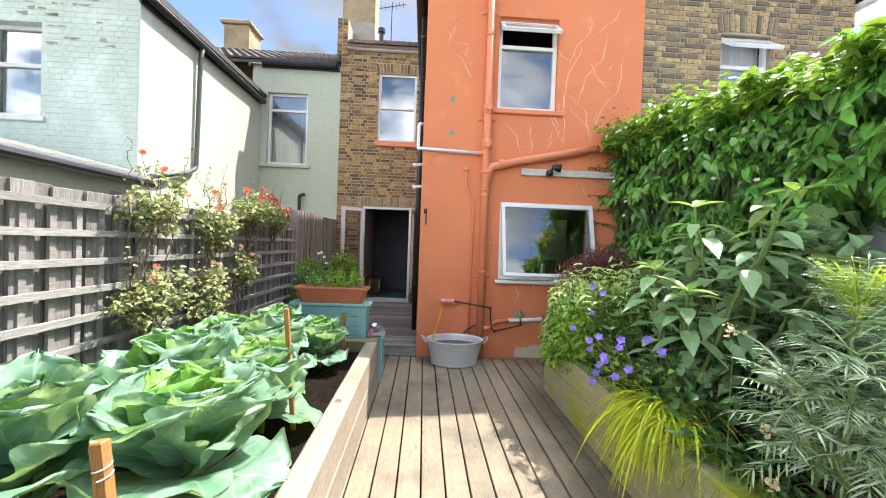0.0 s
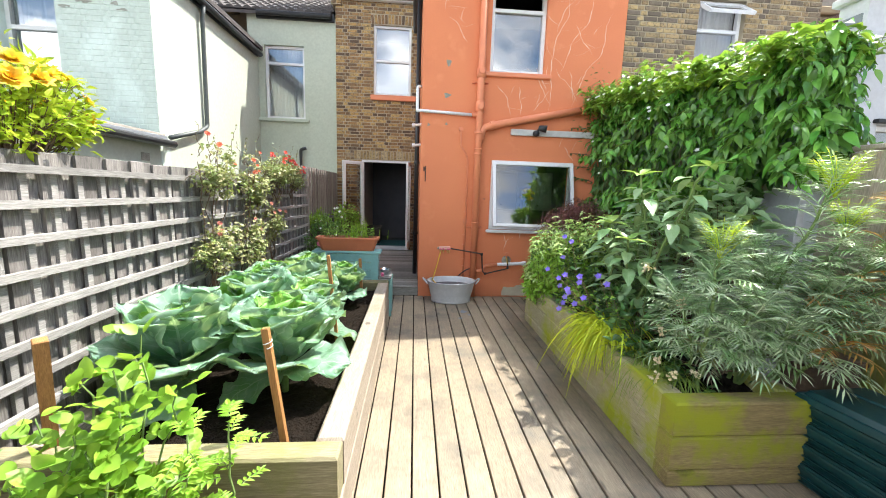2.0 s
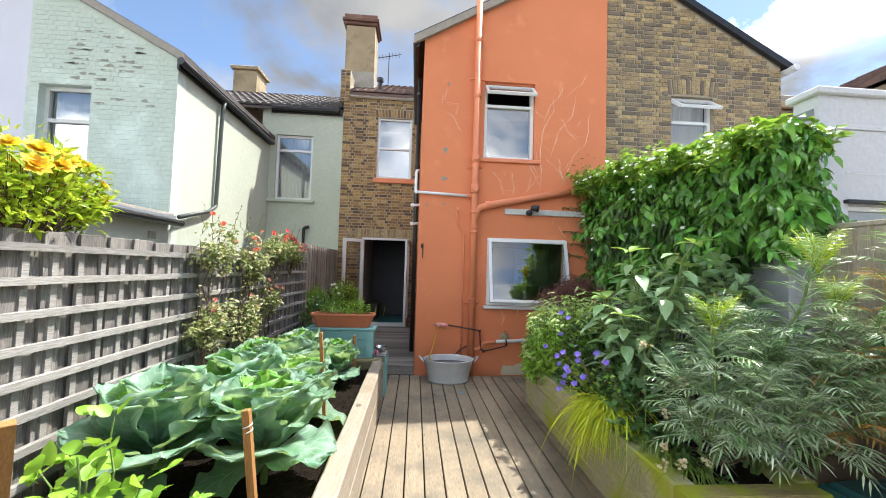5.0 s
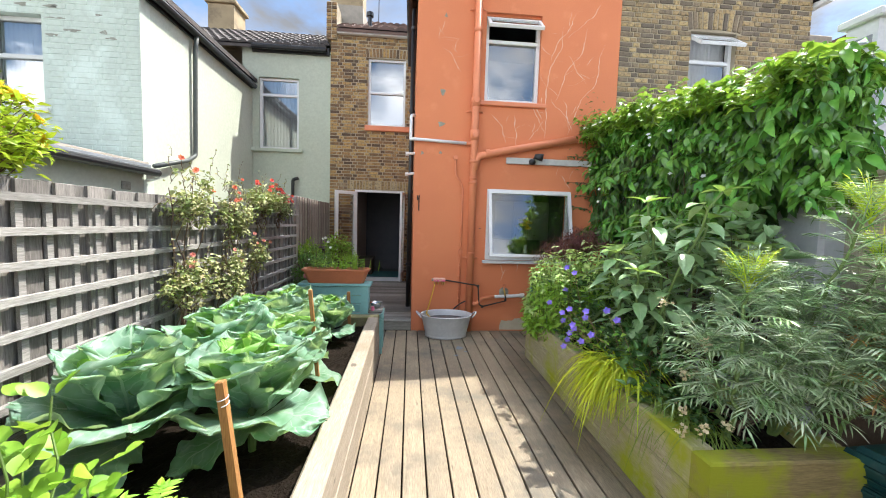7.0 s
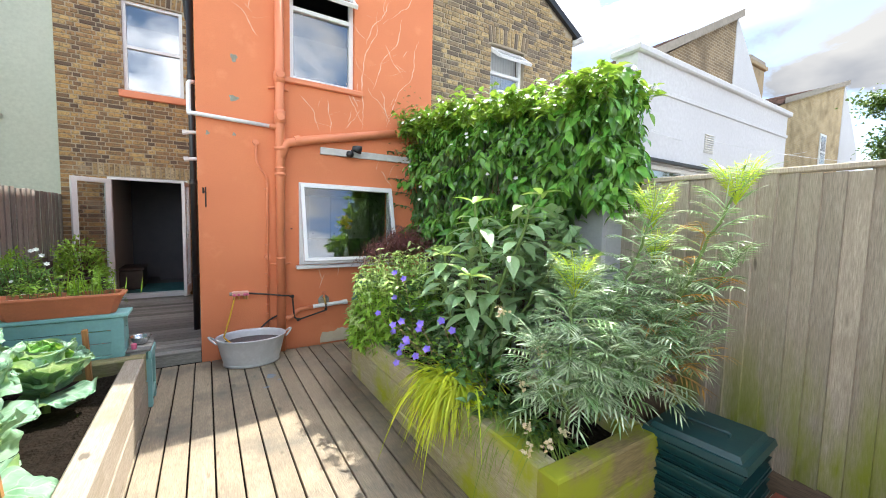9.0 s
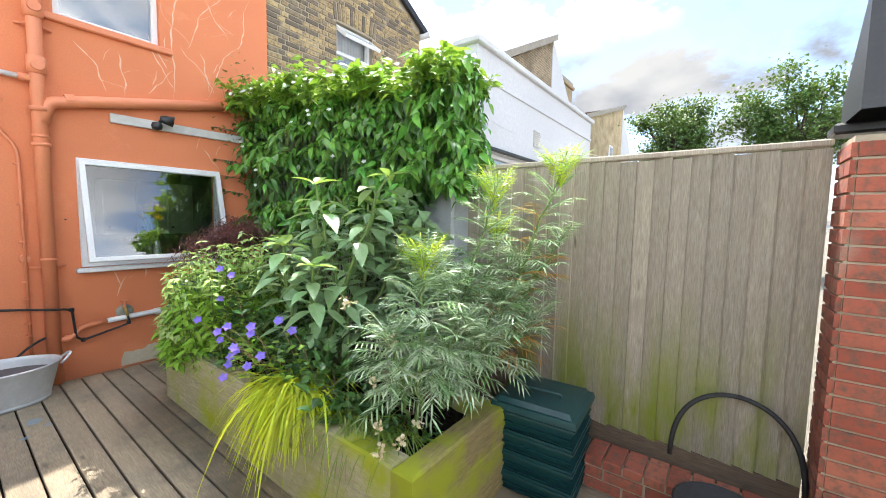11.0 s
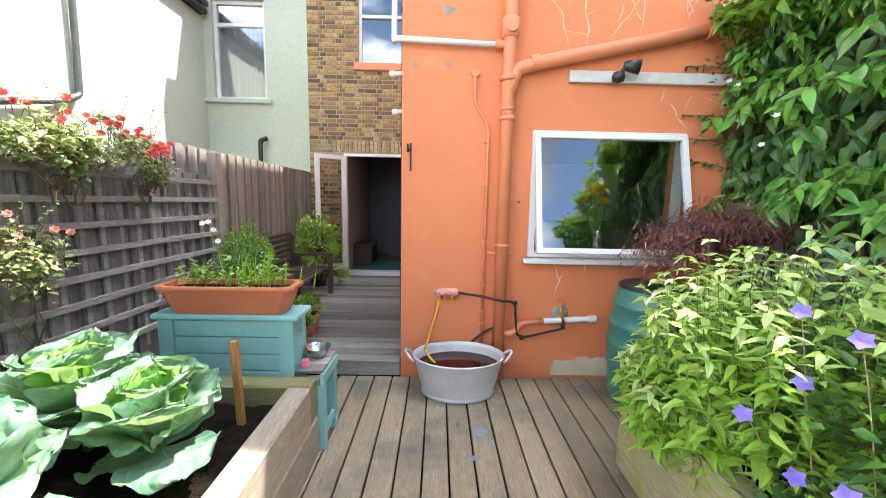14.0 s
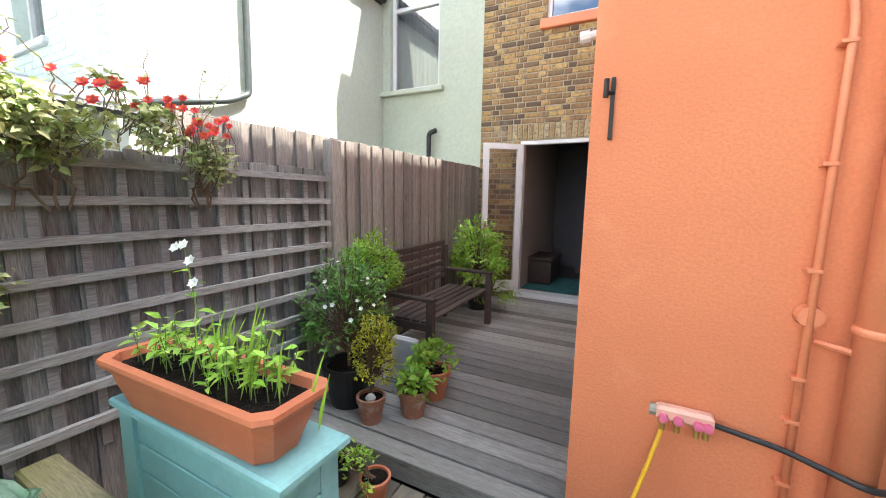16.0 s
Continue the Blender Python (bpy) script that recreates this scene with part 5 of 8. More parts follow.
part("barge_board", Shape().add([(-0.24, YF - 0.09, 5.42), (3.1, YF - 0.09, 7.28), (3.1, YF - 0.09, 7.40), (-0.24, YF - 0.09, 5.55), (-0.24, YF - 0.02, 5.42), (3.1, YF - 0.02, 7.28)], [(0, 1, 2, 3), (0, 4, 5, 1)]), COPING, eg)
part("barge_board", Shape().add([(3.1, YF - 0.09, 7.28), (6.5, YF - 0.09, 5.39), (6.5, YF - 0.09, 5.52), (3.1, YF - 0.09, 7.40), (3.1, YF - 0.02, 7.28), (6.5, YF - 0.02, 5.39)], [(0, 1, 2, 3), (0, 4, 5, 1)]), BLACK_PLASTIC, eg)
part("gutter_end", Shape().tube([(6.44, YF - 0.2, 5.42), (6.44, YB - 0.1, 5.45)], 0.06, 10), UPVC, eg)

mg = thing("roof_gutter", "black gutter, fascia and downpipe on the mint house", "gutter")
part("fascia", Shape().box(-3.965, -3.93, YF - 0.05, YB - 0.02, 4.74, 4.95, 0.006), BLACK_PLASTIC, mg)
part("gutter", Shape().tube([(-3.87, YF - 0.12, 4.84), (-3.87, YB - 0.05, 4.79)], 0.058, 10), BLACK_PLASTIC, mg)
part("barge_board", Shape().add([(-3.84, YF - 0.08, 4.85), (-7.07, YF - 0.08, 6.61), (-7.07, YF - 0.08, 6.72), (-3.84, YF - 0.08, 4.98), (-3.84, YF, 4.85), (-7.07, YF, 6.61)], [(0, 1, 2, 3), (0, 4, 5, 1)]), COPING, mg)
part("downpipe", Shape().tube(pipe_along([(-3.87, 6.72, 4.80), (-3.90, 6.72, 4.55), (-3.915, 6.70, 2.74), (-3.90, 6.45, 2.62), (-3.88, 5.55, 2.40)]), 0.036, 12), simple("dark_grey_pipe", (0.06, 0.075, 0.07), (0.09, 0.10, 0.10), 0.5, 9), mg, smooth=True)
part("back_gutter", Shape().tube([(-3.9, YB - 0.12, 5.70), (-2.2, YB - 0.12, 5.70)], 0.06, 10).box(-3.95, -2.15, YB - 0.02, YB + 0.045, 5.62, 5.80, 0.006), BLACK_PLASTIC, mg)
ext = thing("lean_to", "low pale lean-to with a lead roof and black gutter", "building")
part("wall", Shape().box(-6.5, -3.97, 1.0, YF - 0.01, -0.1, 2.28), MINT_PALE, ext)
part("roof", Shape().add([(-3.86, 0.9, 2.40), (-3.86, YF - 0.01, 2.40), (-6.5, YF - 0.01, 3.0), (-6.5, 0.9, 3.0), (-3.86, 0.9, 2.32), (-3.86, YF - 0.01, 2.32), (-6.5, YF - 0.01, 2.9), (-6.5, 0.9, 2.9)], [(0, 1, 2, 3), (4, 7, 6, 5), (0, 4, 5, 1), (0, 3, 7, 4)]), LEAD, ext)
part("eave_board", Shape().box(-3.96, -3.90, 1.0, YF, 2.28, 2.44, 0.006), COPING, ext)
part("gutter", Shape().tube([(-3.85, 0.9, 2.33), (-3.85, YF + 0.12, 2.30)], 0.055, 10), BLACK_PLASTIC, ext)
part("air_vent", Shape().box(-3.968, -3.955, 5.0, 5.16, 2.02, 2.13, 0.003), BARE, ext)
vp = thing("vent_pipe", "bent black vent pipe on the mint wall", "pipe")
part("pipe", Shape().tube(pipe_along([(-2.98, YB + 0.02, 2.0), (-2.98, YB - 0.08, 2.0), (-2.98, YB - 0.08, 2.62), (-2.85, YB - 0.08, 2.66)]), 0.04, 10), BLACK_PLASTIC, vp, smooth=True)
for pts in ([(3.2, 1.9, 2.56), (9.5, 2.6, 3.2)], [(4.3, 1.9, 2.62), (10.5, 1.2, 3.0)], [(3.2, 1.9, 2.58), (10, 4.0, 3.6)]):
    wr = thing("washing_line", "thin pale washing line beyond the fence", "line", "washing lines")
    part("line", Shape().tube(bent(pts[0], pts[1], -0.12, 10), 0.0025, 5), CURTAIN, wr)

# hairline cracks filled with pale filler, and bare patches
def crack(x, z, length, slope, seed, width=0.010):
    r = random.Random(seed)
    v, f = [], []
    a = math.radians(slope)
    n = max(4, int(length / 0.05))
    for i in range(n + 1):
        a += r.uniform(-0.5, 0.5)
        a += (math.radians(slope) - a) * 0.3
        w = width * r.uniform(0.15, 1.0) * (1 - abs(i / n * 2 - 1) ** 3)
        v += [(x - w, YF - 0.003, z), (x + w, YF - 0.003, z + w * 0.4)]
        x += math.cos(a) * 0.05
        z += math.sin(a) * 0.05
    f = [(2 * i, 2 * i + 1, 2 * i + 3, 2 * i + 2) for i in range(n)]
    return v, f


cr = Shape()
for k, (x, z, ln, sl) in enumerate(((1.95, 3.0, 1.9, 75), (2.3, 3.1, 1.6, 68), (2.1, 3.6, 1.3, 60), (1.35, 2.95, 0.6, 120), (1.5, 2.92, 0.5, 100), (1.7, 3.02, 0.45, 40), (0.25, 4.45, 0.4, 10), (0.3, 4.35, 0.5, -30), (0.45, 4.2, 0.35, 25),
                                  (2.25, 2.5, 0.35, -40), (2.5, 2.45, 0.3, -60), (2.4, 3.2, 0.5, 110), (2.0, 4.2, 0.9, 80), (2.25, 4.6, 0.8, 50), (1.9, 3.35, 0.4, 130), (2.6, 3.9, 0.6, 100), (1.35, 0.78, 0.3, 80), (1.6, 0.95, 0.25, 70))):
    cr.add(*crack(x, z, ln, sl, k))
    cr.add(*crack(x + 0.05, z + 0.1, ln * 0.4, sl + 50, k + 50, 0.007))
    cr.add(*crack(x - 0.02, z + ln * 0.5, ln * 0.35, sl - 60, k + 90, 0.006))
part("filled_cracks", cr, FILLER, wall_orange, "pale filler in branching cracks")["kind"] = "stuff"


def blot(cx, cz, rx, rz, seed, y):
    r = random.Random(seed)
    n = 26
    v = [(cx, y, cz)]
    for i in range(n):
        a = 2 * math.pi * i / n
        q = 1 + 0.22 * math.sin(3 * a + seed) + r.uniform(-0.14, 0.14)
        v.append((cx + rx * q * math.cos(a), y, cz + rz * q * math.sin(a)))
    return v, [(0, 1 + i, 1 + (i + 1) % n) for i in range(n)]


for k, (x, z, rx, rz) in enumerate(((0.34, 3.68, 0.035, 0.045), (0.33, 3.20, 0.05, 0.035), (0.05, 2.75, 0.018, 0.025), (0.33, 2.77, 0.02, 0.02), (0.36, 4.8, 0.02, 0.03))):
    part("bare_spot", Shape().add(*blot(x, z, rx, rz, k, YF - 0.003)), BARE, wall_orange)
v = [(1.36, YF - 0.004, 0.0)]
for i in range(25):
    v.append((1.36 + 0.66 * i / 24, YF - 0.004, 0.15 + 0.03 * noise.noise(Vector((i * 0.4, 3, 0))) + (0.03 if 8 < i < 20 else 0.0) - (0.08 if i in (0, 24) else 0.0)))
v.append((2.02, YF - 0.004, 0.0))
part("bare_patch", Shape().add(v, [tuple(range(len(v) - 1, -1, -1))]), PATCH, wall_orange, "bare cement patch at the foot")

# flaking paint on the mint gable: brick-sized bare pieces and lines of relief
r_ = random.Random(21)
fl = Shape()
for k in range(60):
    bx, bz = r_.gauss(-5.15, 0.35), r_.gauss(4.75, 0.35)
    if bx > -4.05 or bz > 4.8 + 0.5 * (-3.97 - bx) or (GWIN[0] - 0.05 < bx < GWIN[1] + 0.05 and GWIN[2] < bz < GWIN[3] + 0.08):
        continue
    fl.add(*blot(bx, round(bz / 0.0765) * 0.0765, r_.uniform(0.02, 0.09), r_.uniform(0.008, 0.026), k, YF - 0.0095))
part("flaked_paint", fl, BARE, wall_mint, "grey brick bared by flaked paint")["kind"] = "stuff"
rel = Shape()
for u, z, w in courses(-6.15, -3.98, 2.5, 6.1, [(GWIN[0] - 0.02, GWIN[1] + 0.02, GWIN[2] - 0.1, GWIN[3] + 0.02)], lambda x: 4.9 + 0.55 * (-3.97 - x), seed=14):
    v, f = brick_shape(w, 0.066, 0.006, [r_.uniform(-0.002, 0.002) for _ in range(4)])
    rel.add(np.array(v) + (u, YF - 0.0055, z), f)
part("painted_bricks", rel, MINT, wall_mint)["kind"] = "stuff"

# garden doors
doors = thing("door_garden", "white double garden doors standing open", "door", kind="structure")
D0, D1, DZ0, DZ1 = DOOR
part("door_frame", Shape().box(D0, D0 + 0.055, YB + 0.02, YB + 0.12, DZ0, DZ1, 0.006).box(D1 - 0.055, D1, YB + 0.02, YB + 0.12, DZ0, DZ1, 0.006).box(D0 + 0.055, D1 - 0.055, YB + 0.02, YB + 0.12, DZ1 - 0.055, DZ1, 0.006), UPVC, doors)
part("threshold", Shape().box(D0, D1, YB - 0.05, YB + 0.16, 0.152, DZ0 + 0.03, 0.006), UPVC, doors)
m = pose(D0 + 0.02, YB + 0.02, 0, 0, 0, -141)
lf = Shape()
W, T = 0.58, 0.05
lf.box(0, 0.08, 0, T, DZ0 + 0.03, DZ1 - 0.05, 0.006, m).box(W - 0.08, W, 0, T, DZ0 + 0.03, DZ1 - 0.05, 0.006, m).box(0.08, W - 0.08, 0, T, DZ0 + 0.03, DZ0 + 0.20, 0.006, m).box(0.08, W - 0.08, 0, T, DZ1 - 0.13, DZ1 - 0.05, 0.006, m)
leaf = part("door_leaf", lf, UPVC, doors)
part("pane", Shape().box(0.08, W - 0.08, 0.02, 0.026, DZ0 + 0.2, DZ1 - 0.13, 0, m), CLEAR_GLASS, leaf).visible_shadow = False
part("door_handle", Shape().box(W - 0.06, W - 0.02, T, T + 0.012, 1.10, 1.30, 0.004, m).tube([tuple((m @ Vector((W - 0.04, T + 0.04, 1.22)))), tuple((m @ Vector((W - 0.16, T + 0.04, 1.22))))], 0.009, 8), STEEL, leaf)
m2 = pose(D1 - 0.02, YB + 0.02, 0, 0, 0, -96)
lf = Shape()
lf.box(0, 0.08, 0, T, DZ0 + 0.03, DZ1 - 0.05, 0.006, m2).box(W - 0.08, W, 0, T, DZ0 + 0.03, DZ1 - 0.05, 0.006, m2).box(0.08, W - 0.08, 0, T, DZ0 + 0.03, DZ0 + 0.20, 0.006, m2).box(0.08, W - 0.08, 0, T, DZ1 - 0.13, DZ1 - 0.05, 0.006, m2)
leaf = part("door_leaf", lf, UPVC, doors)
part("pane", Shape().box(0.08, W - 0.08, 0.02, 0.026, DZ0 + 0.2, DZ1 - 0.13, 0, m2), CLEAR_GLASS, leaf).visible_shadow = False

# what shows inside
solid("rug", Shape().box(-1.6, 0.1, YB + 0.4, YB + 1.5, 0.182, 0.20, 0.006), RUG, "patterned teal rug on the hall floor", "rug")
chest = thing("storage_chest", "dark chest with a folded dark cloth on it", "chest")
part("body", Shape().box(-1.50, -1.12, YB + 0.75, YB + 1.5, 0.20, 0.60, 0.02), DARK_WOOD, chest)
part("lid", Shape().box(-1.52, -1.10, YB + 0.73, YB + 1.52, 0.602, 0.65, 0.01), DARK_WOOD, chest)
solid("hall_partition", Shape().box(-1.62, -1.50, YB + 0.33, YB + 2.6, 0.18, 2.65), PLASTER, "beige painted hall wall", "wall", kind="structure")
solid("hall_end_panel", Shape().box(-0.95, 0.4, YB + 2.2, YB + 2.3, 0.18, 2.65), ROOM_SHADE, "hall end panel with the indoor shade in its colour", "wall", kind="structure")
for k in range(3):
    u = thing("kitchen_cupboard", "cream kitchen wall cupboard with round knobs", "cupboard", "kitchen cupboards")
    x0 = 1.75 + k * 0.42
    part("body", Shape().box(x0, x0 + 0.41, YF + 2.4, YF + 2.8, 1.35, 2.2, 0.006), KITCHEN_UNIT, u)
    part("door", Shape().box(x0 + 0.01, x0 + 0.4, YF + 2.375, YF + 2.398, 1.36, 2.19, 0.004).box(x0 + 0.06, x0 + 0.35, YF + 2.37, YF + 2.376, 1.42, 2.13, 0.002), KITCHEN_UNIT, u)
    part("knob", Shape().lathe([(0, 0.03), (0.018, 0.025), (0.008, 0.0)], (0, 0, 0), 10), IRON, u, at=pose(x0 + 0.06, YF + 2.372, 1.46, 90, 0, 0))

# ---- things on the decks ----
tub = thing("tin_bath", "oval galvanised tin bath of brown water with two handles", "tub")
TC = (0.463, 5.13)
prof = [(0.0, 0.012), (0.285, 0.012), (0.29, 0.0), (0.30, 0.0), (0.305, 0.02), (0.335, 0.14), (0.372, 0.30), (0.385, 0.315), (0.392, 0.325), (0.385, 0.335), (0.372, 0.33), (0.364, 0.30), (0.325, 0.14), (0.295, 0.02), (0.0, 0.02)]
part("body", Shape().lathe(prof, (*TC, 0.0), 48, 1.0, 0.74), GALV, tub, smooth=True)
part("base_band", Shape().lathe([(0.302, 0.0), (0.312, 0.004), (0.314, 0.028), (0.306, 0.034)], (*TC, 0.0), 48, 1.0, 0.74), GALV, tub, smooth=True)
part("water", Shape().lathe([(0.0, 0.245), (0.350, 0.245), (0.350, 0.24)], (*TC, 0.0), 48, 1.0, 0.74), WATER, tub, "still dark brown water")
for sgn in (-1, 1):
    hp = [(TC[0] + sgn * (0.375 + 0.075 * math.sin(a)), TC[1] + 0.055 * math.cos(a) * 1.3, 0.285 + 0.075 * math.sin(a)) for a in np.linspace(0, math.pi, 12)]
    part("handle", Shape().tube(hp, 0.011, 8), GALV, tub, smooth=True)

butt = thing("water_butt", "ribbed green plastic water butt with a black lid", "water butt")
BC = (1.99, 4.93)
prof = [(0.0, 0.0), (0.25, 0.0), (0.268, 0.03)]
for z in (0.10, 0.20, 0.36, 0.52, 0.68, 0.84):
    base = 0.27 + 0.055 * math.sin(math.pi * min(1, max(0, (z - 0.02) / 0.98)))
    prof += [(base, z - 0.02), (base + 0.012, z - 0.008), (base + 0.012, z + 0.008), (base, z + 0.02)]
prof += [(0.285, 0.93), (0.275, 0.97), (0.262, 0.98), (0.0, 0.975)]
part("barrel", Shape().lathe(prof, (*BC, 0.0), 40), BARREL, butt, smooth=True)
part("lid", Shape().lathe([(0.272, 0.965), (0.276, 0.985), (0.26, 1.0), (0.2, 1.004), (0.0, 1.006)], (*BC, 0.0), 40), BLACK_PLASTIC, butt, "black lid", smooth=True)
part("spigot", Shape().tube([(BC[0] - 0.12, BC[1] - 0.27, 0.14), (BC[0] - 0.15, BC[1] - 0.36, 0.14)], 0.016, 8), BLACK_PLASTIC, butt)

# compost bin of stacked trays
bin_ = thing("compost_bin", "dark green plastic compost bin of stacked ribbed trays", "bin", at=pose(2.50, 1.04, 0, 0, 0, 4))


def frustum(s, w0, w1, d0, d1, z0, z1):
    v = [(sx * w / 2, sy * d / 2, z) for w, d, z in ((w0, d0, z0), (w1, d1, z1)) for sx, sy in ((-1, -1), (1, -1), (1, 1), (-1, 1))]
    return s.add(v, [(3, 2, 1, 0), (4, 5, 6, 7), (0, 1, 5, 4), (1, 2, 6, 5), (2, 3, 7, 6), (3, 0, 4, 7)])


for k in range(4):
    z = 0.02 + k * 0.13
    s = Shape()
    frustum(s, 0.40, 0.46, 0.42, 0.49, z, z + 0.10)
    frustum(s, 0.475, 0.475, 0.505, 0.505, z + 0.10, z + 0.115)
    frustum(s, 0.46, 0.46, 0.49, 0.49, z + 0.115, z + 0.13)
    t = part("tray", s, BIN, bin_)
    part("ledge", frustum(frustum(Shape(), 0.455, 0.47, 0.485, 0.50, z + 0.045, z + 0.055), 0.44, 0.455, 0.47, 0.485, z + 0.004, z + 0.012), BIN, t)
s = Shape()
frustum(s, 0.50, 0.48, 0.53, 0.51, 0.54, 0.575)
frustum(s, 0.44, 0.41, 0.46, 0.43, 0.575, 0.605)
lid = part("lid", s, BIN, bin_, "rain-spotted lid")
part("handle", Shape().tube(pipe_along([(-0.05, -0.12, 0.604), (-0.05, -0.12, 0.635), (-0.05, 0.12, 0.635), (-0.05, 0.12, 0.604)]), 0.009, 8), BIN, lid)
part("foot", Shape().box(-0.19, -0.13, -0.2, 0.2, -0.0, 0.025, 0.004).box(0.13, 0.19, -0.2, 0.2, 0.0, 0.025, 0.004), BIN, bin_)
crate = thing("wooden_crate", "rough brown timber offcut box beside the fence", "box")
part("side", Shape().box(2.36, 2.85, 1.42, 1.50, 0.12, 0.66, 0.01), GRAVEL_BOARD, crate)
part("top", Shape().box(2.34, 2.87, 1.40, 1.62, 0.662, 0.70, 0.008), GRAVEL_BOARD, crate)

# low red brick edging and pier, black trug with a hoop
edging = thing("wall_edging", "low red brick edging along the fence", "wall", kind="structure")
part("core", Shape().box(2.645, 2.855, -0.1, 0.82, 0.0, 0.192), MORTAR, edging)
for lev, z in enumerate((0.0, 0.075, 0.15)):
    for k in range(8):
        y0 = -0.1 + k * 0.115
        if lev < 2 and k % 2:
            continue
        if lev < 2:
            sh = Shape().box(2.635, 2.645, y0 + (0.11 if lev else 0.0), min(y0 + 0.215 + (0.11 if lev else 0.0), 0.82), z + 0.005, z + 0.070, 0.003)
        else:
            sh = Shape().box(2.635, 2.865, y0, y0 + 0.105, z + 0.004, z + 0.062, 0.005)
        part("brick", sh, BRICK_RED, edging)
pier_r = thing("wall_pier", "red brick pier with a black gutter above it", "wall", kind="structure")
part("core", Shape().box(2.66, 2.93, -0.60, -0.262, 0.0, 2.1), MORTAR, pier_r)
for lev in range(27):
    for k in range(2):
        x0 = 2.655 + k * 0.222 + (-0.11 if lev % 2 else 0.0)
        a, b = max(2.655, x0), min(2.935, x0 + 0.212)
        if b - a > 0.03:
            part("brick", Shape().box(a, b, -0.272, -0.252, lev * 0.077 + 0.004, lev * 0.077 + 0.07, 0.003), BRICK_RED, pier_r)
    part("brick", Shape().box(2.65, 2.67, -0.60 + (0.1 if lev % 2 else 0.0), -0.276, lev * 0.077 + 0.004, lev * 0.077 + 0.07, 0.003), BRICK_RED, pier_r)
part("gutter", Shape().box(2.86, 3.02, -0.60, -0.22, 2.145, 2.2, 0.012), BLACK_PLASTIC, pier_r)
part("barge", Shape().add([(2.60, -0.26, 2.2), (2.98, -0.26, 2.2), (2.98, -0.26, 2.32), (2.60, -0.26, 2.75), (2.60, -0.60, 2.2), (2.98, -0.60, 2.2), (2.98, -0.60, 2.32), (2.60, -0.60, 2.75)], [(0, 1, 2, 3), (5, 4, 7, 6), (1, 5, 6, 2), (2, 6, 7, 3), (0, 3, 7, 4)]), BLACK_PLASTIC, pier_r)
trug = thing("black_trug", "black rubber trug with a tall hoop handle", "trug")
part("bucket", Shape().lathe([(0.0, 0.02), (0.15, 0.0), (0.155, 0.0), (0.20, 0.30), (0.21, 0.305), (0.195, 0.31), (0.15, 0.03), (0.0, 0.03)], (2.44, 0.10, 0.0), 26), BLACK_RUBBER, trug, smooth=True)
part("hoop", Shape().tube([(2.90 - 0.10 * (1 - math.sin(a)), 0.06 + 0.30 * math.cos(a), 0.28 + 0.44 * math.sin(a) ** 0.7) for a in np.linspace(0.02, math.pi - 0.02, 26)], 0.014, 8), BLACK_RUBBER, trug, smooth=True)

# teal potting bench
bench = thing("potting_bench", "teal painted potting bench with plank front and work shelf", "bench")
part("top", Shape().box(-1.48, -0.585, 4.31, 4.57, 0.865, 0.90, 0.008), TEAL, bench)
for x0, y0 in ((-1.45, 4.325), (-0.71, 4.325), (-1.45, 4.48), (-0.71, 4.48)):
    part("leg", Shape().box(x0, x0 + 0.09, y0, y0 + 0.07, 0.0, 0.865, 0.006), TEAL, bench)
for k in range(5):
    z = 0.31 + k * 0.11
    part("plank", Shape().box(-1.358, -0.712, 4.338, 4.356, z + 0.003, z + 0.107, 0.004), TEAL, bench)
    part("plank", Shape().box(-0.638, -0.622, 4.397, 4.478, z + 0.003, z + 0.107, 0.004), TEAL, bench)
for k in range(3):
    part("worktop_board", Shape().box(-0.615, -0.44, 4.32 + k * 0.105, 4.42 + k * 0.105, 0.528, 0.55, 0.004), DECK_GREY, bench)
part("apron", Shape().box(-0.455, -0.43, 4.315, 4.64, 0.45, 0.526, 0.005), TEAL, bench)
for y0 in (4.32, 4.57):
    part("leg", Shape().box(-0.50, -0.435, y0, y0 + 0.06, 0.0, 0.448, 0.005), TEAL, bench)
part("rail", Shape().box(-0.46, -0.437, 4.382, 4.568, 0.08, 0.15, 0.005), TEAL, bench)
for k in range(3):
    part("shelf_slat", Shape().box(-0.78 + k * 0.11, -0.69 + k * 0.11, 4.40, 4.56, 0.09, 0.108, 0.004), TEAL, bench)
bowl = thing("steel_bowl", "stainless steel mixing bowl on the work shelf", "bowl")
part("bowl", Shape().lathe([(0.0, 0.003), (0.06, 0.0), (0.10, 0.03), (0.125, 0.075), (0.135, 0.078), (0.122, 0.07), (0.095, 0.03), (0.0, 0.008)], (-0.53, 4.52, 0.55), 28, 0.62, 0.62), STEEL, bowl, smooth=True)
toy = thing("toy_windmill", "pink and blue plastic toy behind the trough", "toy")
part("sails", Shape().box(-1.46, -1.40, 4.50, 4.52, 0.93, 0.99, 0.01).box(-1.45, -1.37, 4.525, 4.54, 0.985, 1.04, 0.01), PINK, toy)
part("stick", Shape().box(-1.43, -1.39, 4.545, 4.56, 0.90, 0.98, 0.01), PETAL_VIOLET, toy)
ball = solid("pink_peg", Shape().lathe([(0, 0), (0.02, 0.005), (0.022, 0.05), (0.0, 0.06)], (-0.56, 4.36, 0.55), 10), PINK, "pink plastic peg on the work shelf", "peg")

# terracotta trough
trough = thing("window_trough", "long terracotta plastic trough with seedlings", "planter", at=pose(-1.02, 4.40, 0.90, 0, 0, 1.5))


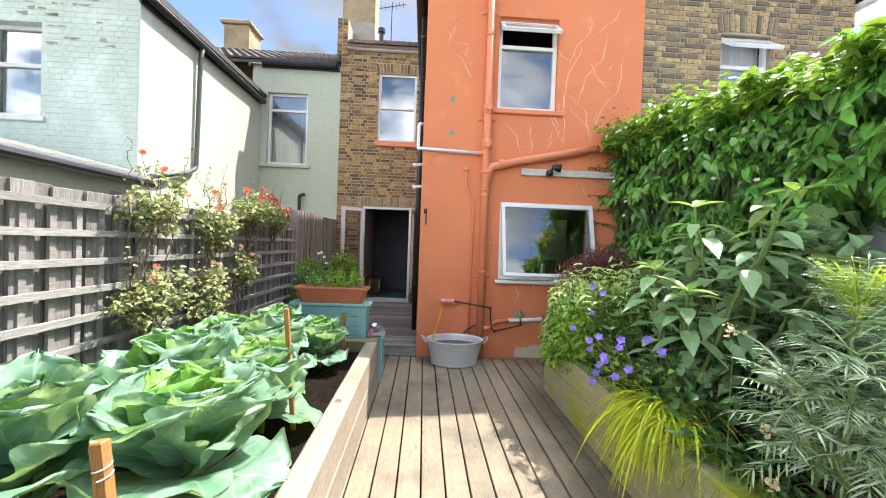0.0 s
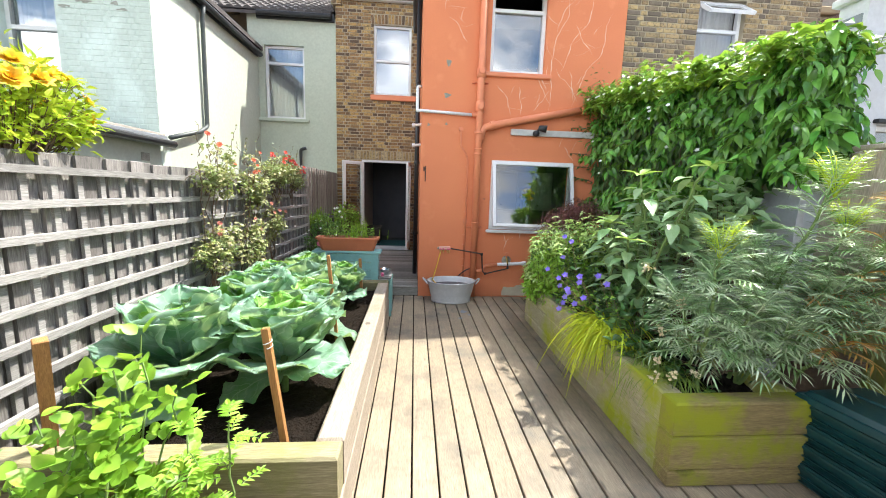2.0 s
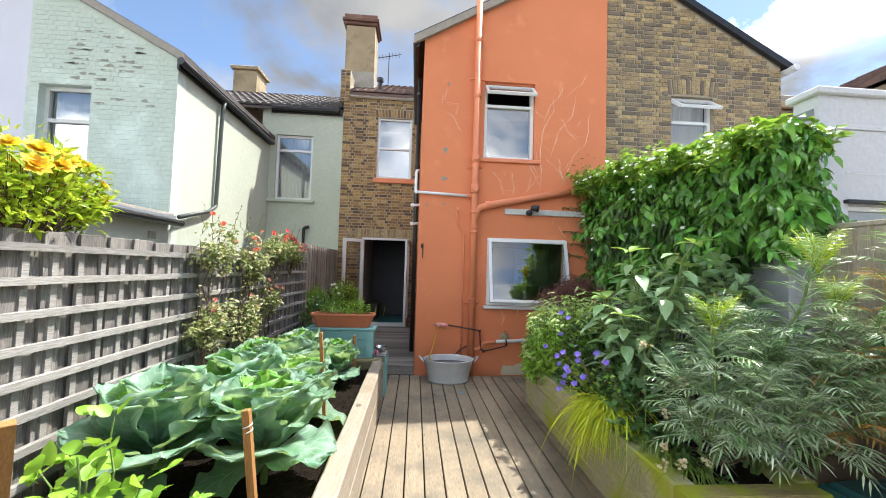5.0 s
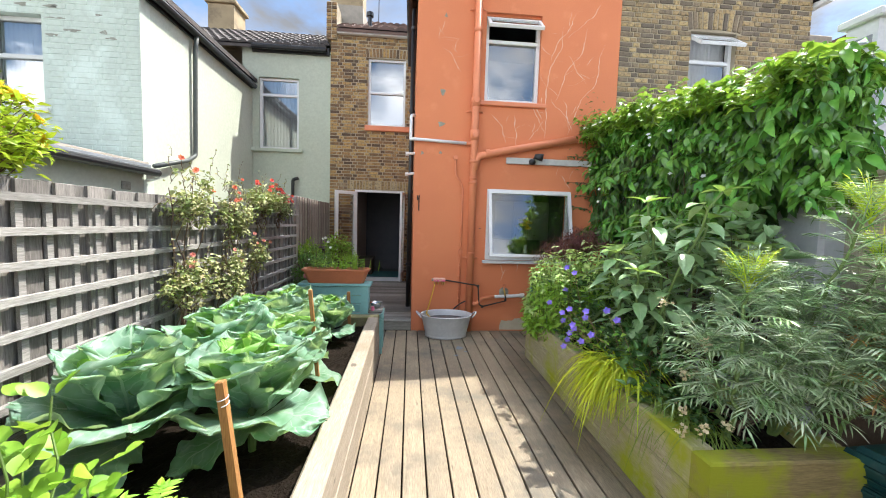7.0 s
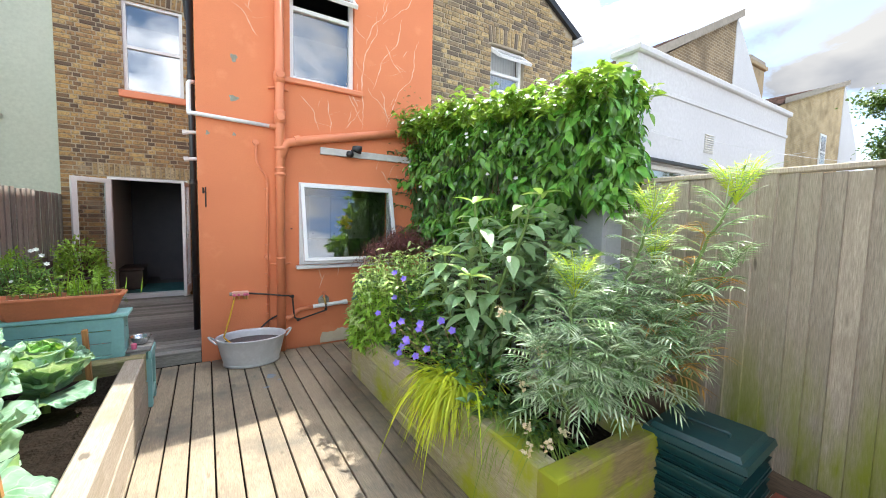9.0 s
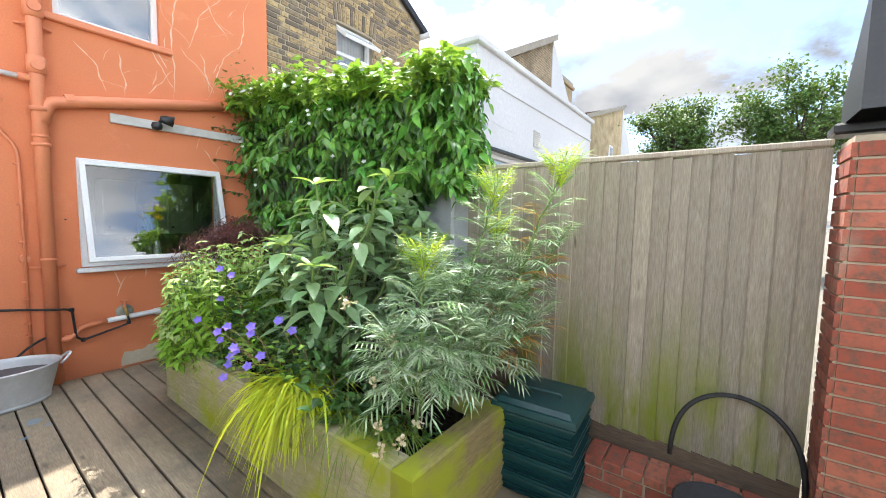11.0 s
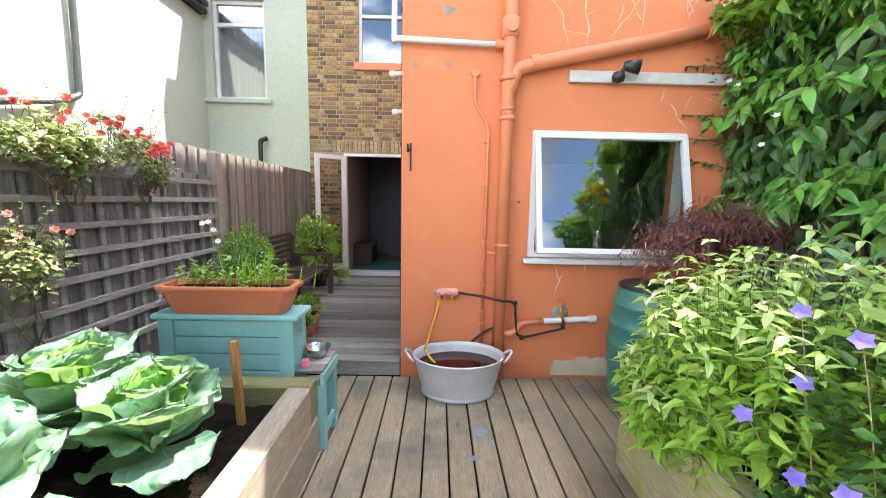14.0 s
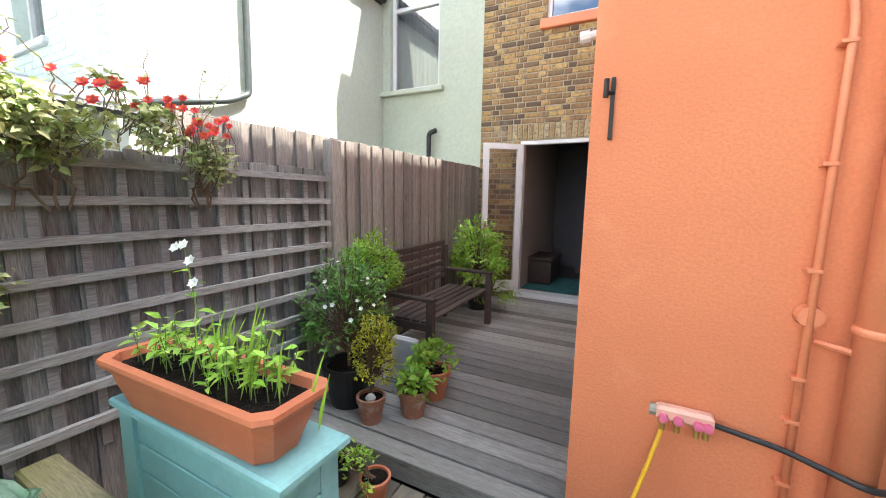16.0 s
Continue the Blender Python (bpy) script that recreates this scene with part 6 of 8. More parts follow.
def trough_ring(l, w, z):
    c = 0.035
    return [(-l / 2 + c, -w / 2, z), (l / 2 - c, -w / 2, z), (l / 2, -w / 2 + c, z), (l / 2, w / 2 - c, z), (l / 2 - c, w / 2, z), (-l / 2 + c, w / 2, z), (-l / 2, w / 2 - c, z), (-l / 2, -w / 2 + c, z)]


rings = [(0.67, 0.14, 0.0), (0.68, 0.15, 0.004), (0.745, 0.195, 0.09), (0.775, 0.22, 0.148), (0.81, 0.25, 0.151), (0.83, 0.262, 0.168), (0.825, 0.258, 0.182), (0.76, 0.205, 0.182), (0.745, 0.19, 0.14)]
v = [q for r in rings for q in trough_ring(*r)]
f = [(8 * i + j, 8 * i + (j + 1) % 8, 8 * i + 8 + (j + 1) % 8, 8 * i + 8 + j) for i in range(len(rings) - 1) for j in range(8)]
part("body", Shape().add(v, f + [tuple(range(7, -1, -1))]), TERRA, trough)
part("earth", Shape().add(trough_ring(0.745, 0.19, 0.152), [tuple(range(8))]), SOIL, trough)


# garden bench
gb = thing("garden_bench", "dark weathered slatted wooden garden bench", "bench")
for y0 in (6.42, 7.78):
    part("arm", Shape().box(-1.96, -1.33, y0, y0 + 0.07, 0.745, 0.775, 0.006), DARK_WOOD, gb)
    part("leg", Shape().box(-1.40, -1.34, y0 + 0.005, y0 + 0.065, 0.15, 0.745, 0.006), DARK_WOOD, gb)
    part("leg", Shape().box(-1.98, -1.92, y0 + 0.005, y0 + 0.065, 0.15, 1.05, 0.006), DARK_WOOD, gb)
    part("side_rail", Shape().box(-1.92, -1.40, y0 + 0.015, y0 + 0.055, 0.48, 0.545, 0.005), DARK_WOOD, gb)
for k in range(6):
    x0 = -1.90 + k * 0.088
    part("seat_slat", Shape().box(x0, x0 + 0.07, 6.44, 7.83, 0.547, 0.57, 0.005), DARK_WOOD, gb)
for k in range(5):
    z0 = 0.66 + k * 0.075
    part("back_slat", Shape().box(-1.972 - 0.012 * k + 0.02, -1.95 - 0.012 * k + 0.02, 6.49, 7.77, z0, z0 + 0.055, 0.005), DARK_WOOD, gb)
part("top_rail", Shape().box(-2.02, -1.97, 6.42, 7.85, 1.04, 1.10, 0.008), DARK_WOOD, gb)
solid("tin_box", Shape().box(-1.55, -1.33, 6.14, 6.2, 0.15, 0.52, 0.02), GALV, "grey metal panel leaning by the pots", "panel")


def flowerpot(x, y, z, r, h, material, label, group=""):
    p = thing("plant_pot", label, "pot", group)
    part("pot", Shape().lathe([(0.0, 0.0), (r * 0.68, 0.0), (r * 0.92, h * 0.78), (r, h * 0.79), (r * 1.03, h * 0.99), (r * 0.98, h), (r * 0.86, h), (r * 0.84, h * 0.85), (0.0, h * 0.85)], (x, y, z), 26), material, p, smooth=False)
    part("earth", Shape().lathe([(r * 0.86, h * 0.88), (0.0, h * 0.90)], (x, y, z), 26), SOIL, p)
    return p


flowerpot(-1.33, 5.60, 0.15, 0.095, 0.18, TERRA_OLD, "small lime-crusted terracotta pot", "pots on the upper deck")
flowerpot(-1.13, 5.80, 0.15, 0.105, 0.19, TERRA_OLD, "terracotta pot with young leafy plants", "pots on the upper deck")
flowerpot(-1.13, 6.08, 0.15, 0.13, 0.22, TERRA, "larger plain terracotta pot with herbs", "pots on the upper deck")
flowerpot(-1.62, 5.72, 0.15, 0.19, 0.30, BLACK_PLASTIC, "black plastic pot with a white-flowered shrub", "pots on the upper deck")
flowerpot(-1.88, 6.28, 0.15, 0.17, 0.36, BLACK_PLASTIC, "tall dark pot with a clipped round shrub", "pots on the upper deck")
flowerpot(-1.72, 8.35, 0.15, 0.17, 0.30, BLACK_PLASTIC, "dark pot with a spreading shrub", "pots on the upper deck")
flowerpot(-1.30, 5.22, 0.0, 0.12, 0.13, BLACK_PLASTIC, "low black pot by the step", "pots by the step")
flowerpot(-1.02, 5.24, 0.0, 0.085, 0.12, TERRA, "small terracotta pot by the step", "pots by the step")
solid("white_stone", Shape().lathe([(0, 0), (0.03, 0.004), (0.035, 0.02), (0.02, 0.04), (0, 0.045)], (-1.31, 5.57, 0.312), 9), PETAL_WHITE, "white stone lying in the small pot", "stone")
pad = thing("planter_tub", "bright yellow tub of pea plants in front of the bed", "planter")
part("tub", Shape().lathe([(0.0, 0.0), (0.20, 0.0), (0.245, 0.36), (0.26, 0.365), (0.26, 0.385), (0.235, 0.385), (0.22, 0.33), (0.0, 0.33)], (-1.30, 0.52, 0.0), 28), YELLOW_TUB, pad, smooth=True)
part("earth", Shape().lathe([(0.235, 0.34), (0.0, 0.35)], (-1.30, 0.52, 0.0), 28), SOIL, pad)
flowerpot(-0.90, 0.56, 0.0, 0.16, 0.30, BLACK_PLASTIC, "black pot of tomato seedlings", "pots before the bed")
flowerpot(-1.72, 0.50, 0.0, 0.17, 0.32, BLACK_PLASTIC, "black pot of leafy seedlings", "pots before the bed")

# stakes
for (x0, y0, z0), (x1, y1, z1), w, h_ in (((-0.76, 1.05, 0.36), (-0.845, 1.05, 1.06), 0.032, "orange-brown timber stake bound with twine"), ((-1.80, 0.985, 0.40), (-1.71, 0.90, 1.06), 0.05, "orange-brown timber stake in the bed corner"), ((-0.785, 2.45, 0.36), (-0.855, 2.45, 1.17), 0.026, "thin orange-brown stake among the cabbages"), ((-0.79, 4.0, 0.36), (-0.81, 4.0, 0.86), 0.034, "short pale sawn timber stake")):
    st = thing("garden_stake", h_, "stake", "stakes in the bed")
    d = Vector((x1 - x0, y1 - y0, z1 - z0))
    m = Matrix.Translation((x0, y0, z0)) @ d.to_track_quat("Z", "Y").to_matrix().to_4x4()
    part("stake", Shape().box(-w / 2, w / 2, -w / 2, w / 2, 0, d.length, 0.004, m), STAKE, st)
    if "twine" in h_:
        part("twine", Shape().tube([tuple(m @ Vector((0.021 * math.cos(a), 0.021 * math.sin(a), d.length * 0.86 + 0.004 * a))) for a in np.linspace(0, 9, 24)], 0.0025, 5), CURTAIN, st)

# ---- plants ----
LEAF = leaf_shape(3, 0.46, 0.62, 0.18, 0.22)
LEAF_WIDE = leaf_shape(4, 0.62, 0.60, 0.16, 0.28)
LEAF_NARROW = leaf_shape(3, 0.15, 0.6, 0.1, 0.18)
LEAF_LANCE = leaf_shape(3, 0.115, 0.62, 0.2, 0.16)
LEAF_HERB = leaf_shape(4, 0.38, 0.60, 0.16, 0.26)
LEAF_IVY = leaf_shape(4, 0.54, 0.56, 0.14, 0.32)
LEAF_ROUND = leaf_shape(5, 0.80, 0.85, 0.12, 0.12, 0.7)
LEAF_TINY = leaf_shape(2, 0.5, 0.7, 0.15, 0.1)
PETAL = leaf_shape(2, 0.85, 0.95, 0.05, 0.05)


def unit(v):
    v = np.asarray(v, float)
    return v / (np.linalg.norm(v, axis=-1, keepdims=True) + 1e-9)


def stems(shape, a, b, r0, r1, sag=0.0, n=6, sides=6, wobble=0.0):
    p = bent(a, b, sag, n, wobble)
    shape.tube(p, np.linspace(r0, r1, n), sides, False)
    return p


def bloom(shape, centre, size, petals=5, tilt=0.3, facing=None, layers=1):
    """A flower: petals round a centre that faces up or the way given."""
    nrm = unit(np.array(facing if facing is not None else units(1, 0.2, 1.0)[0], float))
    ref = unit(np.cross(nrm, (0.3, 0.5, 0.8)))
    oth = np.cross(nrm, ref)
    for layer in range(layers):
        k = petals
        ang = np.arange(k) * 2 * np.pi / k + layer * 0.6
        rad = np.cos(ang)[:, None] * ref + np.sin(ang)[:, None] * oth
        way = rad + nrm * (tilt + 0.55 * layer)
        shape.blades(*PETAL, np.repeat(np.array([centre], float), k, 0), way, np.repeat(nrm[None], k, 0), size * (1 - 0.22 * layer))


def blob_shrub(name, label, category, centre, radii, count, size, material, template=LEAF, flowers=None, group="", hang=0.0, trunk=None, squash=0.55):
    """A shrub: leaves on many twigs inside an uneven oval, denser outside."""
    t = thing(name, label, category, group)
    c, r = np.array(centre, float), np.array(radii, float)
    tw = Shape()
    k = max(12, count // 22)
    dirs = units(k, -0.5, 1.0)
    lump = 1 + 0.28 * np.array([noise.noise(Vector(d * 2.3) + Vector(c)) for d in dirs])
    ends = c + dirs * r * lump[:, None]
    root = np.array(trunk if trunk else (c[0], c[1], c[2] - r[2]), float)
    pos, way = [], []
    for e in ends:
        p = stems(tw, root + (c - root) * rng.uniform(0.2, 0.7), e, 0.006, 0.002, 0.03, 5, 4, 0.01)
        m = count // k
        tt = rng.uniform(squash, 1.05, m)[:, None]
        q = p[1] + (e - p[1]) * tt + rng.normal(0, size * 0.55, (m, 3))
        pos.append(q)
        way.append(unit(e - c)[None] * 0.7 + units(m, -0.5, 0.9) - np.array((0, 0, hang)))
    stems(tw, root, c, 0.012, 0.008)
    part("twig_growth", tw, STEM_BROWN, t)["kind"] = "stuff"
    pos, way = np.concatenate(pos), np.concatenate(way)
    up = unit(np.array((0, 0, 1.0)) + rng.normal(0, 0.45, pos.shape))
    part("foliage", Shape().blades(*template, pos, way, up, size * rng.uniform(0.6, 1.25, len(pos))), material, t)["kind"] = "stuff"
    if flowers:
        fm, n, fs, petals, layers = flowers
        for _ in range(n):
            d = units(1, -0.1, 1.0)[0]
            s = Shape()
            bloom(s, c + d * r * rng.uniform(0.92, 1.1), fs * rng.uniform(0.7, 1.2), petals, 0.35, d + np.array((0, -0.3, 0.3)), layers)
            part("flower", s, fm, t)
    return t


# cabbages
def cabbage_leaf(length, width, cup, droop, ruffle, seed, n=20, m=20):
    """A broad cupped leaf on a short stalk, with a deeply waved rim, puckered between the veins."""
    v, uv, f = [], [], []
    for i in range(n + 1):
        t = i / n
        w = width * max(0.10, math.sqrt(max(0.0, 1 - ((t - 0.63) / (0.60 if t < 0.63 else 0.372)) ** 2)))
        for j in range(m + 1):
            u = j / m * 2 - 1
            edge = abs(u) ** 2.5 * min(1, t * 1.6) + max(0, t - 0.7) * 1.5
            z = cup * u * u * w * w / width - droop * t ** 2.8 * length
            z += ruffle * (w / width) * edge * (math.sin(u * 5 + seed) * 0.4 + math.sin(t * 15 + seed * 1.7 + u * 3) * 0.6)
            z += 0.007 * math.sin(u * u * 15 - t * 24 + seed) * t + 0.008 * noise.noise(Vector((u * 5, t * 7, seed)))
            bulge = 0.02 * length * math.sin(math.pi * t) * (1 - 0.4 * u * u)
            scallop = 1 - 0.035 * (1 + math.sin(u * 17 + seed * 2)) * t
            v.append((u * w * 0.5 * (1 - 0.05 * math.sin(t * 23 + seed)), t * length * (1 - 0.10 * u * u * t) * scallop, z + bulge))
            uv.append(((u + 1) / 2, t))
    for i in range(n):
        for j in range(m):
            a = i * (m + 1) + j
            f.append((a, a + 1, a + m + 2, a + m + 1))
    return np.array(v), f, uv


def cabbage(x, y, z, size, seed, bright):
    r = random.Random(seed)
    t = thing("cabbage", "large cabbage with blue-green outer leaves and bright heart" if bright else "large spreading blue-green cabbage in dark soil", "cabbage", "cabbages in the bed")
    part("stalk", Shape().tube([(x, y, z - 0.02), (x, y, z + 0.22 * size)], (0.022, 0.028), 8), STEM, t)
    count = 19
    for k in range(count):
        q = k / (count - 1)
        az = k * 2.39996 + seed + r.uniform(-0.25, 0.25)
        le = radians(92 - 87 * q ** 0.5 + r.uniform(-9, 9))
        ln = size * (0.42 + 0.22 * q - 0.42 * q * q) * r.uniform(0.88, 1.12)
        v, f, uv = cabbage_leaf(ln, ln * r.uniform(1.02, 1.2), 0.07 + 0.36 * q * q, (0.14 - 0.16 * q) * r.uniform(0.4, 1.3), 0.055 * size, seed * 3.1 + k)
        m = Matrix.Translation((x, y, z + (0.12 + 0.20 * q) * size)) @ Matrix.Rotation(az, 4, "Z") @ Matrix.Rotation(radians(90) - le, 4, "X")
        v = v @ np.array(m.to_3x3()).T + np.array(m.translation)
        part("leaf", Shape().add(v, f, uv), CABBAGE_GREEN if q > (0.72 if bright else 0.84) else CABBAGE_BLUE, t, smooth=True)
    return t


for k, (x, y, s, b) in enumerate(((-0.97, 1.66, 1.06, True), (-1.53, 1.55, 1.04, False), (-1.44, 2.34, 1.04, False), (-0.98, 2.42, 0.86, True), (-1.20, 2.98, 0.94, False), (-1.58, 3.18, 0.85, True), (-0.94, 3.60, 0.76, True), (-1.40, 3.76, 0.86, True))):
    cabbage(x, y, 0.41, s * 1.06, k + 2, b)


# climber on the annex wall
def climber():
    t = thing("climbing_shrub", "dense glossy evergreen climber with white flowers covering the wall", "climber")

    def face(y, z):
        return 2.62 + 0.34 * noise.noise(Vector((y * 1.5, z * 1.7, 3.0))) + 0.16 * noise.noise(Vector((y * 3.7, z * 3.9, 8.0)))

    def top(y):
        return 2.80 + 0.095 * (y - 1.7) + 0.10 * noise.noise(Vector((y * 2.2, 0, 5))) + 0.05 * noise.noise(Vector((y * 6, 0, 2)))

    def bottom(y):
        return (1.95 if y < 2.2 else 1.95 - 0.55 * min(1, (y - 2.2) / 0.8)) + 0.12 * noise.noise(Vector((y * 3, 1, 1)))

    # hanging shoots, each with pairs of pendent leaves, standing out from the wall in uneven lumps
    leaf, ends = Shape(), Shape()
    twig = Shape()
    droop_leaf = leaf_shape(5, 0.38, 0.74, 0.16, 0.34)
    for _ in range(330):
        y0 = rng.uniform(1.86, 5.38)
        zt, zb = top(y0), bottom(y0)
        z0 = zb + 0.1 + (zt - zb) * rng.uniform(0.05, 1.0)
        if noise.noise(Vector((y0 * 2.6, z0 * 2.9, 1.7))) < -0.22:
            continue
        reach = (0.10 + 0.22 * rng.random() ** 1.5) * (0.55 + 0.45 * (zt - z0) / (zt - zb))
        x1 = face(y0, z0) - reach + 0.12
        e = (x1, y0 + rng.normal(-0.04, 0.10), z0 - rng.uniform(0.02, 0.20))
        p = stems(twig, (2.92, y0, z0), e, 0.004, 0.002, 0.06, 9, 4, 0.008)
        q = np.repeat(p[3:], 3, 0) + rng.normal(0, 0.02, (18, 3))
        n = len(q)
        way = np.stack([rng.normal(-0.45, 0.4, n), rng.normal(-0.12, 0.55, n), rng.normal(-0.65, 0.35, n)], 1)
        up = np.stack([rng.normal(-0.55, 0.35, n), rng.normal(-0.2, 0.4, n), rng.normal(0.8, 0.3, n)], 1)
        leaf.blades(*droop_leaf, q, way, up, rng.uniform(0.085, 0.175, n))
    part("foliage", leaf, IVY_LEAF, t, smooth=True)["kind"] = "stuff"
    for _ in range(60):
        z0 = rng.uniform(1.95, 2.95)
        x0 = rng.uniform(2.5, 3.05)
        p = stems(twig, (x0, 1.95, z0), (x0 + rng.normal(0, 0.08), 1.86 - 0.05 * rng.random(), z0 - rng.uniform(0.0, 0.16)), 0.004, 0.002, 0.03, 7, 4, 0.006)
        q = np.repeat(p[2:], 3, 0) + rng.normal(0, 0.02, (15, 3))
        n = len(q)
        way = np.stack([rng.normal(-0.1, 0.5, n), rng.normal(-0.35, 0.3, n), rng.normal(-0.9, 0.35, n)], 1)
        up = np.stack([rng.normal(0, 0.4, n), rng.normal(-0.7, 0.3, n), rng.normal(0.7, 0.3, n)], 1)
        ends.blades(*droop_leaf, q, way, up, rng.uniform(0.07, 0.13, n))
    part("end_foliage", ends, IVY_LEAF, t, smooth=True)["kind"] = "stuff"
    crest = Shape()
    for _ in range(270):
        y0, x0 = rng.uniform(1.82, 5.36), 2.46 + 0.62 * rng.random()
        z0 = top(y0) + 0.06 * math.sin((x0 - 2.42) / 0.73 * math.pi)
        ln = (0.07 + 0.20 * rng.random() ** 2.2) * min(1.0, 0.35 + 0.5 * (y0 - 1.8))
        p = stems(twig, (x0, y0, z0 - 0.12), (x0 + rng.normal(-0.05, 0.05), y0 + rng.normal(-0.02, 0.07), z0 - 0.05 + ln), 0.004, 0.002, 0.0, 8, 4, 0.006)
        n = 16
        q = np.repeat(p, 2, 0) + rng.normal(0, 0.012, (n, 3))
        up = unit(np.array((-0.2, -0.1, 1.0)) + rng.normal(0, 0.4, (n, 3)))
        crest.blades(*LEAF_IVY, q, units(n, -0.5, 0.5), up, rng.uniform(0.06, 0.13, n))
    part("top_foliage", crest, IVY_TOP, t, smooth=True)["kind"] = "stuff"
    part("shoot_growth", twig, STEM, t)["kind"] = "stuff"
    n = 2600
    y = rng.uniform(1.90, 5.42, n)
    zb = np.array([bottom(q) for q in y]) + 0.05
    z = zb + (np.array([top(q) for q in y]) - zb - 0.05) * rng.uniform(0, 1, n)
    pos = np.stack([rng.uniform(2.72, 2.95, n), y, z], 1)
    # Inner leaves take the darker green so the climber's gaps look shaded.
    part("inner_foliage", Shape().blades(*LEAF_WIDE, pos, np.stack([rng.normal(-0.2, 0.2, n), rng.normal(0, 0.5, n), rng.normal(-0.8, 0.3, n)], 1), np.tile((-1.0, 0, 0.2), (n, 1)), rng.uniform(0.10, 0.17, n)), DEEP_AND_GAP_LEAF, t)["kind"] = "stuff"
    tw = Shape()
    for _ in range(60):
        y0 = rng.uniform(2.9, 5.3)
        stems(tw, (2.96, y0, 0.15), (rng.uniform(2.75, 2.95), min(5.3, max(2.0, y0 + rng.normal(0, 0.3))), rng.uniform(2.0, 2.75)), 0.012, 0.004, 0.05, 8, 5, 0.03)
    part("branch_growth", tw, STEM_BROWN, t)["kind"] = "stuff"
    for _ in range(90):
        y0 = 1.7 + 3.6 * rng.random() ** 0.8
        onface = rng.random() < 0.12
        z0 = top(y0) + 0.05 if not onface else rng.uniform(2.0, 2.8)
        x0 = rng.uniform(2.4, 2.7) if not onface else face(y0, z0) - 0.1
        s = Shape()
        bloom(s, (x0, y0, z0), 0.026, 5, 0.3, (-0.6, -0.5, 0.6))
        part("flower", s, PETAL_WHITE, t)
    # loose sprays reaching over the orange wall
    n = 420
    c = np.array((2.72, 5.22, 2.95))
    pos = c + rng.normal(0, 1, (n, 3)) * (0.13, 0.10, 0.26)
    part("spray", Shape().blades(*LEAF, pos, units(n, -0.6, 0.8), unit(np.array((-0.4, -0.6, 0.6)) + rng.normal(0, 0.4, (n, 3))), rng.uniform(0.04, 0.08, n)), leafy("reddish_young_leaf", (0.13, 0.11, 0.03), (0.20, 0.10, 0.03), 0.4, 0.4, 0.3), t)["kind"] = "stuff"
    sp = Shape()
    lv_p = []
    for z0, ln in ((2.15, 0.32), (1.95, 0.22), (2.35, 0.28), (2.75, 0.3)):
        p = stems(sp, (2.75, YF - 0.06, z0), (2.75 - ln - 0.1, YF - 0.03, z0 + 0.04), 0.005, 0.003, 0.02)
        lv_p += [q + rng.normal(0, 0.012, 3) for q in p for _ in range(3)]
    part("tendrils", sp, STEM_BROWN, t)["kind"] = "stuff"
    lv_p = np.array(lv_p)
    part("tendril_leaves", Shape().blades(*LEAF, lv_p, units(len(lv_p), -0.8, 0.3), np.tile((0, -1.0, 0.4), (len(lv_p), 1)), rng.uniform(0.04, 0.075, len(lv_p))), DEEP_AND_GAP_LEAF, t)


climber()


# broad-leaved shrub
def broad_shrub():
    t = thing("broad_leaf_shrub", "tall shrub with big soft drooping grey-green leaves", "shrub")
    tw = Shape()
    tops = [(1.80, 2.46, 1.92), (2.06, 2.02, 1.98), (1.72, 2.75, 1.48), (2.25, 2.35, 1.80), (2.15, 2.95, 1.75), (1.62, 2.25, 1.38), (2.45, 2.65, 1.82), (1.95, 3.15, 1.50), (2.40, 2.05, 1.60)]
    for tx, ty, tz in tops:
        st = Shape()
        p = stems(st, (2.0 + rng.normal(0, 0.12), 2.55 + rng.normal(0, 0.15), 0.45), (tx, ty, tz), 0.016, 0.008, 0.05, 12, 6, 0.012)
        part("stem", st, STEM, t)
        for lev in range(3, 12):
            q = p[lev]
            k = 3 if lev < 11 else 4
            a0 = lev * 1.2
            for i in range(k):
                a = a0 + i * 2 * math.pi / k + rng.normal(0, 0.2)
                out = np.array((math.cos(a), math.sin(a), 0.0))
                ln = (0.255 - 0.005 * lev) * rng.uniform(0.75, 1.1)
                if lev >= 11:
                    lf = Shape().blades(*leaf_shape(6, 0.38, 0.75, 0.18, 0.25), [q], [out + (0, 0, 0.1 + 0.6 * rng.random())], [(0, 0, 1.0) - out * 0.2], rng.uniform(0.16, 0.24))
                    part("young_leaf", lf, BIG_YOUNG, t, smooth=True)
                else:
                    stems(tw, q, q + out * 0.05 + np.array((0, 0, 0.03)), 0.004, 0.003, 0, 3, 4)
                    lf = Shape().blades(*leaf_shape(7, 0.46, 0.78, 0.12, 0.34), [q + out * 0.05 + np.array((0, 0, 0.03))], [out + np.array((0, 0, 0.25 - 0.65 * rng.random()))], [(0, 0, 1.0) + out * 0.5], ln)
                    part("leaf", lf, BIG_SINGLE, t, smooth=True)
    part("leaf_stalk", tw, STEM, t)["kind"] = "stuff"


broad_shrub()


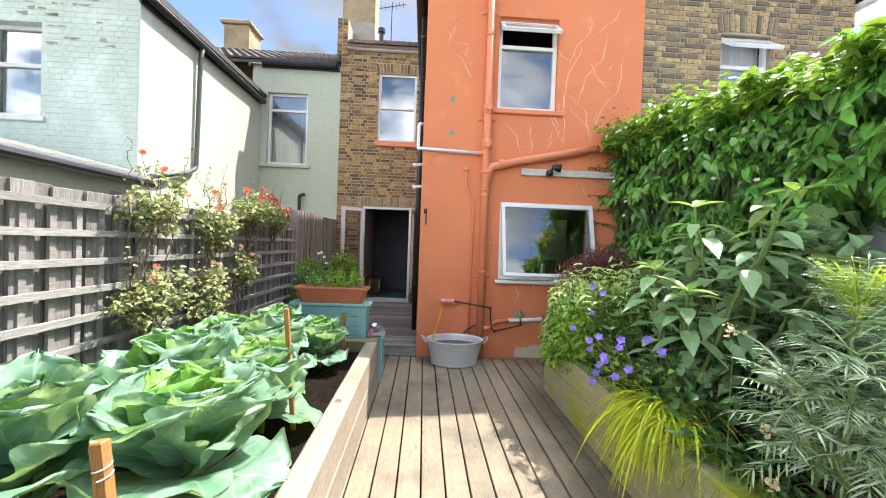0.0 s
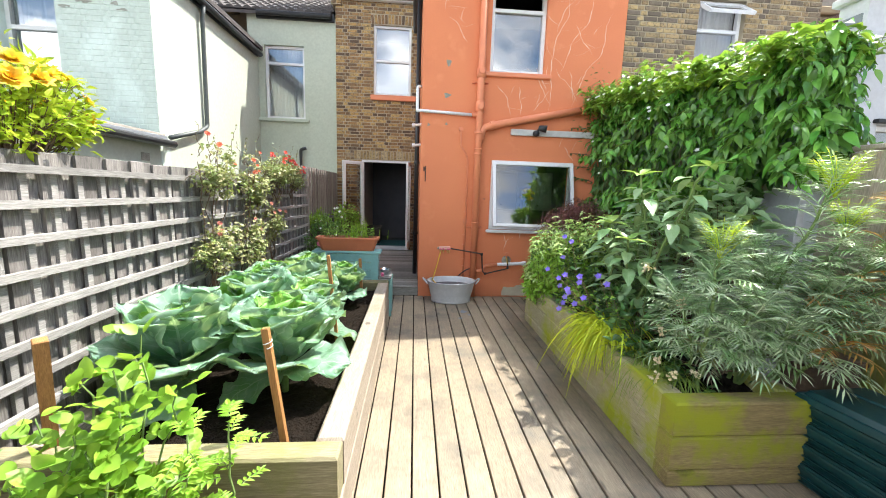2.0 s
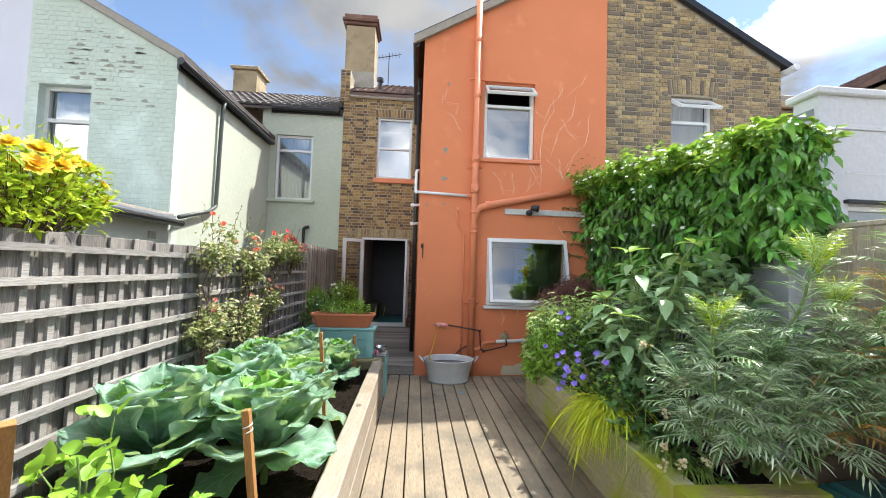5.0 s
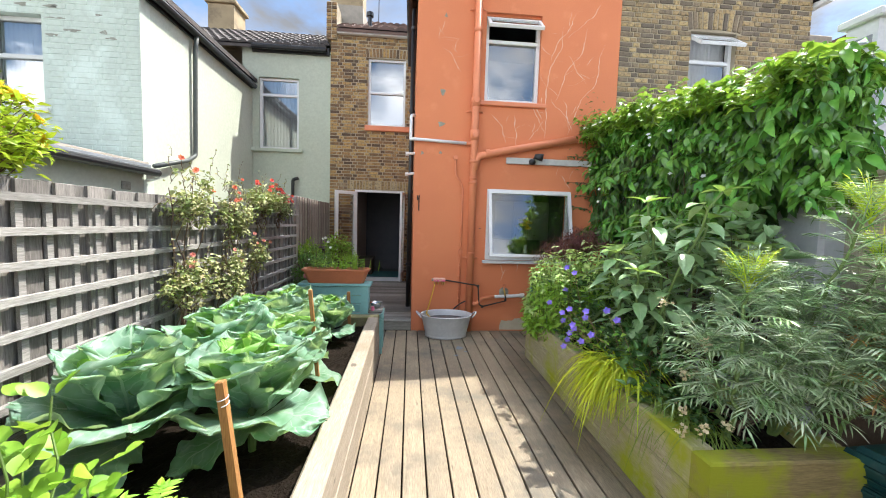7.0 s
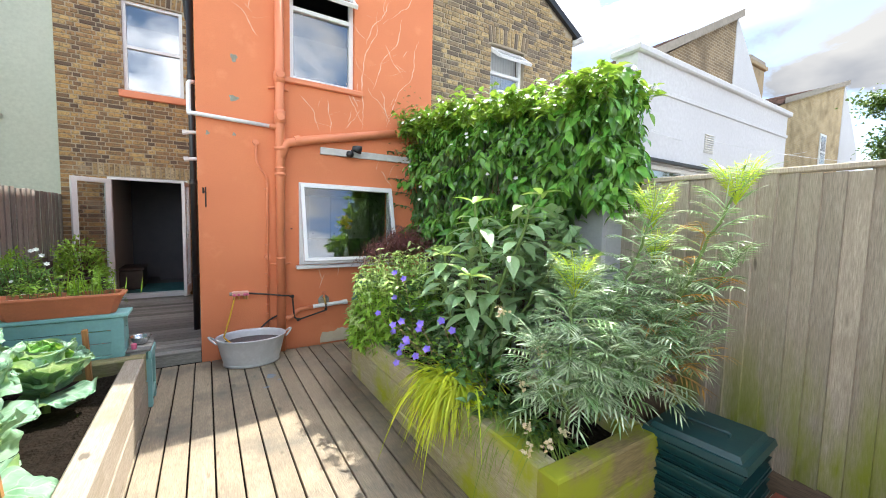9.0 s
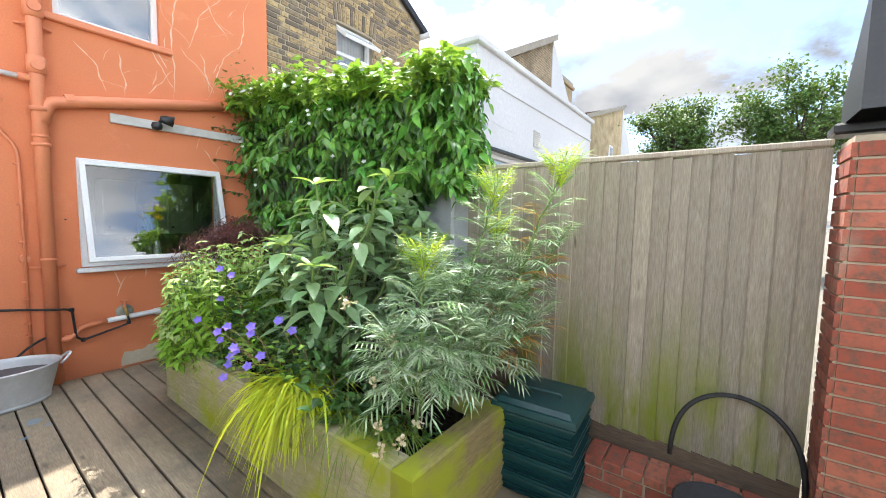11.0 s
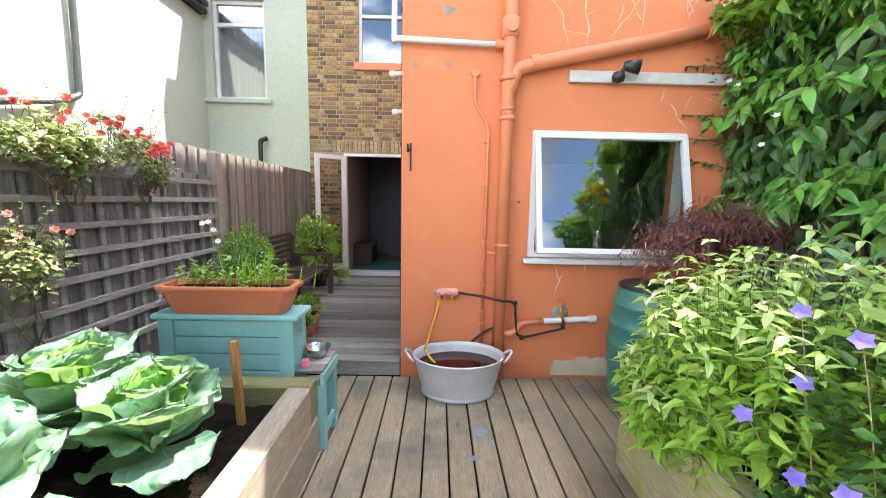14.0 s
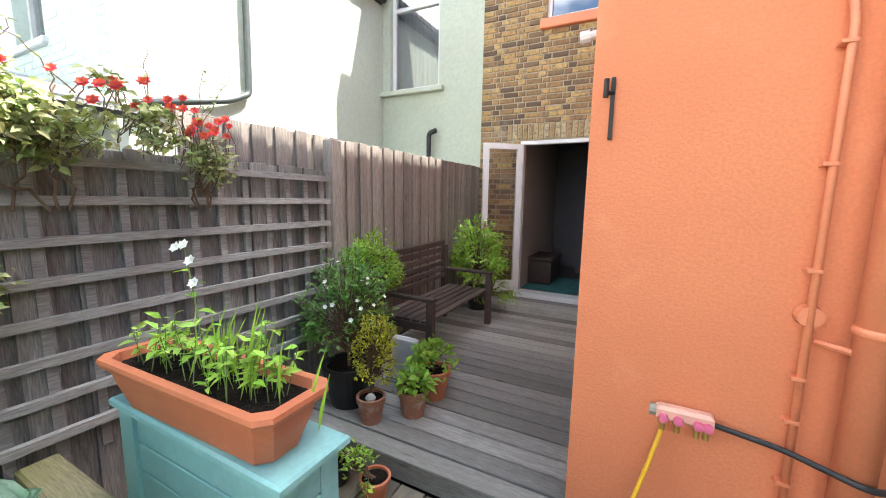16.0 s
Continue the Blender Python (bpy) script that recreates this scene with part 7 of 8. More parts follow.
# feathery shrub
def frond(shape, root, out, length, droop, pairs=11, leaflet=0.11):
    """A feather leaf: a bowed midrib with narrow leaflets on both sides."""
    out = unit(np.array(out, float))
    flat = np.array((out[0], out[1], 0.0))
    t = np.linspace(0, 1, pairs)
    rib = root + out * (length * t)[:, None]
    rib[:, 2] -= droop * length * t ** 2
    d = np.gradient(rib, axis=0)
    side = unit(np.cross(d, (0, 0, 1.0)))
    pos = np.concatenate([rib[2:], rib[2:], rib[-1:]])
    way = np.concatenate([d[2:] / length * 7 + side[2:], d[2:] / length * 7 - side[2:], d[-1:] * 10])
    way = unit(way) + np.array((0, 0, -0.18))
    up = np.tile((0, 0, 1.0), (len(pos), 1)) + rng.normal(0, 0.25, (len(pos), 3))
    shape.blades(*LEAF_LANCE, pos, way, up, leaflet * rng.uniform(0.8, 1.15, len(pos)))
    shape.tube(rib, np.linspace(0.004, 0.002, pairs), 4, False)


def feather_shrub(base, tops, dry=False):
    """Several upright shoots from one foot, each clothed in whorls of fine feather leaves."""
    t = thing("feathery_shrub", "feathery evergreen shrub with narrow grey-green leaflets and lime shoot tips", "shrub", "feathery shrubs")
    main, rust = Shape(), Shape()
    for tx, ty, tz, lime in tops:
        st = Shape()
        p = stems(st, np.array(base) + rng.normal(0, 0.05, 3) * (1, 1, 0), (tx, ty, tz), 0.014, 0.007, 0.06, 16, 6, 0.01)
        part("stem", st, STEM, t)
        first = 5 if tz < 1.3 else 7
        for lev in range(first, 16):
            h = lev / 15
            for i in range(5 if lev < 15 else 9):
                a = lev * 0.9 + i * 2 * math.pi / 5 + rng.normal(0, 0.25)
                o = (math.cos(a), math.sin(a), 0.30 + 1.1 * h ** 3 + rng.normal(0, 0.22))
                target = rust if (dry and 8 <= lev <= 12 and rng.random() < 0.34) else main
                frond(target, p[lev] + rng.normal(0, 0.012, 3), o, (0.29 - 0.10 * h) * rng.uniform(0.7, 1.15), 0.40 * (1 - 0.5 * h), 8, 0.115 - 0.035 * h)
        if lime:
            tip = Shape()
            for i in range(20):
                a = i * 2.4
                frond(tip, p[-1] - np.array((0, 0, 0.02 + 0.004 * i)), (0.55 * math.cos(a), 0.55 * math.sin(a), 0.8 + 0.5 * rng.random()), 0.21 * rng.uniform(0.8, 1.2), 0.12, 9, 0.06)
            part("shoot_tip", tip, MAHONIA_TOP, t, "bright lime shoot tip")
    part("fronds", main, MAHONIA, t)["kind"] = "stuff"
    if dry:
        part("dry_fronds", rust, RUST, t, "rust-coloured dry leaves")["kind"] = "stuff"
    return t


feather_shrub((1.82, 1.58, 0.45), ((1.73, 1.42, 1.46, True), (1.62, 1.56, 1.05, False), (1.95, 1.30, 1.10, False)))
feather_shrub((2.15, 1.62, 0.45), ((2.32, 1.34, 1.86, True), (2.08, 1.45, 1.28, False), (2.28, 1.22, 1.22, False), (2.22, 1.68, 1.42, False), (2.10, 1.24, 1.0, False)))
feather_shrub((2.35, 1.55, 0.45), ((2.58, 1.02, 2.00, True), (2.52, 1.25, 1.42, False), (2.70, 1.30, 1.30, False), (2.62, 1.48, 1.60, True), (2.46, 1.10, 1.08, False), (2.72, 1.06, 1.55, False)), True)


# pale leafy perennial
def perennial(cx, cy, rx, ry, z0, h, count, seed, label):
    t = thing("leafy_perennial", label, "plant")
    tw, lo, hi = Shape(), Shape(), Shape()
    for i in range(count):
        a, q = rng.uniform(0, 2 * np.pi), math.sqrt(rng.random())
        bx, by = cx + rx * q * math.cos(a), cy + ry * q * math.sin(a)
        hh = h * (1 - 0.35 * q * q) * rng.uniform(0.8, 1.06)
        lean = np.array((rx * 0.35 * q * math.cos(a), ry * 0.35 * q * math.sin(a), hh))
        p = stems(tw, (bx, by, z0), np.array((bx, by, z0)) + lean, 0.004, 0.002, 0.0, 14, 4, 0.006)
        for lev in range(3, 14):
            k = 3
            aa = lev * 1.57 + np.arange(k) * 2 * np.pi / k + rng.normal(0, 0.2, k)
            out = np.stack([np.cos(aa), np.sin(aa), rng.uniform(-0.6, 0.5, k)], 1)
            tgt = hi if lev >= 11 else lo
            tgt.blades(*LEAF_HERB, np.repeat(p[lev][None], k, 0), out, np.array((0, 0, 1.0)) + out * 0.7 + rng.normal(0, 0.35, (k, 3)), (0.128 - 0.0042 * lev) * rng.uniform(0.75, 1.2, k))
    part("stem_growth", tw, STEM, t)["kind"] = "stuff"
    part("foliage", lo, LIME_LEAF, t)["kind"] = "stuff"
    part("top_leaves", hi, LIME_TOP, t, "cream-tinged top leaves")["kind"] = "stuff"
    return t


perennial(1.74, 3.62, 0.36, 0.46, 0.45, 1.06, 115, 1, "bushy pale green perennial with cream-tinged tops")
perennial(1.50, 3.85, 0.16, 0.32, 0.38, 0.62, 40, 2, "trailing pale green shoots over the bed edge")


def cranesbill():
    t = thing("cranesbill", "violet cranesbill flowers on thin stems spilling over the bed", "flower")
    lv = Shape()
    stalk = simple("pinkish_stem", (0.40, 0.30, 0.18), (0.46, 0.26, 0.18), 0.6)
    pts = [(1.50, 3.27, 1.28), (1.50, 3.08, 1.25), (1.47, 3.20, 1.06), (1.44, 3.15, 0.76), (1.33, 2.45, 1.02), (1.40, 2.60, 0.93), (1.36, 2.72, 0.80), (1.38, 2.85, 0.72), (1.42, 2.98, 0.62), (1.45, 2.35, 1.05), (1.30, 2.62, 0.86), (1.30, 2.78, 0.62), (1.48, 2.25, 1.0), (1.36, 2.40, 0.84), (1.33, 3.25, 0.92), (1.32, 2.90, 0.90), (1.30, 2.70, 0.98), (1.35, 2.55, 0.74)]
    for q in pts:
        q = np.array(q)
        st = Shape()
        p = stems(st, (1.62 + rng.normal(0, 0.05), q[1] + rng.normal(0, 0.08), 0.5), q, 0.003, 0.0018, 0.06, 7, 4)
        part("stem", st, stalk, t)
        s = Shape()
        bloom(s, q, 0.034, 5, 0.25, (-0.6, -0.6, 0.6))
        part("flower", s, PETAL_VIOLET, t)
        k = 6
        lv.blades(*LEAF_WIDE, p[2:5].repeat(2, 0) + rng.normal(0, 0.03, (k, 3)), units(k, -0.2, 0.4), unit(np.array((0, 0, 1.0)) + rng.normal(0, 0.3, (k, 3))), rng.uniform(0.03, 0.06, k))
    n = 260
    pos = np.stack([rng.uniform(1.40, 1.72, n), rng.uniform(2.2, 3.3, n), rng.uniform(0.52, 0.80, n)], 1)
    lv.blades(*LEAF_TINY, pos, units(n, -0.3, 0.6), unit(np.array((-0.2, 0, 1.0)) + rng.normal(0, 0.4, (n, 3))), rng.uniform(0.03, 0.07, n))
    part("foliage", lv, LIME_LEAF, t)["kind"] = "stuff"


cranesbill()


def grass_tuft(name, label, centre, count, length, material, out_way, spread, width=0.012, lift=0.6):
    """Arching blades from one crown."""
    t = thing(name, label, "grass")
    s = Shape()
    for _ in range(count):
        a = rng.normal(math.atan2(out_way[1], out_way[0]), spread)
        ln = length * rng.uniform(0.6, 1.1)
        p0 = np.array(centre) + rng.normal(0, 0.05, 3) * (1, 1.8, 0.2)
        tt = np.linspace(0, 1, 8)
        d = np.array((math.cos(a), math.sin(a), 0.0))
        reach = rng.uniform(0.45, 0.95)
        pts = p0 + d * (ln * reach * tt)[:, None]
        pts[:, 2] += ln * (lift * rng.uniform(0.6, 1.2) * tt - (lift + 0.40) * rng.uniform(0.75, 1.15) * tt ** 2)
        side = np.array((-d[1], d[0], 0.0)) * width * 0.5
        w = np.sin(np.pi * np.clip(tt * 0.85 + 0.12, 0, 1))[:, None]
        v = np.concatenate([pts - side * w, pts + side * w])
        uv = np.concatenate([np.stack([np.zeros(8), tt], 1), np.stack([np.ones(8), tt], 1)])
        s.add(v, [(i, i + 1, i + 9, i + 8) for i in range(7)], uv)
    part("blades", s, material, t)["kind"] = "stuff"
    return t


grass_tuft("golden_grass", "golden striped grass arching over the mossy sleepers", (1.52, 2.28, 0.60), 560, 0.50, GRASS_GOLD, (-0.9, -0.5), 1.1, 0.013, 0.85)
grass_tuft("green_grass", "thin green grass clump at the bed corner", (1.62, 1.62, 0.52), 170, 0.34, GRASS_GREEN, (-0.6, -0.8), 1.2, 0.007, 0.9)
grass_tuft("green_grass", "thin green grass clump among the shrubs", (1.60, 1.85, 0.52), 120, 0.42, GRASS_GREEN, (-0.9, -0.3), 1.2, 0.007, 1.0)

blob_shrub("ground_cover", "deep green leafy ground cover in the bed", "plant", (1.80, 2.45, 0.62), (0.34, 0.55, 0.32), 900, 0.075, DEEP_AND_GAP_LEAF, trunk=(1.85, 2.45, 0.45))
blob_shrub("ground_cover", "deep green leafy ground cover below the perennial", "plant", (1.85, 3.2, 0.80), (0.40, 0.45, 0.42), 1100, 0.085, DEEP_AND_GAP_LEAF, trunk=(1.9, 3.2, 0.45))
blob_shrub("ground_cover", "dark shrub filling the strip by the wall", "plant", (2.62, 3.2, 1.0), (0.34, 1.2, 0.75), 1500, 0.11, BIG_LEAF, LEAF_WIDE, trunk=(2.65, 3.2, 0.12), hang=0.4)
blob_shrub("ground_cover", "dark leaves at the end of the climber", "plant", (2.55, 2.25, 1.15), (0.26, 0.40, 0.62), 520, 0.14, BIG_LEAF, LEAF_WIDE, trunk=(2.6, 2.3, 0.12), hang=0.5)
blob_shrub("ground_cover", "low green leaves at the foot of the feathery shrubs", "plant", (1.95, 1.62, 0.54), (0.32, 0.25, 0.14), 300, 0.06, DEEP_AND_GAP_LEAF, trunk=(1.95, 1.62, 0.45))
blob_shrub("ground_cover", "round glossy leaves by the golden grass", "plant", (1.58, 1.98, 0.66), (0.12, 0.16, 0.20), 160, 0.09, DEEP_AND_GAP_LEAF, LEAF_WIDE, trunk=(1.6, 1.98, 0.48))

cf = thing("dried_flowers", "faded cream flower heads on thin stalks", "flower")
tw = Shape()
for q in ((1.46, 1.70, 1.26), (1.60, 1.52, 1.06), (1.52, 1.58, 0.86), (1.42, 1.42, 0.72), (1.37, 1.38, 0.62), (1.44, 1.30, 0.68), (1.62, 1.36, 0.66)):
    q = np.array(q)
    stems(tw, (q[0] + 0.08, q[1] + 0.1, 0.47), q, 0.003, 0.002, 0.02, 7, 4)
    s = Shape()
    for _ in range(16):
        bloom(s, q + rng.normal(0, 0.016, 3), 0.013, 5, 0.4)
    part("flower_head", s, PETAL_CREAM, cf)
part("stalks", tw, STEM, cf)


# burgundy maple
def maple():
    t = thing("maple", "burgundy cut-leaf maple spreading beside the window", "tree")
    tw = Shape()
    root = np.array((2.45, 4.75, 0.12))
    stems(tw, root, (2.40, 4.80, 1.20), 0.022, 0.014, 0, 8, 7, 0.01)
    pos, way = [], []
    for k in range(70):
        e = np.array((rng.uniform(1.70, 2.75), rng.uniform(4.45, 5.25), 0))
        e[2] = 1.62 - 0.42 * ((e[0] - 2.4) / 0.75) ** 2 - 0.25 * abs(e[1] - 4.85) + rng.normal(0, 0.05)
        p = stems(tw, (2.40, 4.80, 1.15 + rng.uniform(-0.1, 0.1)), e, 0.006, 0.002, 0.10, 8, 5, 0.01)
        for q in p[3:]:
            for _ in range(9):
                pos.append(q + rng.normal(0, 0.035, 3))
                way.append(np.array((rng.normal(-0.3, 0.6), rng.normal(-0.2, 0.6), -0.5)))
    part("branch_growth", tw, STEM_BROWN, t)["kind"] = "stuff"
    pos, way = np.array(pos), np.array(way)
    part("foliage", Shape().blades(*LEAF_NARROW, pos, way, unit(np.array((0, 0, 1.0)) + rng.normal(0, 0.5, pos.shape)), rng.uniform(0.05, 0.085, len(pos))), MAPLE_RED, t)["kind"] = "stuff"
    n = 140
    pos = np.array((1.95, 4.55, 1.22)) + rng.normal(0, 1, (n, 3)) * (0.16, 0.12, 0.07)
    part("pink_tips", Shape().blades(*LEAF_NARROW, pos, units(n, -0.6, 0.3), np.tile((0, 0, 1.0), (n, 1)), rng.uniform(0.05, 0.09, n)), PETAL_PINK, t, "pink-tipped leaves")["kind"] = "stuff"


maple()


# roses on the trellis
def climbing_rose(label, cy, cz, ry, rz, clumps, petal, nf, root_z, depth=0.11):
    """Thin canes tied to the trellis, with loose clumps of small leaves and single blooms."""
    t = thing("climbing_rose", label, "rose", "roses on the trellis")
    for _ in range(4):
        s = Shape()
        stems(s, (-1.92, cy + rng.normal(0, ry * 0.25), root_z), (-1.86, cy + rng.normal(0, ry * 0.5), cz + rz * rng.uniform(0.2, 0.8)), 0.006, 0.003, 0.03, 10, 5, 0.02)
        part("cane", s, STEM_BROWN, t)
    tw, pos, way = Shape(), [], []
    made = 0
    while made < clumps:
        d = rng.uniform(-1, 1, 3)
        if (d ** 2).sum() > 1 or noise.noise(Vector((d[1] * ry * 6 + cy, d[2] * rz * 6 + cz, 1.0))) < -0.12:
            continue
        made += 1
        q = np.array((-1.84, cy, cz)) + d * (depth, ry, rz)
        stems(tw, q + np.array((-0.06, rng.normal(0, 0.05), -0.07)), q, 0.0025, 0.0015, 0.01, 4, 4)
        m = int(rng.integers(8, 17))
        pos.append(q + rng.normal(0, 0.028, (m, 3)))
        way.append(units(m, -0.7, 0.6) + np.array((0.3, 0, 0)))
    pos, way = np.concatenate(pos), np.concatenate(way)
    part("twig_growth", tw, STEM_BROWN, t)["kind"] = "stuff"
    part("foliage", Shape().blades(*LEAF_WIDE, pos, way, unit(np.array((0.4, 0, 1.0)) + rng.normal(0, 0.45, pos.shape)), rng.uniform(0.026, 0.052, len(pos))), ROSE_LEAF, t)["kind"] = "stuff"
    for k in range(3):
        s = Shape()
        b0 = np.array((-1.86, cy + rng.uniform(-0.8, 0.8) * ry, cz + rz * 0.5))
        e = b0 + np.array((rng.normal(0.03, 0.05), rng.normal(0, 0.10), rng.uniform(0.18, 0.36)))
        p = stems(s, b0, e, 0.003, 0.0015, 0.0, 9, 4, 0.008)
        part("shoot", s, STEM_BROWN, t)
        s = Shape().blades(*LEAF_WIDE, p[2:], units(7, -0.4, 0.6), unit(np.array((0.4, 0, 1.0)) + rng.normal(0, 0.4, (7, 3))), rng.uniform(0.018, 0.034, 7))
        part("shoot_leaf", s, ROSE_LEAF, t)["kind"] = "stuff"
    for k in range(nf):
        e = np.array((-1.82 + rng.uniform(-0.05, 0.10), cy + rng.uniform(-1, 1) * ry, cz + rz * rng.uniform(0.2, 1.05) + 0.10 * rng.random() ** 3))
        s = Shape()
        stems(s, e - np.array((0.02, rng.normal(0, 0.05), 0.16)), e, 0.003, 0.002, 0.02, 6, 4, 0.006)
        part("shoot", s, STEM_BROWN, t)
        s = Shape()
        bloom(s, e, (0.027 if petal is PETAL_RED else 0.023) * rng.uniform(0.8, 1.25), 7, 0.35, (0.6, -0.6, 0.5), 2)
        part("flower", s, petal, t)


climbing_rose("pink-red climbing rose at the fence top", 2.74, 1.84, 0.34, 0.22, 58, PETAL_CORAL, 5, 0.45)
climbing_rose("leggy climbing rose with coral flowers at the fence top", 3.50, 1.78, 0.34, 0.30, 70, PETAL_CORAL, 6, 0.45)
climbing_rose("pale rose foliage on the lower trellis", 2.70, 1.16, 0.34, 0.26, 66, PETAL_PINK, 3, 0.45)
climbing_rose("airy rose foliage behind the cabbages", 3.38, 1.14, 0.28, 0.30, 58, PETAL_PINK, 2, 0.45)
climbing_rose("low rose sprays against the trellis", 4.02, 1.28, 0.15, 0.19, 34, PETAL_PINK, 4, 0.45)
climbing_rose("bright red rose spilling over the fence top", 4.36, 1.93, 0.50, 0.17, 170, PETAL_RED, 20, 1.55, 0.15)
climbing_rose("cluster of bright red roses at the trellis end", 4.95, 1.83, 0.12, 0.13, 30, PETAL_RED, 14, 1.55, 0.09)
blob_shrub("yellow_rose", "yellow-orange roses overtopping the fence", "rose", (-2.14, 1.32, 2.10), (0.20, 0.48, 0.22), 3200, 0.055, YELLOW_GREEN, LEAF, (PETAL_YELLOW, 26, 0.075, 8, 4), trunk=(-2.14, 1.3, 1.2))


# peas, tomatoes and seedlings before the bed
def pea(x, y, z, h, seed):
    t = thing("pea_plant", "bright green pea plant with rounded leaves", "plant", "pea plants")
    tw, lv = Shape(), Shape()
    p = stems(tw, (x, y, z), (x + rng.normal(0, 0.08), y + rng.normal(0, 0.06), z + h), 0.006, 0.003, 0, 10, 5, 0.012)
    for q in p[1:]:
        for s_ in (-1, 1):
            a = rng.uniform(0, 6.28)
            o = np.array((math.cos(a), math.sin(a), 0.15))
            for d in (0.0, 0.03, 0.06):
                lv.blades(*LEAF_ROUND, [q + o * (0.015 + d)], [o + np.array((0, 0, 0.35)) + rng.normal(0, 0.4, 3)], [unit(np.array((-0.1, -0.5, 0.8)) + rng.normal(0, 0.45, 3))], rng.uniform(0.04, 0.08))
    part("stem", tw, STEM, t)
    part("foliage", lv, PEA_LEAF, t, smooth=True)["kind"] = "stuff"


for k, (x, y, h) in enumerate(((-1.22, 0.60, 0.74), (-1.30, 0.52, 0.55), (-1.38, 0.60, 0.42), (-1.20, 0.45, 0.46), (-1.42, 0.45, 0.38), (-1.12, 0.55, 0.34), (-1.30, 0.38, 0.34), (-1.25, 0.66, 0.5), (-1.18, 0.66, 0.80), (-1.26, 0.60, 0.68), (-1.16, 0.60, 0.58), (-1.34, 0.66, 0.52), (-1.22, 0.70, 0.62))):
    pea(x, y, 0.34, h, k)


def tomato(x, y, z, h):
    t = thing("tomato_seedling", "young tomato plant with toothed feather leaves", "plant", "tomato seedlings")
    tw, lv = Shape(), Shape()
    p = stems(tw, (x, y, z), (x + rng.normal(0, 0.05), y + rng.normal(0, 0.05), z + h), 0.007, 0.003, 0, 9, 5, 0.01)
    for q in p[2:]:
        for _ in range(2):
            a = rng.uniform(0, 6.28)
            root, o = q, unit(np.array((math.cos(a), math.sin(a), 0.35)))
            tt = np.linspace(0.25, 1, 5)
            rib = root + o * (0.13 * tt)[:, None] - np.array((0, 0, 0.04)) * (tt ** 2)[:, None]
            sd = unit(np.cross(o, (0, 0, 1.0)))
            lv.blades(*LEAF, np.concatenate([rib, rib, rib[-1:]]), np.concatenate([np.tile(o * 0.6 + sd, (5, 1)), np.tile(o * 0.6 - sd, (5, 1)), [o]]), np.tile((0, 0, 1.0), (11, 1)), rng.uniform(0.03, 0.05, 11))
            tw.tube(rib, 0.002, 4, False)
    part("stem", tw, STEM, t)
    part("foliage", lv, PEA_LEAF, t)["kind"] = "stuff"


tomato(-0.95, 0.60, 0.28, 0.52)
tomato(-0.82, 0.58, 0.28, 0.56)
tomato(-1.0, 0.5, 0.28, 0.34)
blob_shrub("seedlings", "leafy green seedlings in a pot", "plant", (-1.72, 0.50, 0.52), (0.20, 0.18, 0.22), 260, 0.06, DEEP_AND_GAP_LEAF, trunk=(-1.72, 0.5, 0.3))

# pot plants on the upper deck
blob_shrub("flowering_shrub", "dark leafy shrub with small white flowers", "shrub", (-1.66, 5.74, 0.80), (0.30, 0.26, 0.40), 2200, 0.042, SHRUB_GREEN, LEAF, (PETAL_WHITE, 26, 0.018, 5, 1), trunk=(-1.62, 5.72, 0.42))
blob_shrub("clipped_shrub", "round light green clipped shrub", "shrub", (-1.88, 6.28, 1.02), (0.25, 0.24, 0.24), 1700, 0.05, PEA_LEAF, LEAF, trunk=(-1.88, 6.28, 0.48))
blob_shrub("golden_shrub", "small golden evergreen in a pot", "shrub", (-1.31, 5.62, 0.62), (0.135, 0.13, 0.27), 1500, 0.027, YELLOW_LEAF, LEAF_TINY, trunk=(-1.33, 5.60, 0.31))
blob_shrub("herb", "bright green leafy herb in a terracotta pot", "plant", (-1.13, 5.80, 0.40), (0.10, 0.10, 0.09), 170, 0.055, PEA_LEAF, LEAF_WIDE, trunk=(-1.13, 5.80, 0.30))
blob_shrub("herb", "green leafy herb with dry stalks", "plant", (-1.13, 6.08, 0.45), (0.14, 0.14, 0.10), 320, 0.05, PEA_LEAF, LEAF_WIDE, trunk=(-1.13, 6.08, 0.34))
blob_shrub("potted_shrub", "broad green shrub by the open door", "shrub", (-1.72, 8.35, 0.86), (0.32, 0.34, 0.42), 1700, 0.075, LIME_LEAF, LEAF, trunk=(-1.72, 8.35, 0.42), hang=0.3)
blob_shrub("fern", "drooping green fern at the foot of the shrub", "plant", (-1.45, 8.30, 0.42), (0.24, 0.24, 0.22), 600, 0.07, PEA_LEAF, LEAF_NARROW, trunk=(-1.6, 8.3, 0.3), hang=0.7)
blob_shrub("trailing_plant", "small-leaved trailing plant by the step", "plant", (-1.15, 5.20, 0.16), (0.20, 0.12, 0.10), 260, 0.035, LIME_LEAF, LEAF_TINY, trunk=(-1.02, 5.24, 0.10))

# seedlings in the trough
sd = thing("trough_seedlings", "mixed yellow-green seedlings and a white flower in the trough", "plant")
lv = Shape()
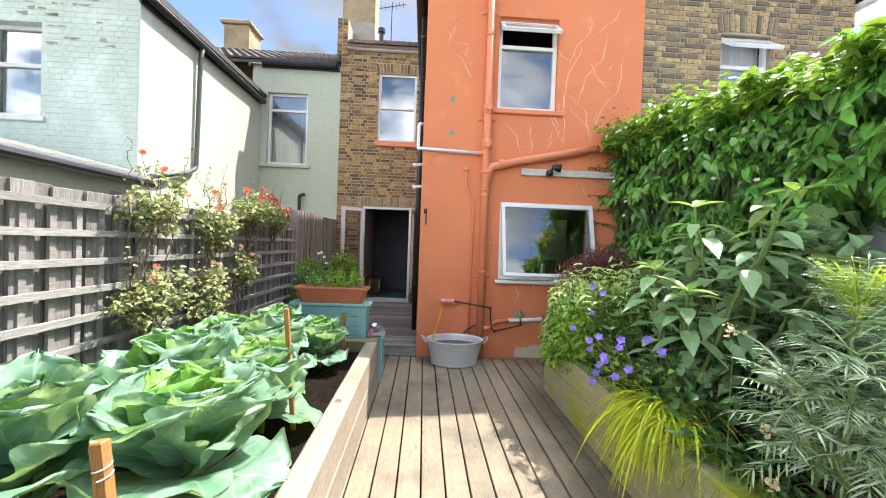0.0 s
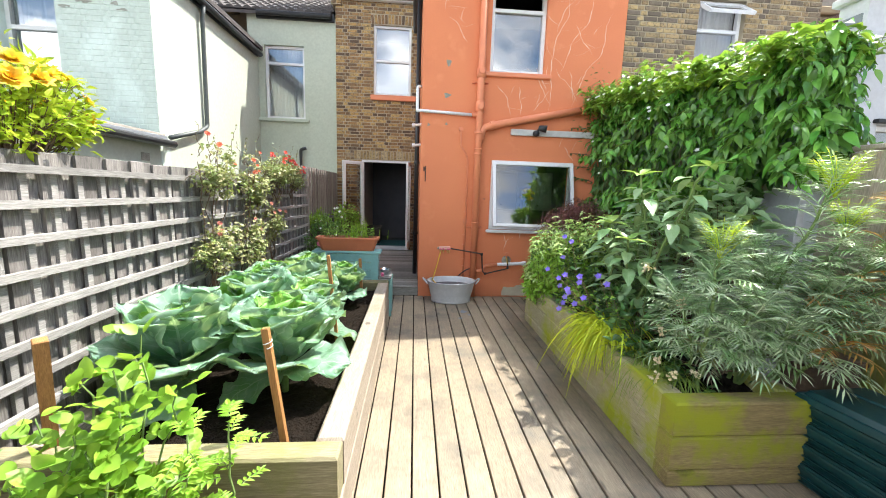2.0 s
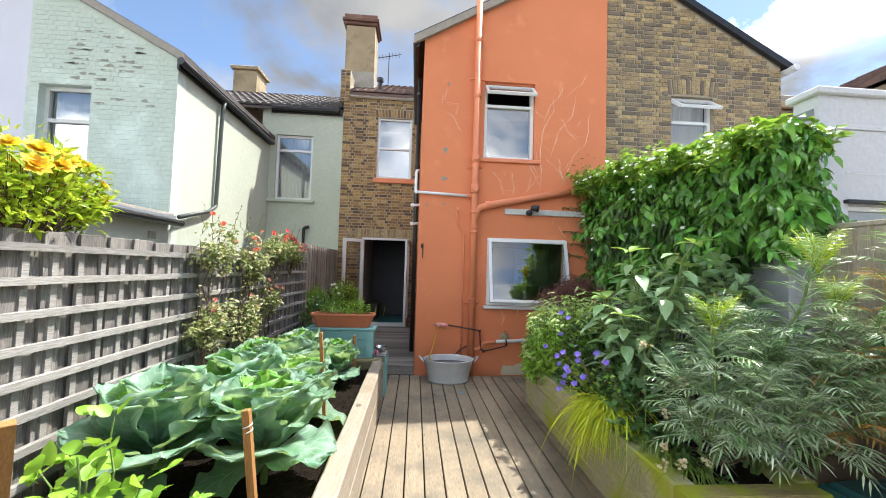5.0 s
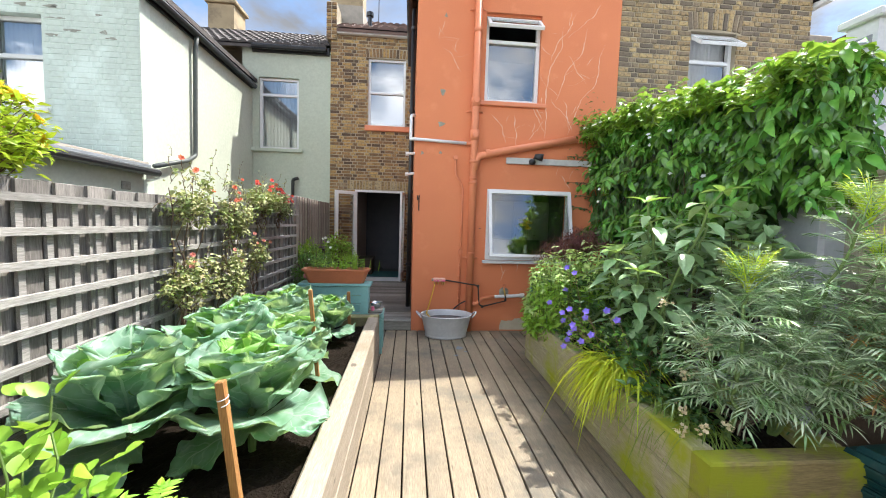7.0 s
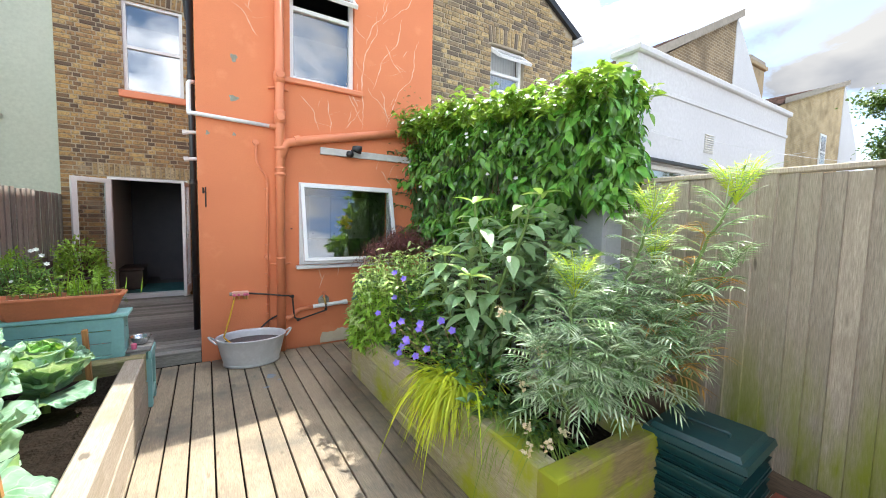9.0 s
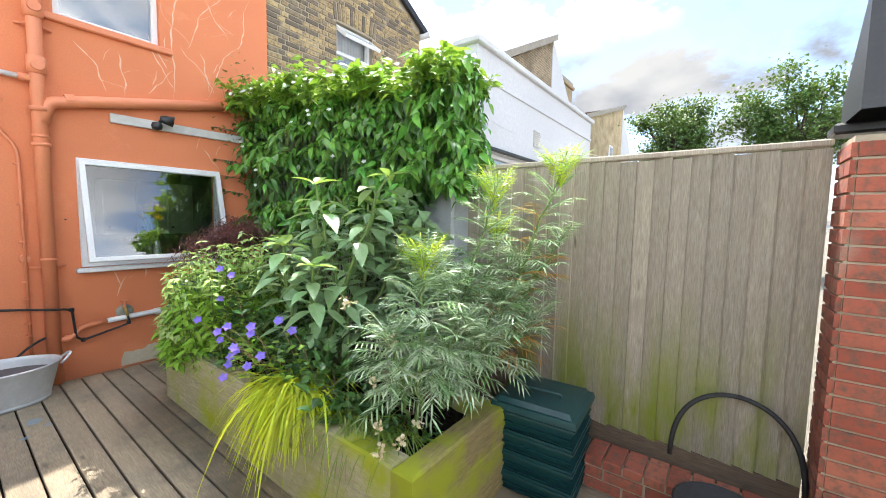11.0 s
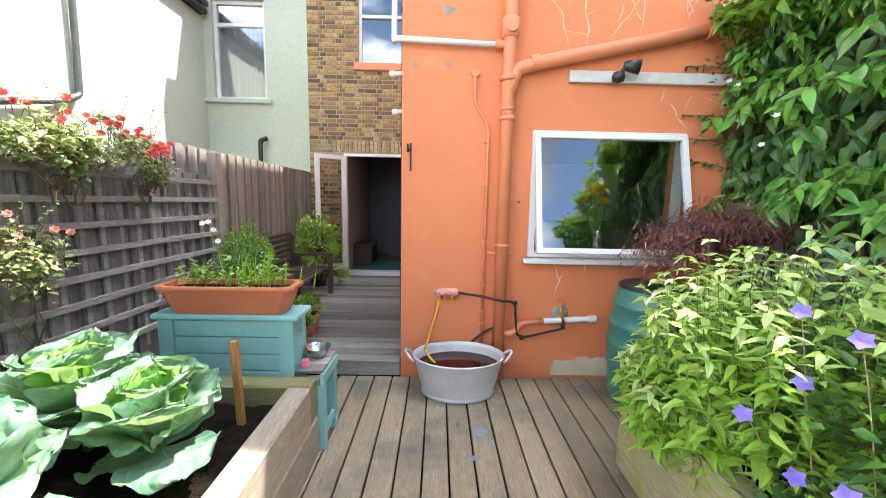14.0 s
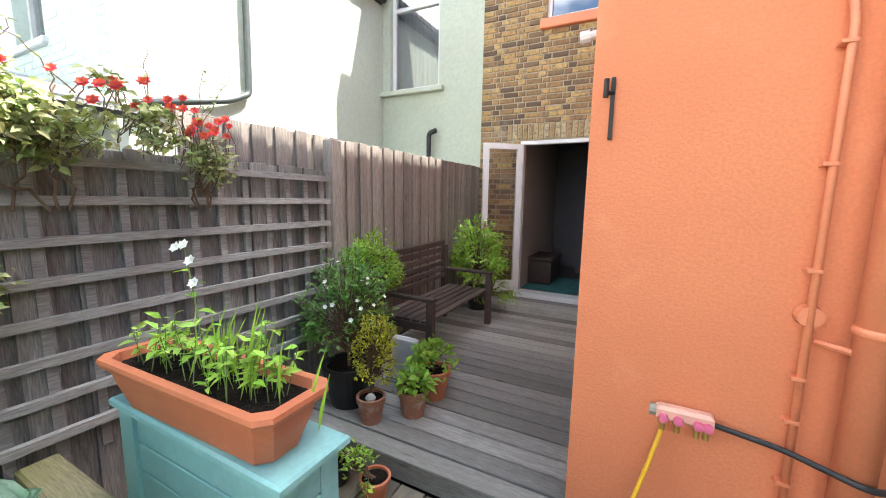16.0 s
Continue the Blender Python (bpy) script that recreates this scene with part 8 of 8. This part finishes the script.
for k in range(46):
    x0, y0 = rng.uniform(-1.35, -0.70), rng.uniform(4.33, 4.47)
    hh = rng.uniform(0.05, 0.20)
    st = Shape()
    p = stems(st, (x0, y0, 1.05), (x0 + rng.normal(0, 0.02), y0 + rng.normal(0, 0.02), 1.05 + hh), 0.002, 0.0015, 0, 5, 4)
    part("stem", st, STEM, sd)
    m = 7
    q = p[rng.integers(2, 5, m)]
    lv.blades(*LEAF, q, units(m, -0.1, 0.7), unit(np.array((0, 0, 1.0)) + rng.normal(0, 0.3, (m, 3))), rng.uniform(0.025, 0.055, m))
for k in range(34):
    x0, y0 = -0.88 + rng.normal(0, 0.13), 4.41 + rng.normal(0, 0.025)
    gr = Shape().blades(*LEAF_NARROW, [(x0, y0, 1.05)], [(rng.normal(0, 0.2), rng.normal(0, 0.2), 1.0)], [(0.3, -1.0, 0)], rng.uniform(0.12, 0.30), 0.07)
    part("grass_blade", gr, PEA_LEAF, sd)
st = Shape()
p = stems(st, (-1.05, 4.42, 1.05), (-1.17, 4.44, 1.45), 0.003, 0.002, 0.02, 10, 4)
lv.blades(*LEAF_WIDE, p[4:8], units(4, 0, 0.4), np.tile((0, 0, 1.0), (4, 1)), 0.06)
part("flower_stem", st, STEM, sd)
part("foliage", lv, LIME_LEAF, sd)["kind"] = "stuff"
for q in ((-1.17, 4.44, 1.46), (-1.20, 4.43, 1.45), (-1.14, 4.44, 1.41), (-1.11, 4.43, 1.34)):
    s = Shape()
    bloom(s, q, 0.022, 6, 0.4, (0.2, -0.7, 0.5), 2)
    part("flower", s, PETAL_WHITE, sd)

# flowers standing inside the kitchen window
vase = thing("flower_vase", "tall yellow flowers in a vase on the kitchen sill", "vase")
part("vase", Shape().lathe([(0, 0), (0.05, 0), (0.055, 0.1), (0.04, 0.22), (0.045, 0.24), (0.035, 0.24), (0.045, 0.1), (0, 0.02)], (1.78, YF + 0.17, 1.13), 18), STEEL, vase, smooth=True)
tw = Shape()
for k in range(18):
    e = np.array((1.76 + rng.normal(0, 0.07), YF + 0.17 + rng.normal(0, 0.05), 1.13 + rng.uniform(0.50, 0.66)))
    stems(tw, (1.78, YF + 0.17, 1.15), e, 0.006, 0.005, 0.02, 6, 5)
    s = Shape()
    bloom(s, e, 0.06, 9, 0.3, (rng.normal(0, 0.4), -0.5, 0.7), 2)
    part("flower", s, PETAL_YELLOW, vase)
part("stems", tw, STEM, vase)


# trees beyond the fence
def tree(x, y, h, crown, seed, count=11000, leaf=0.24):
    t = thing("tree", "leafy green tree beyond the gardens", "tree", "far trees")
    tw = Shape()
    stems(tw, (x, y, -0.2), (x, y, h * 0.55), 0.28, 0.16, 0, 8, 9, 0.06)
    pos, way = [], []
    for k in range(34):
        d = units(1, -0.95, 1.0)[0]
        e = np.array((x, y, h * 0.74)) + d * np.array((crown, crown, h * 0.25)) * rng.uniform(0.4, 1.0)
        stems(tw, (x, y, h * rng.uniform(0.45, 0.6)), e, 0.07, 0.015, 0.2, 7, 6, 0.08)
        m = count // 34
        q = e + rng.normal(0, 1, (m, 3)) * crown * np.array((0.15, 0.15, 0.13))
        pos.append(q)
        way.append(units(m, -0.8, 0.4))
    pos, way = np.concatenate(pos), np.concatenate(way)
    part("trunk", tw, BARK, t)
    part("crown", Shape().blades(*LEAF_WIDE, pos, way, unit(np.array((0, 0, 1.0)) + rng.normal(0, 0.5, pos.shape)), leaf * rng.uniform(0.6, 1.2, len(pos))), TREE_LEAF, t)["kind"] = "stuff"


tree(20.3, 2.2, 7.5, 1.8, 1, 10500, 0.15)
tree(20.2, -1.7, 7.9, 2.1, 2, 12500, 0.15)
tree(27.0, -7.5, 7.4, 2.6, 4, 5000, 0.19)
palm = thing("palm_tree", "small palm with a mop of fronds beyond the gardens", "tree")
tw, fr = Shape(), Shape()
stems(tw, (20.0, -3.9, -0.2), (20.0, -3.9, 5.3), 0.12, 0.10, 0, 6, 8)
for i in range(60):
    a = i * 2.4
    frond(fr, np.array((20.0, -3.9, 5.3)), (math.cos(a), math.sin(a), rng.uniform(-0.2, 1.0)), 1.1, 0.4, 8, 0.5)
part("trunk", tw, BARK, palm)
part("fronds", fr, GRASS_GREEN, palm)["kind"] = "stuff"

# ---- single bricks ----
lay(courses(-2.12, 2.9, 0.15, 6.2, [(DOOR[0] - 0.2, DOOR[1] + 0.2, DOOR[3], DOOR[3] + 0.235), DOOR, (BWIN[0] - 0.06, BWIN[1] + 0.16, BWIN[3], BWIN[3] + 0.225), (BWIN[0], BWIN[1], BWIN[2] - 0.13, BWIN[3]), (XS, 2.95, 0, 7)], seed=3), YB, wall_brick, True, BRICK_Y, BRICK_YJ, lambda u, z: z < 4.6)
soldiers(DOOR[0] - 0.19, DOOR[1] + 0.19, DOOR[3] + 0.012, 0.215, YB, wall_brick, BRICK_PALE)
soldiers(BWIN[0] - 0.05, BWIN[1] + 0.15, BWIN[3] + 0.008, 0.205, YB, wall_brick, BRICK_YJ, 0.02)
lay(courses(3.1, 6.34, 2.4, 7.3, [(RWIN[0] - 0.06, RWIN[1] + 0.08, RWIN[3], RWIN[3] + 0.30), RWIN], pair_top, seed=8), YF, wall_gable, False, BRICK_GJ, BRICK_GJ, None)
soldiers(RWIN[0] - 0.05, RWIN[1] + 0.07, RWIN[3] + 0.01, 0.27, YF, wall_gable, BRICK_GJ, 0.03)
lay(courses(6.3, 9.5, 4.0, 6.1, [], seed=9), YB, wall_next, False, BRICK_GJ, BRICK_GJ, None)
